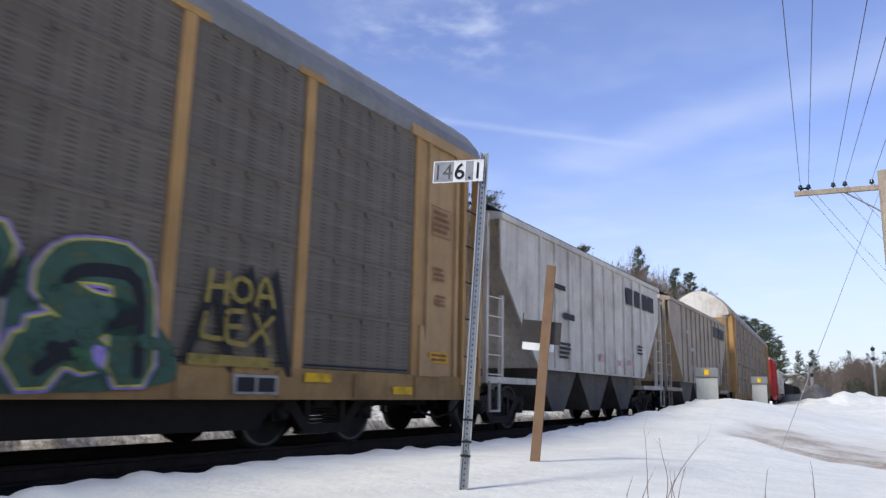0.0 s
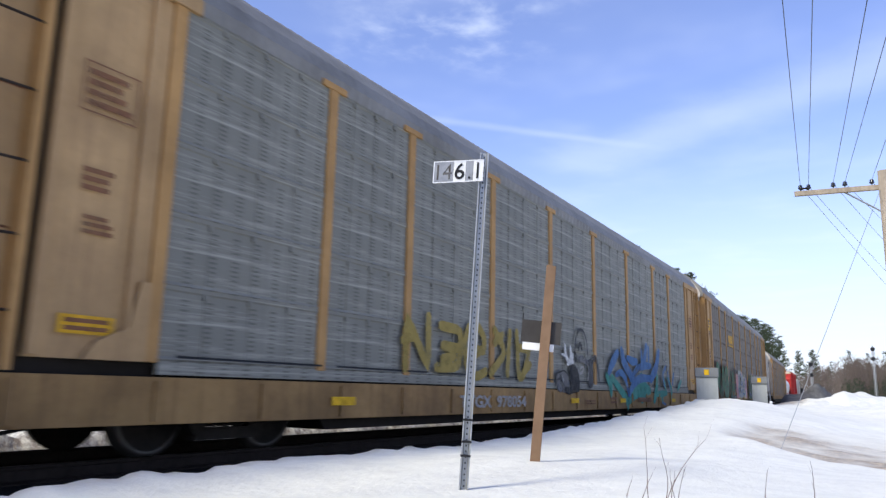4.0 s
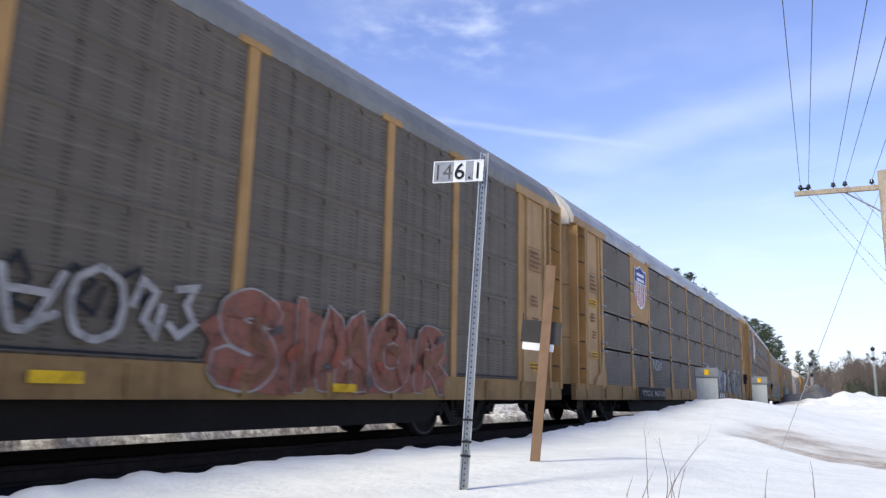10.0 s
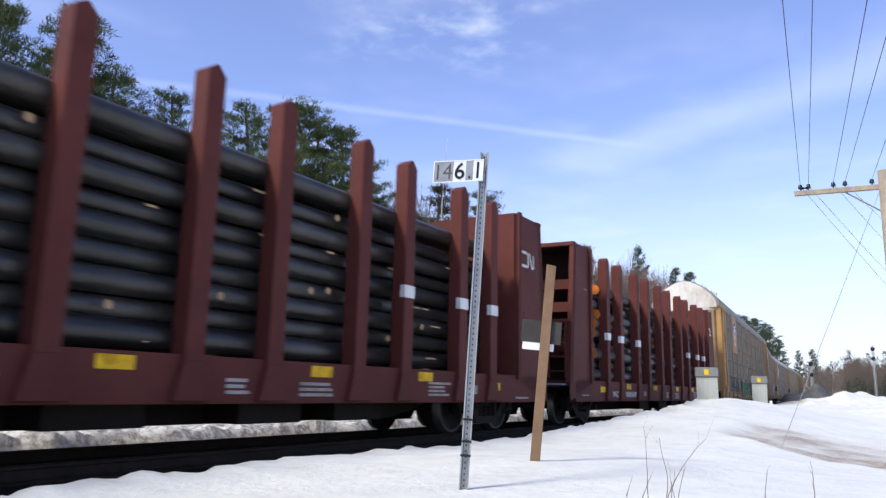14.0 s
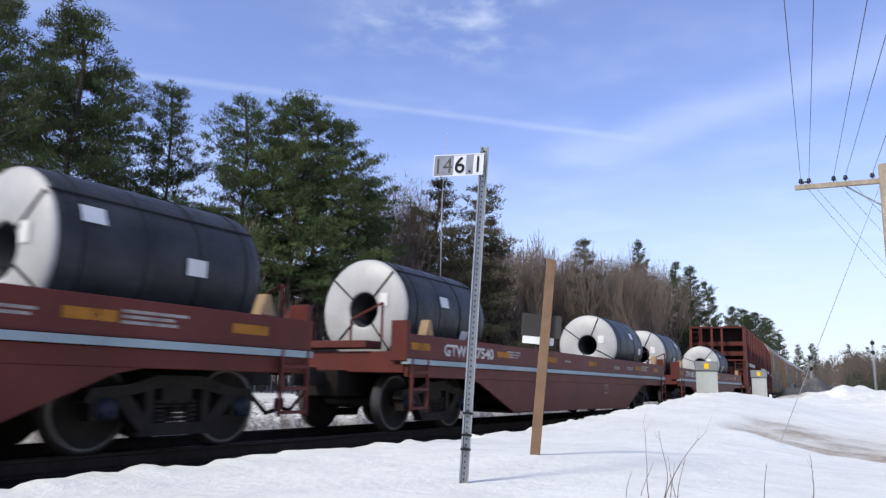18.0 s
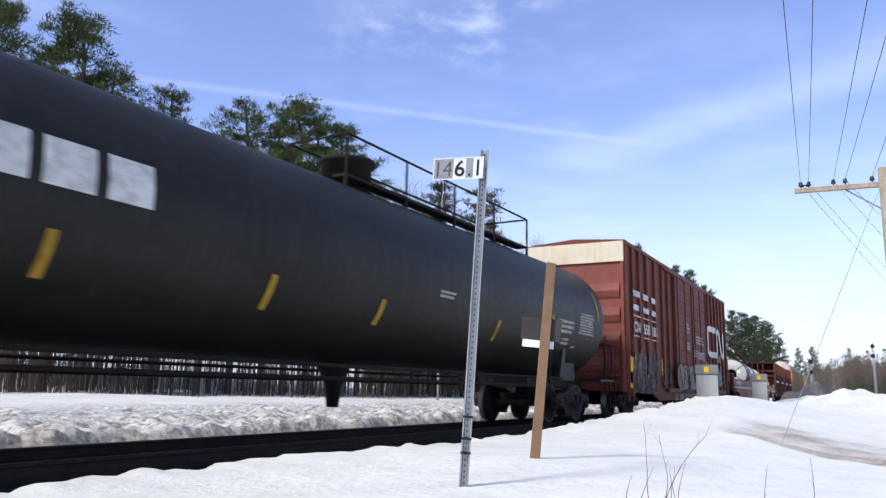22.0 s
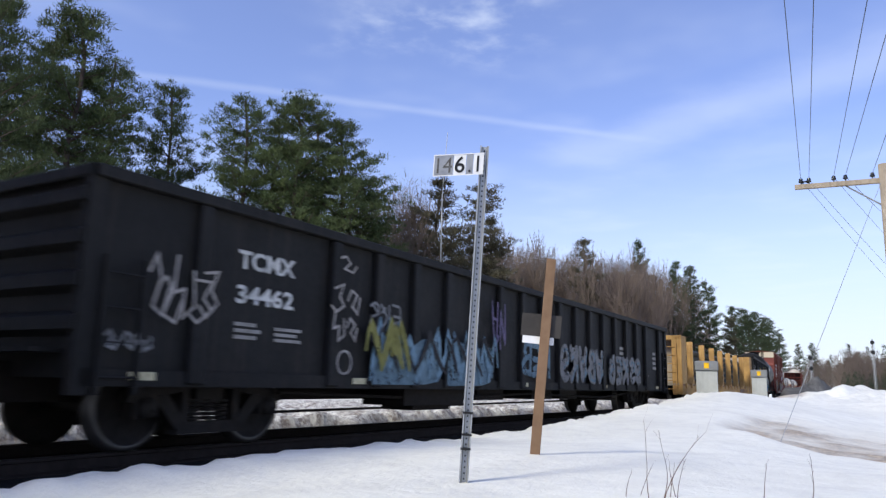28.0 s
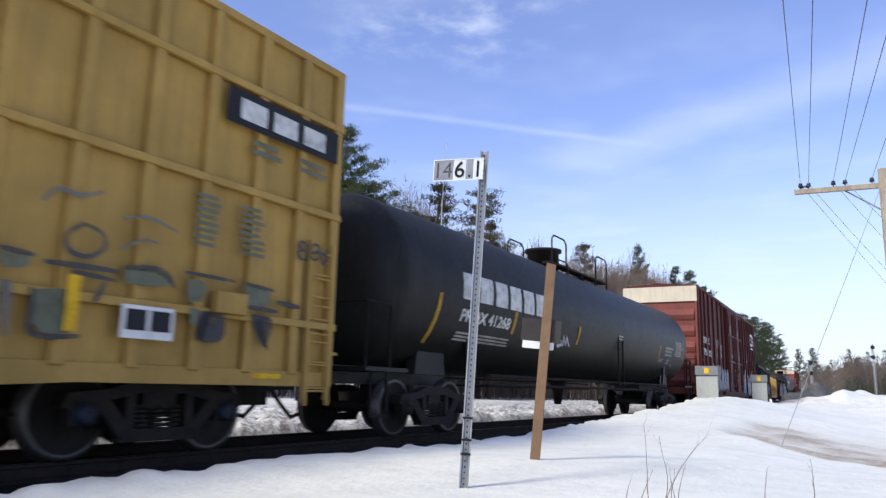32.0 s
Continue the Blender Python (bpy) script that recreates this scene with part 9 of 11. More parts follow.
swooshes(gon2, -6.2, -2.5, 0.85, 1.6, M["bare_ink"], 9, 102, -HALF - 0.075, 0.04, 0.4)
swooshes(gon2, -6.2, -5.2, 0.95, 1.6, M["khaki"], 4, 112, -HALF - 0.09, 0.09, 0.6)
tag(gon2, "743", -6.25, -5.4, 1.5, 1.9, M["grey_wash"], 0.04, -HALF - 0.05, 113)
tag(gon2, "26", -2.4, -1.8, 1.3, 2.3, M["lilac_wash"], 0.05, -HALF - 0.05, 106)
tag(gon2, "834", -1.1, 0.4, 0.9, 1.7, M["blue_wash"], 0.12, -HALF - 0.05, 103)
graffiti(gon2, "54282", 0.9, 3.9, 0.82, 1.75, M["grey_wash"], M["slate"], None, M["blue_wash"], 0.28, -HALF - 0.05, 104, 0.0, 0.08)
graffiti(gon2, "93475", 4.3, 7.3, 0.82, 1.65, M["grey_wash"], M["slate"], None, M["blue_wash"], 0.28, -HALF - 0.05, 105, 0.0, 0.08)
for k, (x0, x1, z0, z1, n) in enumerate(((-9.95, -8.98, 1.3, 2.1, 3), (-9.85, -9.05, 1.25, 1.95, 2), (-7.12, -6.45, 1.6, 2.15, 2), (-7.05, -6.5, 1.25, 1.75, 2), (-7.0, -6.55, 2.2, 2.5, 1))):
    scrawl(gon2, x0, x1, z0, z1, M["silver"], 107 + k, n, 0.03, -HALF - 0.05 - 0.004 * k)
scrawl(gon2, -10.35, -9.8, 1.0, 1.25, M["grey_wash"], 117, 3, 0.03, -HALF - 0.05)
hoop(gon2, -6.75, 1.02, 0.15, 0.15, 0.03, M["silver"], -HALF - 0.05)
for g, num in ((gon1, "34457"), (gon2, "34462")):
    dx, dz = (0.36, 0.1) if g is gon1 else (0.0, 0.0)
    words(g, "TCMX", -8.65 + dx, -7.7 + dx, 2.02 + dz, 2.24 + dz, M["letter"], -HALF + 0.045)
    words(g, num, -8.65 + dx, -7.7 + dx, 1.62 + dz, 1.84 + dz, M["letter"], -HALF + 0.045)
    bars(g, [(-8.65, -8.2, 1.2, 1.42, 3), (-8.0, -7.5, 1.2, 1.4, 3), (5.6, 6.0, 1.2, 1.9, 5), (8.1, 8.5, 0.95, 1.2, 2), (9.0, 9.4, 1.3, 1.9, 4)], M["letter_dim"], -HALF + 0.045)
    reflectors(g, [(-10.0, 0.74), (-6.5, 0.74), (-1.0, 0.74), (4.0, 0.74), (9.1, 0.74)], M["cream"], 0.3, 0.08, y=-HALF - 0.012)


# -- yellow flat car with bundled steel --
M["yellow_rust"] = paint("rust_streaked_yellow", (0.44, 0.262, 0.088), 0.7, vary=0.3, dirt=0.6, dirt_colour=(0.13, 0.05, 0.022), streak=0.55, clean=0.46)


def bundle_flat(centre):
    car = thing("bulkhead_flat_car", "worn yellow flat car with planked bulkheads, loaded with steel", "rail car", "bulkhead flat cars of the train")
    yel, h = M["yellow_rust"], 10.1
    bm = bmesh.new()
    box(bm, -h, h, -HALF, -HALF + 0.12, 0.56, 0.93)
    box(bm, -h, h, HALF - 0.12, HALF, 0.56, 0.93)
    for x in np.arange(-h + 0.5, h, 1.02):
        box(bm, x, x + 0.2, -HALF - 0.04, -HALF + 0.02, 0.80, 0.98)
    part("side_sill", bm, yel, car, "", 0.008)
    bm = bmesh.new()
    box(bm, -h, h, -HALF + 0.12, HALF - 0.12, 0.88, 0.96)
    part("deck", bm, M["plank"], car, "worn plank deck")
    bm = bmesh.new()
    prism(bm, [(-6.6, 0.56), (-4.8, 0.3), (4.8, 0.3), (6.6, 0.56)], "y", -0.6, 0.6)
    box(bm, -h - 0.1, h + 0.1, -0.35, 0.35, 0.5, 0.88)
    part("underframe", bm, M["black"], car)
    for x in (-8.1, -5.6, -3.2, -0.9, 1.5, 3.9, 6.25):
        for s in (-1, 1):
            bm = bmesh.new()
            a, b = sorted((s * (HALF - 0.2), s * (HALF + 0.02)))
            prism(bm, [(x - 0.23, 0.94), (x + 0.23, 0.94), (x + 0.055, 1.25), (x + 0.045, 2.45), (x - 0.01, 2.55), (x - 0.055, 2.42), (x - 0.055, 1.25)], "y", a, b)
            part("stake", bm, M["yellow_rust"], car, "yellow stake with a flared foot", 0.01)
    for s in (-1, 1):
        bm = bmesh.new()
        for y0 in (-HALF, HALF - 0.35):
            box(bm, min(s * (h - 0.85), s * h), max(s * (h - 0.85), s * h), y0, y0 + 0.35, 0.56, 2.66)
        box(bm, min(s * (h - 0.4), s * h), max(s * (h - 0.4), s * h), -HALF, HALF, 2.5, 2.66)
        bulk = part("bulkhead", bm, yel, car, "yellow bulkhead frame", 0.015)
        for i in range(9):
            bm = bmesh.new()
            z = 0.98 + i * 0.185
            box(bm, min(s * (h - 0.55), s * (h - 0.47)), max(s * (h - 0.55), s * (h - 0.47)), -HALF + 0.35, HALF - 0.35, z, z + 0.175)
            part("plank", bm, M["plank"], bulk)
        bm = bmesh.new()
        for y in (-0.6, 0, 0.6):
            box(bm, min(s * (h - 0.45), s * (h - 0.05)), max(s * (h - 0.45), s * (h - 0.05)), y - 0.05, y + 0.05, 0.9, 2.5)
        part("brace", bm, yel, bulk)
        end_ladder(car, s * (h + 0.02), -1.1, 0.6, 2.4, yel, 6)
    bars(car, [(8.0, 8.5, 0.6, 0.84, 2), (-6.0, -4.4, 0.64, 0.82, 1), (7.0, 7.5, 0.62, 0.8, 2)], M["brown"], -HALF - 0.05)
    reflectors(car, [(2.8, 0.6), (7.3, 0.66), (-2.0, 0.6), (-7.0, 0.6)], M["gold"], 0.6, 0.12, y=-HALF - 0.012)
    reflectors(car, [(9.5, 1.5)], M["gold"], 0.4, 0.22, y=-HALF - 0.012)
    bm = bmesh.new()
    rect(bm, -5.9, -3.62, 0.57, 0.76, -HALF - 0.012)
    lettering("number_board", car, bm, [M["ink"]], "black number board on the sill")
    words(car, "594", -4.32, -3.72, 0.59, 0.74, M["letter"], -HALF - 0.018)
    rng = random.Random(17)
    for k in range(40):
        bm = bmesh.new()
        blob(bm, -h + 0.3 + 0.5 * k + rng.uniform(-0.2, 0.2), 0.905, rng.uniform(0.12, 0.34), rng.uniform(0.012, 0.026), -HALF - 0.006, 0, rng, 18, 0.4)
        lettering("rust_patch", car, bm, [M["brown"]])
    field(car, M["brown"], -HALF - 0.012, [(4.55, 0.62), (6.05, 0.62), (6.05, 0.83), (4.55, 0.83)])
    tag(car, "73815", 4.65, 5.95, 0.66, 0.79, M["bone"], 0.02, -HALF - 0.018, 113)
    scrawl(car, 9.3, 9.95, 1.8, 2.4, M["brown"], 111, 2, 0.04, -HALF - 0.012)
    scrawl(car, 5.4, 7.0, 0.62, 0.86, M["brown"], 112, 4, 0.05, -HALF - 0.05)
    running_gear(car, 7.6, h + 0.15)
    add_car(car, centre, 7.6)
    load = thing("steel_bundle_load", "stacked bundles of dark steel bars on timber spacers", "steel bars")
    rng = random.Random(5)
    meshes = []
    for k in range(3):
        bm = bmesh.new()
        for i in range(24):
            a = i * 0.2618 + rng.uniform(-0.05, 0.05)
            r, q = 0.102 + rng.uniform(-0.006, 0.006), rng.uniform(-0.06, 0.06)
            rod(bm, (-8.4 + rng.uniform(-0.05, 0.05), r * math.cos(a), r * math.sin(a)), (8.3 + rng.uniform(-0.06, 0.06), r * math.cos(a + q), r * math.sin(a + q)), 0.0165, 6)
        for i in range(10):
            a = i * 0.6283
            rod(bm, (-8.4 + rng.uniform(-0.05, 0.05), 0.06 * math.cos(a), 0.06 * math.sin(a)), (8.3 + rng.uniform(-0.06, 0.06), 0.06 * math.cos(a), 0.06 * math.sin(a)), 0.026, 6)
        meshes.append(mesh_of("bundle", bm, [M["rebar"]]))
    for j in range(5):
        for i in range(11):
            ob = shared("bundle", meshes[(i + j) % 3], load, pose(rng.uniform(-0.2, 0.2), -1.14 + 0.228 * i, 1.2 + 0.25 * j, 0, rng.uniform(-0.08, 0.08), 0) @ Matrix.Diagonal((1, 1, 0.88, 1)))
            ob["kind"] = "stuff"
    bm = bmesh.new()
    for x in (-7.2, -4.4, -1.6, 1.2, 4.0, 6.9):
        for j in range(5):
            box(bm, x - 0.06, x + 0.06, -1.28, 1.28, 1.04 + 0.25 * j, 1.105 + 0.25 * j)
    part("spacer", bm, M["wood"], load, "timber spacers between the layers")
    for x in (-4.4, 1.2, 6.9):
        bm = bmesh.new()
        box(bm, x - 0.05, x + 0.05, -1.2, 1.2, 0.96, 1.035)
        part("bearer", bm, M["wood"], load)
    add_car(load, centre, 7.6)


bundle_flat(-295.0)


# -- covered hoppers and the cars far ahead --
M["bay_dark"] = paint("dark_bay_steel", (0.13, 0.115, 0.1), 0.75, vary=0.3, dirt=0.6, dirt_colour=(0.03, 0.027, 0.024), streak=0.5, clean=0.42)


def hopper(label, centre, mat, half_len=6.35, top=4.15, lettered=True, seed=0):
    car = thing("covered_hopper_car", label, "rail car", "covered hoppers of the train")
    h = half_len
    bm = bmesh.new()
    prism(bm, [(-h + 0.9, top - 0.1), (-h + 0.95, top - 0.35), (-h + 2.6, 1.28), (h - 2.6, 1.28), (h - 0.95, top - 0.35), (h - 0.9, top - 0.1)], "y", -HALF + 0.05, HALF - 0.05)
    part("body", bm, mat, car, "sloping-ended hopper body")
    bm = bmesh.new()
    for y in (-HALF + 0.02, HALF - 0.06):
        prism(bm, [(-h + 0.5, top - 0.05), (-h + 0.55, 3.1), (-h + 2.4, 1.25), (h - 2.4, 1.25), (h - 0.55, 3.1), (h - 0.5, top - 0.05)], "y", y - 0.0, y + 0.04)
    part("side_sheet", bm, mat, car)
    for x in np.arange(-h + 2.4, h - 2.0, 0.86):
        bm = bmesh.new()
        box(bm, x - 0.05, x + 0.05, -HALF - 0.03, -HALF + 0.04, 1.3, top - 0.1)
        part("rib", bm, mat, car, "", 0.012)
    bm = bmesh.new()
    prism(bm, [(-HALF - 0.03, top - 0.12), (-HALF - 0.03, top), (-0.7, top + 0.16), (0.7, top + 0.16), (HALF + 0.03, top), (HALF + 0.03, top - 0.12)], "x", -h + 0.45, h - 0.45)
    part("roof", bm, mat, car)
    bm = bmesh.new()
    for y in (-1.15, 1.0):
        box(bm, -h + 0.3, h - 0.3, y, y + 0.3, top + 0.2, top + 0.23)
        for x in np.arange(-h + 0.5, h - 0.3, 1.3):
            box(bm, x, x + 0.03, y, y + 0.3, top + 0.02, top + 0.2)
    for x in np.arange(-h + 1.2, h - 1.0, 1.9):
        lathe(bm, [(top + 0.12, 0.42), (top + 0.24, 0.42), (top + 0.28, 0.2)], 14, "z", (x, 0, 0))
    part("roof_walk", bm, M["iron"], car, "grated roof walk and round hatches")
    bm = bmesh.new()
    for x in (-2.5, 0.0, 2.5):
        prism(bm, [(x - 1.2, 1.27), (x - 0.35, 0.36), (x + 0.35, 0.36), (x + 1.2, 1.27)], "y", -1.3, 1.3)
    part("hopper_bay", bm, M["bay_dark"], car, "sloped discharge bays")
    bm = bmesh.new()
    for s in (-1, 1):
        box(bm, min(s * (h - 2.3), s * h), max(s * (h - 2.3), s * h), -HALF + 0.05, HALF - 0.05, 0.92, 1.04)
        for y in (-HALF + 0.06, HALF - 0.14):
            for x in (h - 0.1, h - 0.75):
                box(bm, min(s * x, s * (x + 0.08)), max(s * x, s * (x + 0.08)), y, y + 0.08, 1.0, top - 0.1 if x > h - 0.3 else 2.6)
        for z in (1.5, 2.0, 2.5, 3.0, 3.5):
            rod(bm, (s * (h - 0.06), -HALF + 0.1, z), (s * (h - 0.06), -HALF + 0.55, z), 0.015, 5)
            rod(bm, (s * (h - 0.72), -HALF + 0.06, z * 0.72), (s * (h - 0.08), -HALF + 0.06, z * 0.72), 0.015, 5)
        box(bm, min(s * (h - 0.1), s * h), max(s * (h - 0.1), s * h), -HALF + 0.06, HALF - 0.06, top - 0.35, top - 0.25)
        prism(bm, [(s * (h - 1.9), 1.0), (s * (h - 1.75), 1.0), (s * (h - 0.7), top - 0.9), (s * (h - 0.85), top - 0.9)], "y", -0.1, 0.1)
        for x in (h - 0.5, h - 0.1):
            box(bm, min(s * x, s * (x + 0.03)), max(s * x, s * (x + 0.03)), -HALF, -HALF + 0.04, 0.4, 0.95)
        box(bm, min(s * (h - 0.5), s * (h - 0.07)), max(s * (h - 0.5), s * (h - 0.07)), -HALF, -HALF + 0.04, 0.4, 0.44)
    box(bm, -h - 0.05, h + 0.05, -0.3, 0.3, 0.6, 0.95)
    part("end_frame", bm, mat, car, "open end frame with ladders")
    if lettered:
        block_letters(car, 4, 2.2, 5.3, 3.3, 3.78, M["ink"], -HALF - 0.035)
        bars(car, [(-3.6, -2.3, 3.0, 3.2, 1), (-2.7, -1.9, 2.35, 2.6, 1), (-3.0, -2.2, 1.5, 1.9, 4), (3.2, 3.8, 1.9, 2.2, 3)], M["letter_dim"] if seed else M["ink"], -HALF - 0.035)
        bars(car, [(-0.2, 0.2, 1.5, 1.8, 1), (1.2, 1.6, 1.45, 1.7, 1), (2.2, 2.6, 1.5, 1.75, 1)], M["pink"], -HALF - 0.035)
        bm = bmesh.new()
        rect(bm, 4.3, 4.6, 1.4, 1.7, -HALF - 0.036)
        lettering("placard", car, bm, [M["ink"]])
    running_gear(car, h - 1.35, h + 0.1)
    return add_car(car, centre, h - 1.35)


hop1 = hopper("pale grey covered hopper car with black blocks of lettering", 18.45, M["hopper_grey"], 6.4, 4.2)
hop2 = hopper("rust-streaked tan covered hopper car", 31.6, M["hopper_tan"], 6.25, 4.15, True, 2)
tank0 = tank_car("grimy white tank car", 73.8, 5.8, 1.35, 2.4, M["white"], 4.4, (-1.2, 1.6), 0.2, (5, -3.6, -0.6, 0.02, 0.2), 84)
M["bright_red"] = paint("bright_red_paint", (0.45, 0.035, 0.03), 0.5, vary=0.15, dirt=0.25, dirt_colour=(0.15, 0.03, 0.025), streak=0.2)
box0 = box_car("box_car", "bright red box car with a white end band", 88.6, 7.8, M["bright_red"], [-7.0, -5.5, -4.0, -2.6, 2.6, 4.0, 5.5, 7.0], [(-1.6, 1.6)], top=4.75, gear=5.9)
hop0 = hopper("pale grey covered hopper car with black blocks of lettering", 104.0, M["hopper_grey"], 6.4, 4.0)
gon0 = gondola("plain black gondola car far ahead", 122.4, 10.5, 2.74, RIBS)
gon9 = gondola("plain black gondola car far ahead", 144.9, 10.5, 2.74, RIBS)


# ---- beside the line ----
M["post_steel"] = paint("galvanised_post", (0.36, 0.37, 0.37), 0.45, 0.6, vary=0.15, scale=5, dirt=0.2)
M["sign_white"] = paint("white_sign_plate", (0.74, 0.74, 0.73), 0.45, vary=0.08, scale=6, dirt=0.2, dirt_colour=(0.4, 0.4, 0.38))
M["sign_grey"] = paint("tarnished_plate", (0.34, 0.34, 0.33), 0.35, 0.4, vary=0.3, scale=14, dirt=0.5, dirt_colour=(0.6, 0.6, 0.58))
M["stake_wood"] = paint("raw_lumber", (0.205, 0.128, 0.078), 0.8, vary=0.22, scale=4, dirt=0.35, dirt_colour=(0.2, 0.12, 0.07), streak=0.6)
M["board_grey"] = paint("dark_back_of_plate", (0.05, 0.046, 0.043), 0.7, vary=0.25, scale=7)
M["box_grey"] = paint("cabinet_grey", (0.40, 0.41, 0.38), 0.55, 0.1, vary=0.1, scale=3, dirt=0.25, dirt_colour=(0.25, 0.23, 0.19), streak=0.25)
M["box_hood"] = paint("cabinet_hood", (0.22, 0.225, 0.22), 0.5, 0.2, vary=0.15, scale=4, dirt=0.3)
M["pole_wood"] = paint("weathered_pole", (0.36, 0.30, 0.225), 0.8, vary=0.25, scale=4, dirt=0.35, dirt_colour=(0.18, 0.14, 0.1), streak=0.6)
M["wire"] = paint("wire_steel", (0.09, 0.095, 0.10), 0.5, 0.6, vary=0.2, bump=0.0)
M["glass_dark"] = paint("dark_insulator", (0.02, 0.025, 0.03), 0.15, vary=0.2, scale=20, bump=0.0)
M["twig"] = paint("bare_twig", (0.13, 0.075, 0.055), 0.8, vary=0.3, scale=9)
M["bark"] = paint("grey_bark", (0.125, 0.10, 0.082), 0.9, vary=0.35, scale=4, dirt=0.3, bump=0.6, bump_scale=18)
M["bark_dark"] = paint("pine_bark", (0.075, 0.058, 0.046), 0.9, vary=0.35, scale=4, dirt=0.3, bump=0.7, bump_scale=14)
M["branch"] = paint("bare_branch", (0.185, 0.145, 0.12), 0.9, vary=0.35, scale=0.6, dirt=0.2, random=0.3, bump=0.0)
M["needle"] = paint("pine_needles", (0.072, 0.098, 0.036), 0.6, vary=0.5, scale=0.9, grain=6, dirt=0.35, dirt_colour=(0.085, 0.095, 0.035), random=0.18, bump=0.0)
M["needle_dark"] = paint("shaded_pine_needles", (0.046, 0.066, 0.03), 0.65, vary=0.5, scale=0.9, grain=6, dirt=0.35, dirt_colour=(0.075, 0.078, 0.035), random=0.18, bump=0.0)
M["spruce"] = paint("spruce_needles", (0.085, 0.078, 0.048), 0.65, vary=0.45, scale=0.9, grain=6, dirt=0.3, dirt_colour=(0.07, 0.06, 0.035), random=0.2, bump=0.0)
M["far_brush"] = paint("far_bare_woods", (0.15, 0.12, 0.10), 0.95, vary=0.35, scale=0.08, grain=0.6, dirt=0.4, dirt_colour=(0.075, 0.07, 0.05), bump=0.0)
M["woods_brown"] = paint("bare_woods", (0.26, 0.205, 0.17), 0.95, vary=0.35, scale=0.15, grain=0.9, dirt=0.35, dirt_colour=(0.13, 0.105, 0.085), bump=0.0)
M["far_green"] = paint("far_conifers", (0.045, 0.066, 0.035), 0.9, vary=0.4, scale=0.12, grain=0.8, dirt=0.4, dirt_colour=(0.09, 0.085, 0.05), bump=0.0)


def lean(base, top):
    """A pose at base whose z axis leans to top, and whose -y side faces the eye."""
    z = (Vector(top) - Vector(base)).normalized()
    back = Vector((base[0] - EYE.x, base[1] - EYE.y, 0)).normalized()
    x = back.cross(z).normalized()
    y = z.cross(x)
    return Matrix.Translation(base) @ Matrix((x, y, z)).transposed().to_4x4()


def milepost():
    base, top = Vector((4.35, 2.46, 0.06)), Vector((4.41, 2.36, 2.42))
    h = (top - base).length
    post = thing("milepost", "galvanised perforated channel post with small number plates, leaning in snow", "milepost", m=lean(base, top))
    bm = bmesh.new()
    prism(bm, [(-0.031, -0.016), (-0.022, -0.016), (-0.014, 0.012), (0.014, 0.012), (0.022, -0.016), (0.031, -0.016), (0.031, -0.012), (0.025, -0.012), (0.017, 0.016), (-0.017, 0.016), (-0.025, -0.012), (-0.031, -0.012)], "z", -0.3, h)
    part("channel_post", bm, M["post_steel"], post, "perforated galvanised steel channel")
    bm = bmesh.new()
    for k in range(62):
        z = 0.1 + k * 0.0365
        box(bm, -0.0045, 0.0045, 0.0095, 0.0118, z, z + 0.011)
    ob = part("punched_hole", bm, M["ink"], post)
    ob["kind"] = "stuff"
    bm = bmesh.new()
    for z in (0.29, 0.38, 0.52):
        prism(bm, [(-0.034, -0.019), (0.034, -0.019), (0.034, 0.019), (-0.034, 0.019)], "z", z, z + 0.014)
    part("tie_band", bm, M["ink"], post, "black tie bands round the post")
    # plates to the post's left, lower at their outer end
    x0, zc, hh, rise = -0.345, h - 0.135, 0.075, 0.115

    def number_plate(a, b, mat, label):
        bm = bmesh.new()
        prism(bm, [(x0 + a, zc - hh + rise * (x0 + a)), (x0 + b, zc - hh + rise * (x0 + b)), (x0 + b, zc + hh + rise * (x0 + b)), (x0 + a, zc + hh + rise * (x0 + a))], "y", -0.034, -0.031)
        part("number_plate", bm, mat, post, label, 0.002)

    def numeral(text, a, b, half, mat, bold):
        words(post, text, x0 + a, x0 + b, zc - half + rise * (x0 + a), zc + half + rise * (x0 + a), mat, -0.037, "numeral", bold, rise)
    number_plate(0.0, 0.135, M["sign_grey"], "tarnished grey plate")
    number_plate(0.137, 0.222, M["sign_white"], "white plate")
    number_plate(0.224, 0.272, M["sign_grey"], "tarnished grey plate")
    number_plate(0.274, 0.340, M["sign_white"], "white plate")
    bm = bmesh.new()
    ribbon(bm, [(x0 + a, zc + side * hh + rise * (x0 + a)) for a, side in ((0.0, -1), (0.34, -1), (0.34, 1), (0.0, 1), (0.0, -1))], 0.007, -0.0365)
    lettering("plate_edge", post, bm, [M["sign_white"]], "bright bare edge of the plates")
    numeral("14", 0.022, 0.126, 0.055, M["slate"], 0.0)
    numeral("6", 0.145, 0.214, 0.06, M["ink"], 0.012)
    words(post, ".", x0 + 0.24, x0 + 0.257, zc - 0.058 + rise * x0 * 0.3, zc - 0.04 + rise * x0 * 0.3, M["ink"], -0.037, "numeral")
    numeral("1", 0.297, 0.312, 0.058, M["ink"], 0.0)


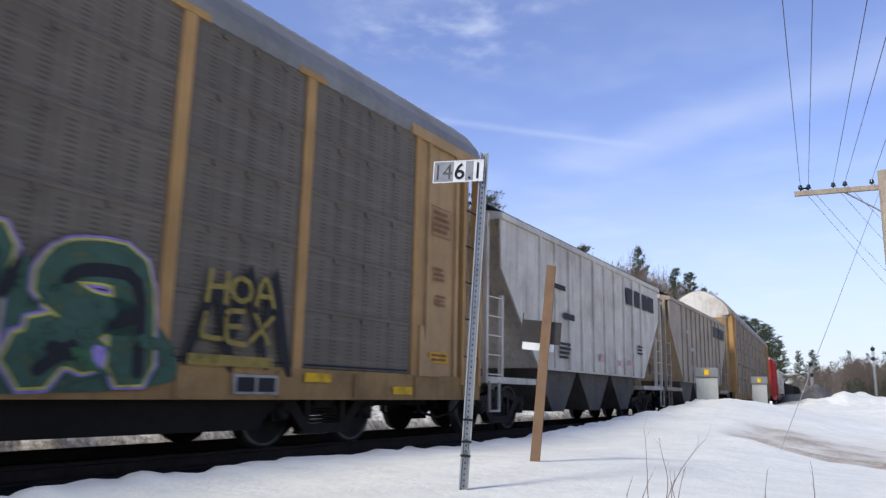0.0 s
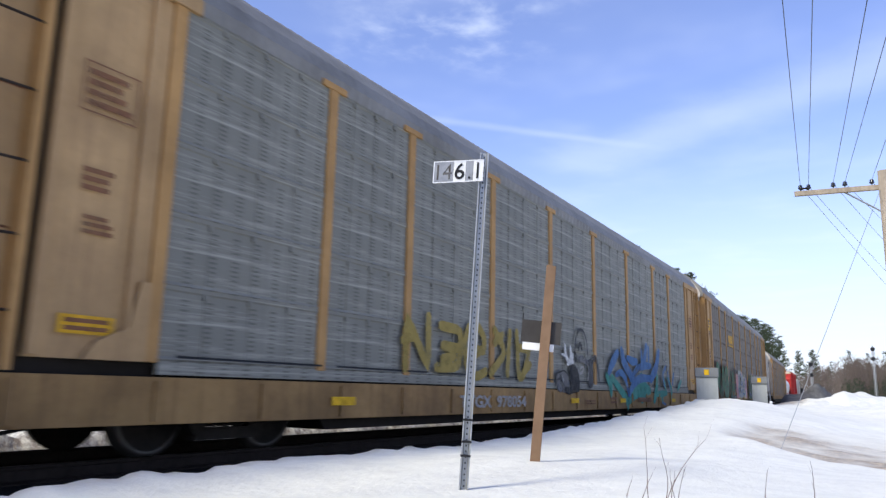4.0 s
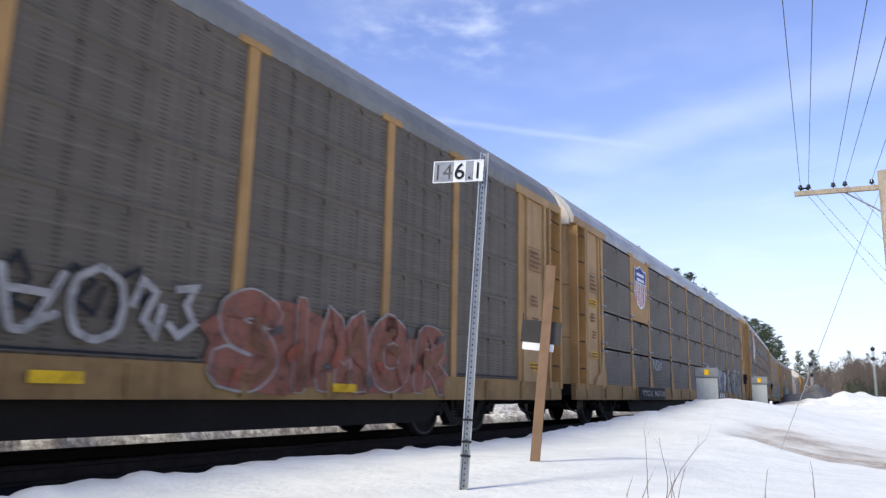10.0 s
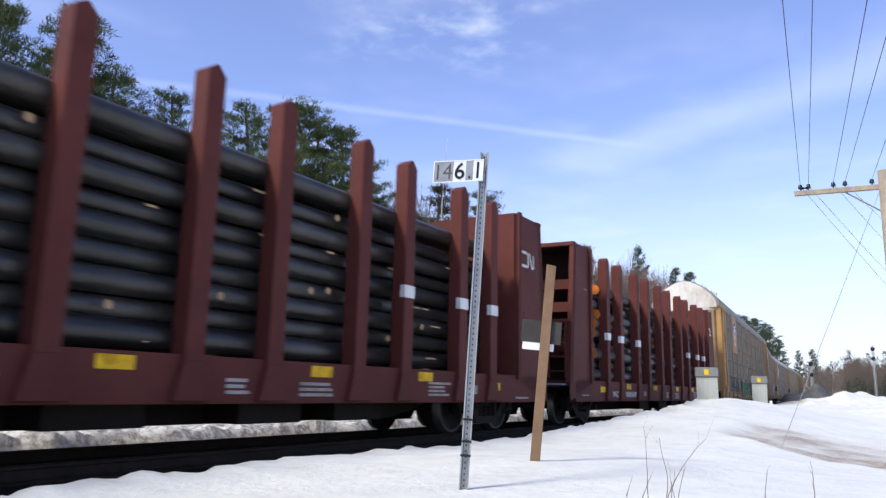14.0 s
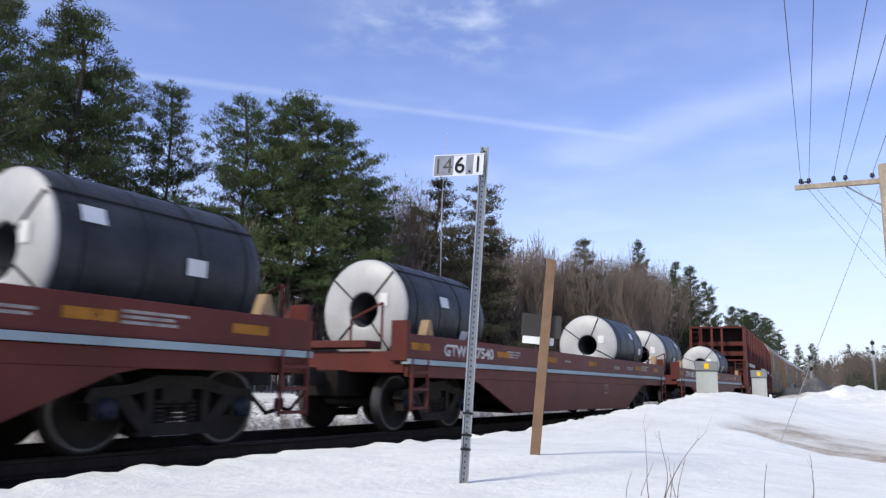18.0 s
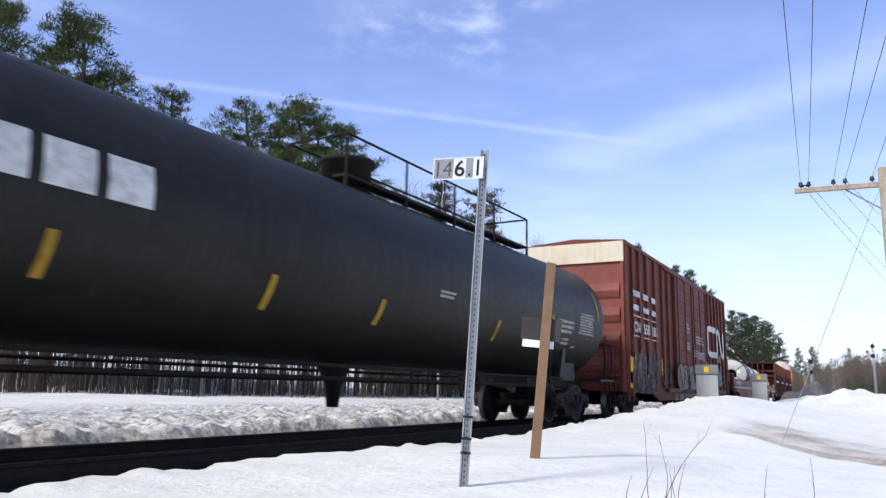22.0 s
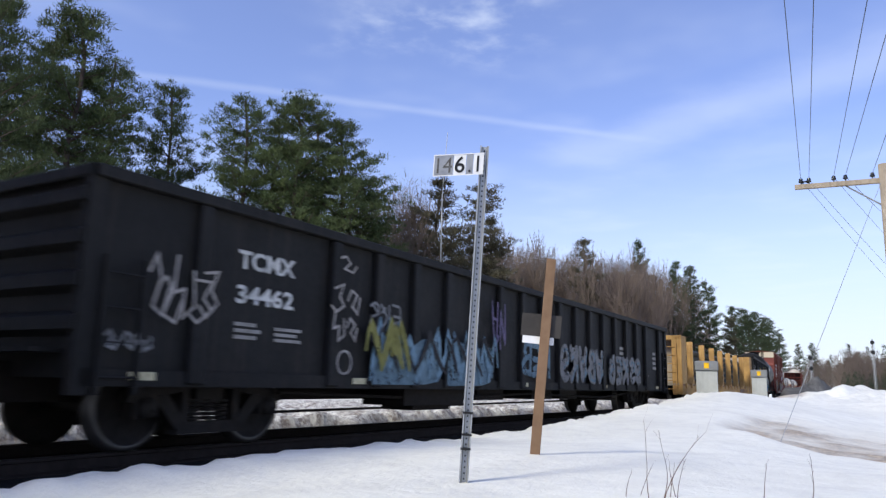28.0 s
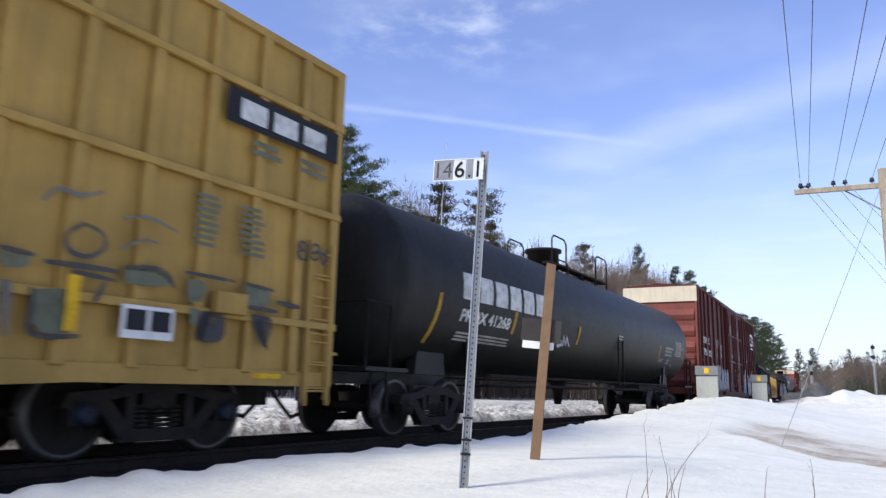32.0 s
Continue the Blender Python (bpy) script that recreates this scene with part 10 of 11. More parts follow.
def stake_sign():
    base, top = Vector((6.02, 2.71, 0.10)), Vector((6.12, 2.58, 1.90))
    h = (top - base).length
    st = thing("wooden_stake", "raw lumber stake in the snow with a small dark board", "stake", m=lean(base, top))
    bm = bmesh.new()
    box(bm, -0.043, 0.043, -0.02, 0.02, -0.4, h)
    for f in bm.verts:
        if f.co.z > 0.5:
            f.co.z -= 0.012 * (f.co.x > 0)
    part("stake", bm, M["stake_wood"], st, "", 0.004)
    bm = bmesh.new()
    box(bm, -0.215, 0.135, 0.022, 0.03, 1.10, 1.30)
    part("board", bm, M["board_grey"], st, "dark back of a small sign")
    bm = bmesh.new()
    box(bm, -0.195, 0.08, 0.021, 0.026, 1.035, 1.10)
    part("board", bm, M["sign_white"], st, "white strip under the sign")
    bm = bmesh.new()
    rod(bm, (-0.21, 0.03, 1.22), (-0.21, 0.03, 1.36), 0.004, 5)
    part("wire_stub", bm, M["ink"], st)


def signal_cabinet(x, y, z, w, hgt, turn, group="signal cabinets beside the line"):
    cab = thing("signal_cabinet", "pale grey metal relay cabinet with a dark hood and yellow sticker", "cabinet", group, m=pose(x, y, z, 0, 0, turn))
    bm = bmesh.new()
    box(bm, -0.24, 0.24, -w / 2 + 0.03, w / 2 - 0.03, 0.0, hgt * 0.74)
    part("body", bm, M["box_grey"], cab, "", 0.012)
    bm = bmesh.new()
    box(bm, -0.29, 0.29, -w / 2, w / 2, hgt * 0.74 + 0.003, hgt)
    part("hood", bm, M["box_hood"], cab, "darker overhanging hood", 0.02)
    bm = bmesh.new()
    box(bm, -0.296, -0.291, -0.075, 0.075, hgt * 0.80, hgt * 0.95)
    part("sticker", bm, M["reflect"], cab, "yellow warning sticker")
    bm = bmesh.new()
    box(bm, -0.247, -0.241, -w / 2 + 0.09, w / 2 - 0.09, 0.08, hgt * 0.68)
    rod(bm, (-0.255, w / 2 - 0.14, hgt * 0.36), (-0.255, w / 2 - 0.14, hgt * 0.46), 0.012, 6)
    part("door", bm, M["box_grey"], cab, "flush door with a small handle", 0.003)
    bm = bmesh.new()
    prism(bm, [(-0.2, -0.3), (0.2, -0.3), (0.24, 0.0), (-0.24, 0.0)], "y", -w / 2 + 0.09, w / 2 - 0.09)
    part("pedestal", bm, M["box_hood"], cab)
    bm = bmesh.new()
    rod(bm, (-0.1, -w / 2 - 0.09, -0.5), (-0.1, -w / 2 - 0.09, 0.2), 0.055, 10)
    part("conduit", bm, M["sign_white"], cab, "short white cable pipe")


def utility_pole():
    d = 18.0
    foot = Vector((18.0, -0.12, -0.3))
    top = 5.62
    pole = thing("utility_pole", "weathered wooden utility pole with a long crossarm and dark insulators", "utility pole")
    bm = bmesh.new()
    rod(bm, foot, (18.0, -0.10, top), 0.14, 16, 0.11)
    part("pole", bm, M["pole_wood"], pole)
    left = at_eye((1405 - 784) / 1310, (441 - 341) / 1310, d)
    mid = at_eye((1566 - 784) / 1310, (441 - 328) / 1310, d)
    way = (mid - left)
    right = mid + way
    arm = lean(Vector((mid.x - 0.13, mid.y, mid.z)), Vector((mid.x - 0.13, mid.y, mid.z + 1)))
    bm = bmesh.new()
    u = way.normalized()
    n = Vector((0, 0, 1))
    f = u.cross(n).normalized()
    for a, b in ((left, right),):
        vs = []
        for p in (a, b):
            for su, sn in ((-0.045, -0.055), (0.045, -0.055), (0.045, 0.055), (-0.045, 0.055)):
                vs.append(bm.verts.new(p - f * 0.16 + f * su + n * sn))
        for q in ((0, 1, 2, 3), (7, 6, 5, 4), (0, 4, 5, 1), (1, 5, 6, 2), (2, 6, 7, 3), (3, 7, 4, 0)):
            bm.faces.new([vs[i] for i in q])
    part("crossarm", bm, M["pole_wood"], pole, "pale weathered crossarm", 0.006)
    bm = bmesh.new()
    for s in (-1, 1):
        rod(bm, mid + u * s * 0.75 - f * 0.2 - n * 0.05, mid - f * 0.12 - n * 0.62, 0.018, 6)
    part("brace", bm, M["post_steel"], pole, "flat steel brace")
    heads = []
    for px, lift in ((1417, 0.0), (1432, 0.0), (1477, 0.0), (1498, 0.0), (1545, 0.0)):
        k = (px - 1405) / (1566 - 1405)
        p = left + way * k - f * 0.16 + n * 0.055
        heads.append(p)
        bm = bmesh.new()
        rod(bm, p, p + n * 0.06, 0.012, 6)
        lathe(bm, [(0.04, 0.03), (0.06, 0.052), (0.085, 0.05), (0.09, 0.035), (0.115, 0.045), (0.14, 0.03)], 12, "z", p)
        part("insulator", bm, M["glass_dark"], pole, "dark glass insulator")
    bm = bmesh.new()
    rod(bm, heads[0] + n * 0.02, heads[1] + n * 0.1, 0.012, 5)
    rod(bm, heads[0] + n * 0.1, heads[1] + n * 0.02, 0.012, 5)
    part("bracket", bm, M["ink"], pole)
    ends_near = ((1384, -6), (1438, -6), (1536, -6), (1584, 10), (1612, 120))
    ends_far = ((1600, 535), (1600, 510), (1610, 470), (1620, 440), (1625, 420))
    for p, a, b in zip(heads, ends_near, ends_far):
        q = at_eye((a[0] - 784) / 1310, (441 - a[1]) / 1310, 8.0)
        r = at_eye((b[0] - 784) / 1310, (441 - b[1]) / 1310, 34.0)
        p = p + n * 0.11
        beyond = p + (q - p) * 3.2
        pts = [beyond + (p - beyond) * t - n * 0.5 * t * (1 - t) * 0.0 for t in (0, 0.35, 0.7, 1.0)]
        far = [p + (r - p) * t - n * 0.5 * t * (1.6 - t) * 0.3 for t in np.linspace(0, 1.6, 9)]
        bm = bmesh.new()
        pipe(bm, pts + far[1:], 0.005, 5)
        solid("wire", bm, M["wire"], "thin dark overhead wire between the poles", "wire", "overhead wires")
    bm = bmesh.new()
    anchor = at_eye((1378 - 784) / 1310, (441 - 792) / 1310, 12.0)
    pipe(bm, [Vector((17.95, -0.02, 5.2)), anchor + Vector((0, 0, -0.1))], 0.005, 5)
    solid("guy_wire", bm, M["post_steel"], "thin steel guy wire from the pole to the snow", "wire")


def signal_mast(px, foot_y, top_y, d, arms):
    foot = at_eye((px - 784) / 1310, (441 - foot_y) / 1310, d)
    top = at_eye((px - 784) / 1310, (441 - top_y) / 1310, d)
    mast = thing("signal_mast", "slim grey railway signal mast with dark round targets", "signal", "signal masts of the line", m=Matrix.Translation(foot))
    h = top.z - foot.z
    bm = bmesh.new()
    rod(bm, (0, 0, -1.5), (0, 0, h), 0.055, 10)
    part("mast", bm, M["post_steel"], mast)
    for z in arms:
        bm = bmesh.new()
        lathe(bm, [(-0.05, 0.19), (0.0, 0.2), (0.12, 0.17), (0.2, 0.08)], 16, "x", (-0.15, 0.0, h - z))
        head = part("target", bm, M["ink"], mast, "dark round signal target")
        bm = bmesh.new()
        lathe(bm, [(-0.08, 0.06), (-0.055, 0.06)], 10, "x", (-0.15, 0.0, h - z))
        part("lens", bm, M["glass_dark"], head)
    bm = bmesh.new()
    for a in (-0.12, 0.12):
        rod(bm, (0.14, a, -1.0), (0.14, a, h - 0.3), 0.018, 5)
    for k in range(12):
        rod(bm, (0.14, -0.12, 0.3 + k * (h - 0.8) / 12), (0.14, 0.12, 0.3 + k * (h - 0.8) / 12), 0.014, 5)
    part("ladder", bm, M["post_steel"], mast)


def twig_bush(base, seed, height, n):
    rng = random.Random(seed)
    bush = thing("twig", "bare brown twigs that stand out of the snow", "twigs", "bare twigs in the foreground", m=Matrix.Translation(base))
    for i in range(n):
        bm = bmesh.new()
        p = Vector((rng.uniform(-0.08, 0.08), rng.uniform(-0.08, 0.08), -0.1))
        way = Vector((rng.uniform(-0.35, 0.35), rng.uniform(-0.35, 0.35), 1)).normalized()
        r, hh = 0.003, height * rng.uniform(0.6, 1.0)
        steps = 7
        for k in range(steps):
            q = p + way * (hh + 0.1) / steps
            rod(bm, p, q, r, 5, r * 0.85, caps=False)
            if k > 1 and rng.random() < 0.45:
                w2 = (way + Vector((rng.uniform(-1, 1), rng.uniform(-1, 1), 0.2)) * 0.7).normalized()
                rod(bm, q, q + w2 * hh * rng.uniform(0.15, 0.35), r * 0.6, 4, r * 0.3, caps=False)
            way = (way + Vector((rng.uniform(-0.16, 0.16), rng.uniform(-0.16, 0.16), 0.02))).normalized()
            p, r = q, r * 0.86
        ob = part("stem", bm, M["twig"], bush)
        ob["kind"] = "stuff"


# ---- trees ----
def pine_meshes(seed, height, spread, start=0.28, dense=1.0, mat="needle", fill=1.0, coarse=1.0, tier=1.0):
    """A tall pine: trunk, tiers of limbs, and needle clumps along them."""
    rng = random.Random(seed)
    trunk, crown = bmesh.new(), bmesh.new()
    p, r = Vector((0, 0, -0.6)), height * 0.0115
    line = [p.copy()]
    for k in range(8):
        q = Vector((rng.uniform(-0.12, 0.12) * k ** 0.5, rng.uniform(-0.12, 0.12) * k ** 0.5, height * (k + 1) / 8))
        rod(trunk, p, q, r, 9, r * 0.87, caps=False)
        p, r = q, r * 0.87
        line.append(q.copy())
    verts, faces = [], []

    def clump(c, size, n):
        """A flat tuft of short needles that point outward and up."""
        for _ in range(n):
            o = Vector((rng.gauss(0, 0.38), rng.gauss(0, 0.38), rng.gauss(0, 0.24))) * size
            d = Vector((o.x * 1.2 + rng.gauss(0, 0.3), o.y * 1.2 + rng.gauss(0, 0.3), rng.gauss(0.42, 0.32))).normalized()
            s = d.orthogonal().normalized()
            s.rotate(Matrix.Rotation(rng.uniform(0, 6.28), 3, d))
            a = c + o
            b = a + d * rng.uniform(0.15, 0.28) * coarse
            w = rng.uniform(0.018, 0.032) * coarse
            i = len(verts)
            verts.extend([a - s * w, a + s * w, b])
            faces.append((i, i + 1, i + 2))

    z = height * start
    while z < height * 0.985:
        t = (z / height - start) / (1 - start)
        reach = spread * (1 - t) ** 0.46 * (0.62 + 0.38 * math.sin(min(1.0, t * 3.2 + 0.35) * 1.57)) * rng.uniform(0.74, 1.12)
        k = z / height * 8
        i = min(7, int(k))
        core = line[i].lerp(line[i + 1], k - i)
        for _ in range(rng.choice((4, 5, 6))):
            a = rng.uniform(0, 6.283)
            length = reach * rng.uniform(0.5, 1.15)
            lift = rng.uniform(-0.02, 0.3 / tier) + 0.5 * t / tier
            way = Vector((math.cos(a), math.sin(a), lift)).normalized()
            end = core + way * length
            rod(trunk, core, end, max(0.02, 0.012 * length), 4, 0.012, caps=False)
            m = max(3, int(length * 3.1 * dense))
            for j in range(m):
                u = 0.32 + 0.72 * (j + rng.random()) / m
                side = way.cross(Vector((0, 0, 1))) * rng.gauss(0, 0.30) * (0.5 + 0.32 * length)
                c = core + way * length * u + side + Vector((0, 0, rng.gauss(0.12, 0.10)))
                clump(c, rng.uniform(0.3, 0.55), int(44 * fill))
        z += height * rng.uniform(0.022, 0.038) * tier
    for _ in range(5):
        clump(line[-1] + Vector((rng.gauss(0, 0.12), rng.gauss(0, 0.12), rng.uniform(-0.6, 0.1))), 0.5, 26)
    me = bpy.data.meshes.new("crown")
    me.from_pydata([tuple(v) for v in verts], [], faces)
    me.materials.append(M[mat])
    return mesh_of("trunk", trunk, M["bark_dark"]), me


def bare_meshes(seed, height, levels=4):
    """A leafless broadleaf tree: trunk, and a crown of fine branches."""
    rng = random.Random(seed)
    trunk, crown = bmesh.new(), bmesh.new()

    def grow(p, way, length, r, level):
        steps = 3 if level else 5
        for k in range(steps):
            way = (way + Vector((rng.gauss(0, 0.09), rng.gauss(0, 0.09), 0.03))).normalized()
            q = p + way * length / steps
            if level == levels:
                edge = way.orthogonal().normalized() * r * 1.5
                crown.faces.new([crown.verts.new(c) for c in (p - edge, p + edge, p + (way + Vector((0, 0, 0.25))) * length * 0.6)])
                return
            rod(trunk if level == 0 else crown, p, q, r, 6 if level == 0 else 3, r * 0.84, caps=False)
            p, r = q, r * 0.84
            if level < levels and (k > 1 or level):
                for _ in range(4 if level == levels - 1 else 2 if level else 3):
                    a = rng.uniform(0, 6.283)
                    side = way.orthogonal().normalized()
                    side.rotate(Matrix.Rotation(a, 3, way))
                    w2 = (way * rng.uniform(0.75, 1.2) + side * rng.uniform(0.3, 0.62) + Vector((0, 0, 0.2))).normalized()
                    grow(p, w2, length * rng.uniform(0.38, 0.56), max(0.012, r * 0.55), level + 1)
    grow(Vector((0, 0, -0.4)), Vector((rng.gauss(0, 0.04), rng.gauss(0, 0.04), 1)).normalized(), height * 0.72, height * 0.0085, 0)
    tall = max(v.co.z for v in crown.verts)
    for b in (trunk, crown):
        bmesh.ops.scale(b, vec=(10.0 / tall,) * 3, verts=b.verts)
    return mesh_of("trunk", trunk, M["bark"]), mesh_of("branches", crown, M["branch"])


def tree(name, label, meshes, x, y, scale, turn, group, kind_word, wide=1.0):
    z = ground_height(x, y)[0]
    ob = thing(name, label, kind_word, group, m=pose(x, y, z, 0, 0, turn) @ Matrix.Diagonal((scale * wide, scale * wide, scale, 1)))
    shared("trunk", meshes[0], ob)
    shared("crown", meshes[1], ob)
    return ob


def plant_trees():
    pines = [pine_meshes(11 + k, 20.0, 5.3, 0.26 + 0.04 * k, 0.92, "needle", 1.0, 1.08) for k in range(4)]
    thin = [pine_meshes(21 + k, 20.0, 4.6, 0.16 + 0.04 * k, 1.0, "needle_dark", 0.5, 1.4) for k in range(4)]
    spruces = [pine_meshes(31 + k, 16.0, 3.5, 0.16, 1.1, "spruce", 0.6, 1.3, 1.5) for k in range(2)]
    bares = [bare_meshes(51 + k, 14.0) for k in range(5)]
    wide_label = "tall dark green white pine with ragged tiers of needles"
    # bearing and top by tangents, distance, variety, width
    for px, py, d, k, wide in ((-25, 5, 50, 1, 0.85), (8, 12, 46, 3, 0.7), (150, 36, 52, 0, 0.95), (205, 120, 58, 2, 0.8), (92, 90, 56, 1, 0.8), (312, 172, 56, 1, 0.72), (440, 190, 53, 2, 0.95), (530, 186, 52, 0, 0.95), (608, 232, 53, 3, 0.95),
                              (490, 230, 58, 1, 0.9), (565, 215, 57, 2, 0.9), (645, 330, 58, 3, 0.8), (1128, 440, 92, 2, 0.55), (1196, 478, 88, 1, 0.7), (1222, 486, 86, 0, 0.8), (1250, 512, 88, 3, 0.75),
                              (1312, 560, 112, 2, 1.15), (1338, 566, 125, 0, 1.2), (1360, 580, 130, 3, 1.2), (1325, 570, 128, 1, 1.2), (1350, 574, 134, 2, 1.2), (1298, 556, 112, 0, 1.0), (1378, 604, 140, 1, 1.1), (1412, 622, 210, 2, 0.75), (1437, 620, 215, 3, 0.8)):
        top = at_eye((px - 784) / 1310, (441 - py) / 1310, d)
        while top.y < track(top.x)[1] + 7:
            d += 4
            top = at_eye((px - 784) / 1310, (441 - py) / 1310, d)
        z = ground_height(top.x, top.y)[0]
        tree("pine_tree", wide_label, (pines if px < 700 else thin)[k], top.x, top.y, (top.z - z) / 20.0, px * 37 % 360, "pines beyond the line", "tree", wide * (1.18 if px < 700 else 1.1))
    for px, py, d, k, wide in ((778, 330, 62, 0, 1.0), (850, 342, 63, 1, 1.25), (868, 400, 64, 0, 1.0), (800, 420, 60, 1, 1.1), (735, 380, 66, 0, 1.0), (1035, 436, 74, 1, 0.9), (1130, 480, 90, 1, 1.0), (1155, 500, 95, 0, 1.0), (1290, 575, 110, 1, 1.0)):
        top = at_eye((px - 784) / 1310, (441 - py) / 1310, d)
        z = ground_height(top.x, top.y)[0]
        tree("spruce_tree", "slim dull green spruce with thin drooping branches", spruces[k], top.x, top.y, (top.z - z) / 16.0, px * 53 % 360, "spruces beyond the line", "tree", wide)
    rng = random.Random(9)
    label = "leafless grey-brown broadleaf tree with fine bare branches"
    spots = [(float(px), 430.0 - 0.1 * abs(px - 1000) + 25, 66.0) for px in range(690, 1200, 10)]
    for px, py, d in spots:
        px += rng.uniform(-9, 9)
        base_top = 312 if px < 765 else (415 if px < 900 else 430 + (px - 900) * 0.13)
        d = (60 if px < 800 else 66 + (px - 800) * 0.06) + rng.uniform(-3, 9)
        top = at_eye((px - 784) / 1310, (441 - base_top - abs(rng.gauss(0, 26))) / 1310, d)
        z = ground_height(top.x, top.y)[0]
        tree("bare_tree", label, bares[rng.randrange(5)], top.x, top.y, (top.z - z) / 10.0, rng.uniform(0, 360), "bare trees beyond the line", "tree", rng.uniform(0.75, 1.0))
    for i in range(70):
        px = rng.uniform(870, 1290)
        py = np.interp(px, [870, 1000, 1100, 1200, 1250, 1300], [408, 436, 448, 470, 515, 572]) + abs(rng.gauss(0, 18))
        top = at_eye((px - 784) / 1310, (441 - py) / 1310, rng.uniform(70, 86))
        if top.y < track(top.x)[1] + 8:
            continue
        z = ground_height(top.x, top.y)[0]
        tree("bare_tree", label, bares[rng.randrange(5)], top.x, top.y, (top.z - z) / 10.0, rng.uniform(0, 360), "bare trees beyond the line", "tree", rng.uniform(0.6, 0.85))
    for i in range(34):
        px = rng.uniform(-60, 700)
        d = rng.uniform(47, 70)
        top = at_eye((px - 784) / 1310, (441 - 420 - rng.uniform(-60, 90)) / 1310, d)
        z = ground_height(top.x, top.y)[0]
        tree("bare_tree", label, bares[rng.randrange(5)], top.x, top.y, (top.z - z) / 10.0, rng.uniform(0, 360), "bare trees beyond the line", "tree", rng.uniform(0.6, 0.9))
    # dense leafless belts, their tops falling away along the line
    def belt(label, mat, count, lo, hi, near, deep, marks, seed, bits=190):
        r3 = random.Random(seed)
        v, f = [], []
        for _ in range(count):
            px = r3.uniform(lo, hi)
            py = np.interp(px, [m[0] for m in marks], [m[1] for m in marks]) + abs(r3.gauss(0, 34))
            top = at_eye((px - 784) / 1310, (441 - py) / 1310, r3.uniform(near, deep))
            ty = track(top.x)[1]
            if top.y < ty + 8:
                continue
            z = ground_height(top.x, top.y)[0] - 0.3
            h = top.z - z
            w = h * r3.uniform(0.13, 0.22)
            j = len(v)
            v.extend([(top.x - 0.11, top.y, z), (top.x + 0.11, top.y, z), (top.x, top.y, z + h * 0.95)])
            f.append((j, j + 1, j + 2))
            for _ in range(bits):
                t = r3.random() ** 0.7
                a, rad = r3.uniform(0, 6.283), w * math.sin(max(0.15, min(1.0, t)) * 2.75) * r3.random() ** 0.5
                c = Vector((top.x + rad * math.cos(a), top.y + rad * math.sin(a), z + h * (0.08 + 0.86 * t)))
                q = Vector((math.cos(a) * 1.0 + r3.gauss(0, 0.65), math.sin(a) * 1.0 + r3.gauss(0, 0.65), 1.0)) * r3.uniform(0.3, 0.85)
                s = Vector((r3.gauss(0, 1), r3.gauss(0, 1), 0)).normalized() * r3.uniform(0.014, 0.032)
                j = len(v)
                v.extend([c - s, c + s, c + q])
                f.append((j, j + 1, j + 2))
        me3 = bpy.data.meshes.new("side_woods")
        me3.from_pydata([tuple(q) for q in v], [], f)
        me3.materials.append(mat)
        tagged(new("side_woods", me3), label, "woods", kind="stuff")

    belt("leafless grey-brown woods along the line", M["woods_brown"], 330, 870, 1300, 84, 112, [(870, 420), (1000, 446), (1100, 458), (1200, 480), (1250, 520), (1300, 575)], 71)
    belt("tall bare trees beside the dark spruces", M["woods_brown"], 40, 672, 775, 64, 76, [(672, 330), (710, 302), (740, 306), (775, 325)], 72, 170)
    belt("thin bare trees between the pine trunks", M["woods_brown"], 90, -120, 700, 58, 76, [(-120, 360), (60, 370), (340, 430), (700, 440)], 73, 100)
    # brush under the trees, and the far woods
    bm_v, bm_f = [], []

    def stem(x, y, z, h, w, leaning):
        i = len(bm_v)
        bm_v.extend([(x - w, y, z - 0.2), (x + w, y + w, z - 0.2), (x, y + w, z - 0.2), (x + leaning, y + leaning * 0.5, z + h)])
        bm_f.extend([(i, i + 1, i + 3), (i + 1, i + 2, i + 3), (i + 2, i, i + 3)])
    for i in range(2600):
        px = rng.uniform(-80, 1400)
        d = (46 + max(0, px - 650) * 0.045) + abs(rng.gauss(0, 9))
        p = at_eye((px - 784) / 1310, -0.19, d)
        _, ty, _ = track(p.x)
        if p.y < ty + 6:
            continue
        z = ground_height(p.x, p.y)[0]
        h = rng.uniform(1.2, 5.5)
        stem(p.x, p.y, z, h, 0.012 + 0.006 * h, rng.gauss(0, 0.16) * h)
        for _ in range(3):
            t = rng.uniform(0.3, 0.8)
            stem(p.x, p.y, z + h * t, h * 0.4, 0.012, rng.choice((-1, 1)) * h * rng.uniform(0.15, 0.35))
    me = bpy.data.meshes.new("brush")
    me.from_pydata(bm_v, [], bm_f)
    me.materials.append(M["branch"])
    tagged(new("brush", me), "dense bare undergrowth and saplings under the trees", "brush", kind="stuff")

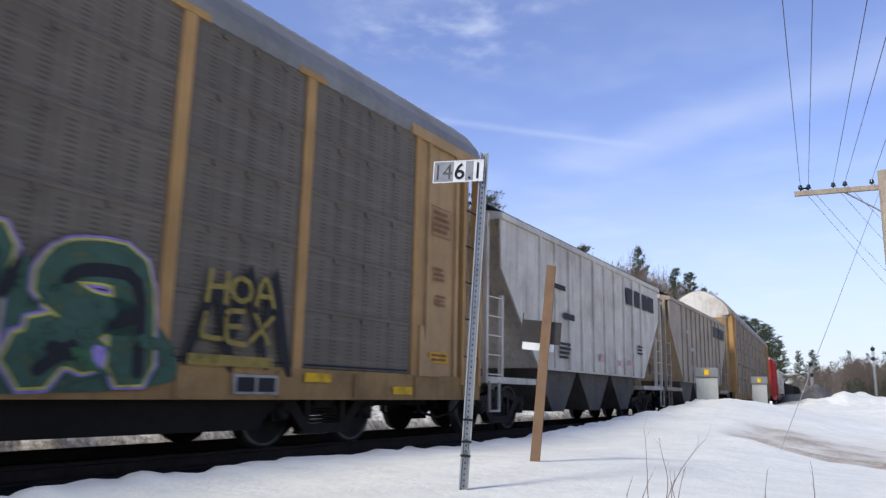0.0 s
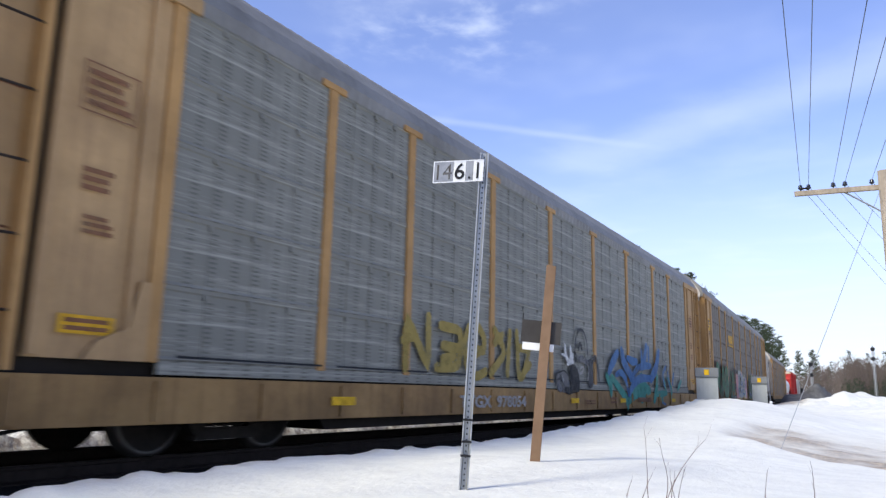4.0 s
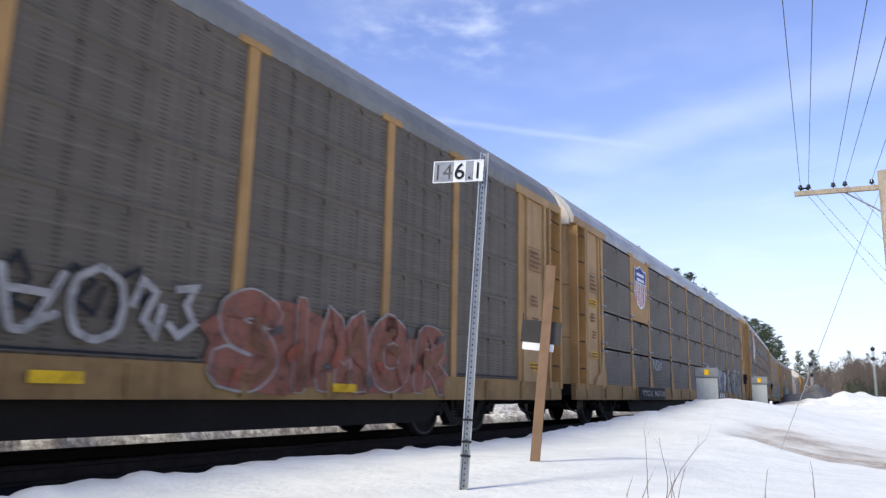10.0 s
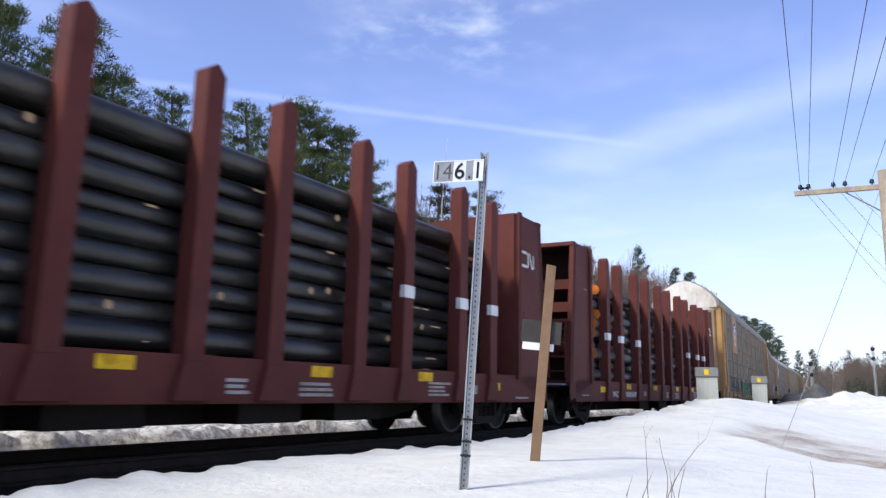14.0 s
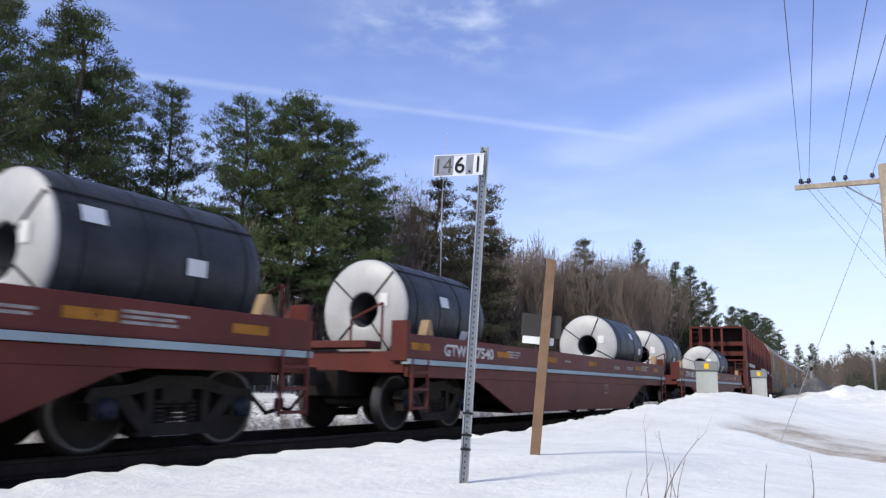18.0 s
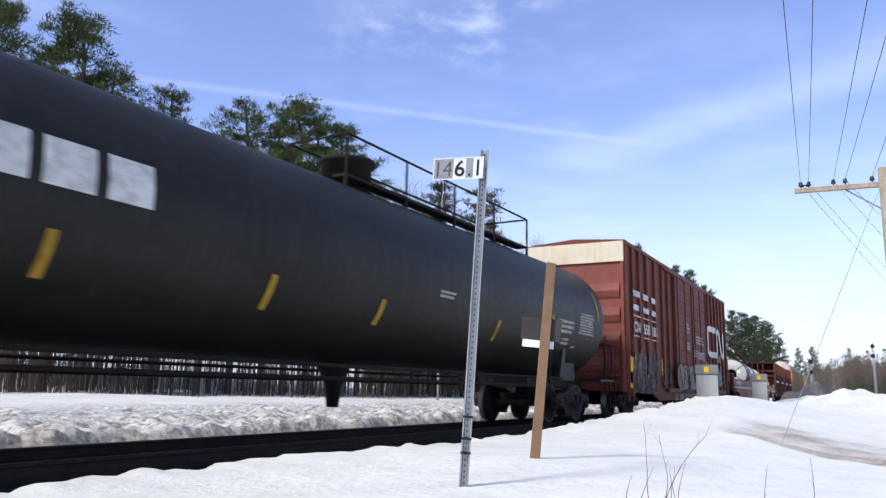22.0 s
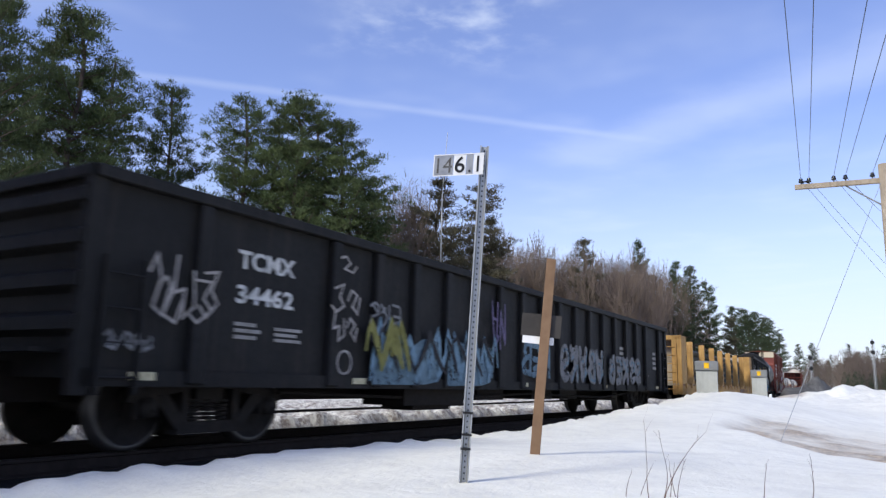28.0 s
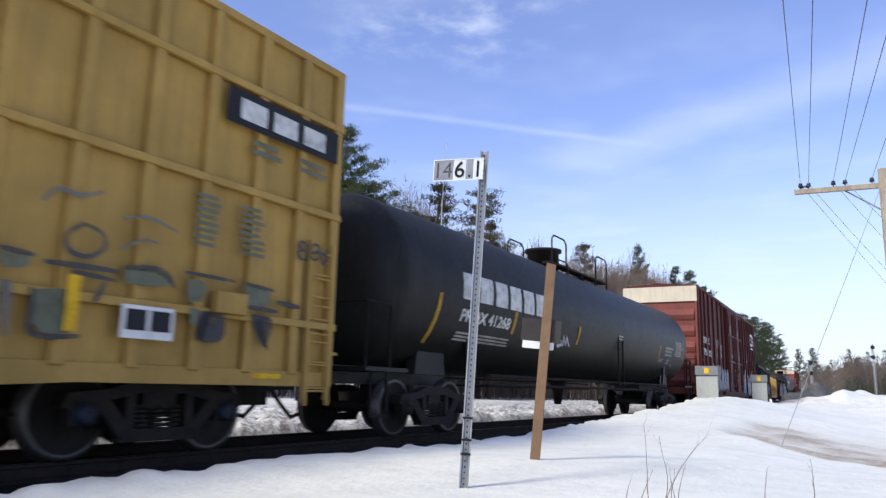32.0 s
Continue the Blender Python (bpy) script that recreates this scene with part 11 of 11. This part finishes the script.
    def far_wood(name, label, mat, count, span, dist_lo, dist_hi, h_lo, h_hi, cone, seed, bits=150, low=0.1):
        """A belt of far trees: each a stem and a cloud of thin twigs or needle tips."""
        r2 = random.Random(seed)
        v, f = [], []
        for i in range(count):
            px = r2.uniform(*span)
            d = r2.uniform(dist_lo, dist_hi)
            p = at_eye((px - 784) / 1310, -0.2, d)
            if abs(p.y - track(p.x)[1]) < 9:
                continue
            z = ground_height(p.x, p.y)[0] - 0.5
            h = r2.uniform(h_lo, h_hi)
            w = h * (0.19 if cone else 0.24) * r2.uniform(0.7, 1.2)
            j = len(v)
            v.extend([(p.x - 0.1, p.y, z), (p.x + 0.1, p.y, z), (p.x, p.y, z + h * 0.92)])
            f.append((j, j + 1, j + 2))
            for k in range(bits):
                t = r2.random() ** 0.8
                rad = w * ((1 - t) if cone else math.sin(max(0.12, min(1.0, t * 1.08)) * 2.85)) * r2.random() ** 0.5
                a = r2.uniform(0, 6.283)
                c = Vector((p.x + rad * math.cos(a), p.y + rad * math.sin(a), z + h * (low + (1 - low) * t)))
                if cone:
                    q = Vector((math.cos(a), math.sin(a), r2.uniform(-0.3, 0.3))) * h * 0.055
                    s = Vector((-math.sin(a), math.cos(a), r2.uniform(-0.5, 0.5))) * h * 0.02
                else:
                    q = Vector((r2.gauss(0, 0.35), r2.gauss(0, 0.35), 1.0)) * h * r2.uniform(0.05, 0.12)
                    s = Vector((r2.gauss(0, 1), r2.gauss(0, 1), 0)).normalized() * h * 0.0055
                j = len(v)
                v.extend([c - s, c + s, c + q])
                f.append((j, j + 1, j + 2))
        me2 = bpy.data.meshes.new(name)
        me2.from_pydata([tuple(q) for q in v], [], f)
        me2.materials.append(mat)
        tagged(new(name, me2), label, "woods", kind="stuff")

    far_wood("far_woods", "distant bare brown woods on a low rise", M["far_brush"], 1000, (1385, 1760), 175, 320, 6.0, 9.5, False, 3, 170)
    far_wood("far_conifers", "distant mixed conifers at the edge of the woods", M["far_green"], 320, (1425, 1760), 140, 190, 2.2, 4.6, True, 4, 120)
    far_wood("far_conifers", "distant tall conifers that top the woods", M["far_green"], 34, (1390, 1700), 210, 320, 9, 13, True, 5, 200)
    far_wood("side_woods", "bare brown woods behind the front trees", M["far_brush"], 750, (640, 1290), 85, 140, 6, 10, False, 6, 170)
    far_wood("side_woods", "dense grey-brown thicket behind the bare trees", M["branch"], 480, (690, 1215), 74, 92, 6.2, 9.6, False, 8, 140)
    far_wood("side_woods", "dark mixed woods behind the tall pines", M["far_green"], 240, (-150, 720), 66, 95, 8, 13, True, 7, 200, 0.4)


milepost()
stake_sign()
signal_cabinet(24.55, 5.12, 0.50, 0.70, 1.14, 12)
signal_cabinet(35.0, 5.12, 0.42, 0.66, 1.22, 9)
utility_pole()
signal_mast(1438, 690, 640, 78, (0.3, 1.25))
signal_mast(1551, 696, 612, 85, (0.35, 1.3))
for k, (px, py, h, n) in enumerate(((1165, 872, 0.42, 3), (1195, 876, 0.22, 3), (1135, 874, 0.16, 2), (1372, 872, 0.14, 1), (1412, 874, 0.24, 1))):
    twig_bush(at_eye((px - 784) / 1310, (441 - py) / 1310, 4.7), 200 + k, h, n)
bm = bmesh.new()
a, b = at_eye((776 - 784) / 1310, (441 - 640) / 1310, 45), at_eye((792 - 784) / 1310, (441 - 247) / 1310, 45)
rod(bm, (a.x, a.y, -0.3), (a.x, a.y, 7.2), 0.07, 10)
rod(bm, (a.x, a.y, 7.2), (a.x, a.y, 12.4), 0.035, 8)
rod(bm, (a.x, a.y, 12.4), (b.x, b.y, b.z), 0.018, 6)
solid("radio_mast", bm, M["post_steel"], "thin pale grey stepped radio mast beyond the line", "mast")


def grit_mound():
    """A long low pile of grit beside the line, where the plough leaves it."""
    me_v, me_f = [], []
    a, b = at_eye((1362 - 784) / 1310, (441 - 700) / 1310, 58), at_eye((1462 - 784) / 1310, (441 - 700) / 1310, 66)
    across = Vector((-(b - a).y, (b - a).x, 0)).normalized()
    n, m = 26, 9
    for i in range(n):
        u = i / (n - 1)
        crest = (0.25 + 0.62 * math.sin(math.pi * min(1, u * 1.08)) ** 0.8) * (1 + 0.25 * noise.noise((u * 7, 1.0, 2.0)))
        for j in range(m):
            w = j / (m - 1) * 2 - 1
            p = a.lerp(b, u) + across * w * 1.5
            g = ground_height(p.x, p.y)[0]
            me_v.append((p.x, p.y, g - 0.05 + crest * max(0.0, 1 - w * w) + 0.05 * noise.noise((p.x * 2, p.y * 2, 0.0))))
    for i in range(n - 1):
        for j in range(m - 1):
            me_f.append((i * m + j, (i + 1) * m + j, (i + 1) * m + j + 1, i * m + j + 1))
    me = bpy.data.meshes.new("grit_mound")
    me.from_pydata(me_v, [], me_f)
    me.polygons.foreach_set("use_smooth", [True] * len(me_f))
    me.materials.append(M["grit"])
    tagged(new("grit_mound", me), "long low mound of dark grey grit on the snow", "mound")


M["grit"] = paint("dark_grit", (0.10, 0.098, 0.095), 0.9, vary=0.4, scale=2, grain=9, dirt=0.5, dirt_colour=(0.3, 0.29, 0.27), bump=0.6, bump_scale=8)
grit_mound()
plant_trees()


def motions():
    """The whole train rolls ahead along the line at a steady pace, and its wheels turn with it."""
    times = [i * 0.5 for i in range(int(SECONDS * 2) + 1)]
    for ob, centre, reach, offset in TRAIN:
        walk(ob, [(t, car_pose(centre + SPEED * t, reach) @ offset) for t in times])
    turn = math.degrees(SPEED / FPS / 0.457)
    count = int(SECONDS * FPS) + 1
    for side in (-1, 1):
        same = [w for w, s in WHEELS if s == side]
        lead = same[0]
        walk(lead, [(i / FPS, pose(0.89 * side, 0, 0.457, 0, 0, 0) @ Matrix.Rotation(radians(turn * i), 4, "Y")) for i in range(count)])
        for wheel in same[1:]:
            wheel.rotation_mode = "QUATERNION"
            keys = wheel.animation_data_create()
            keys.action = lead.animation_data.action
            keys.action_slot = lead.animation_data.action_slot


motions()
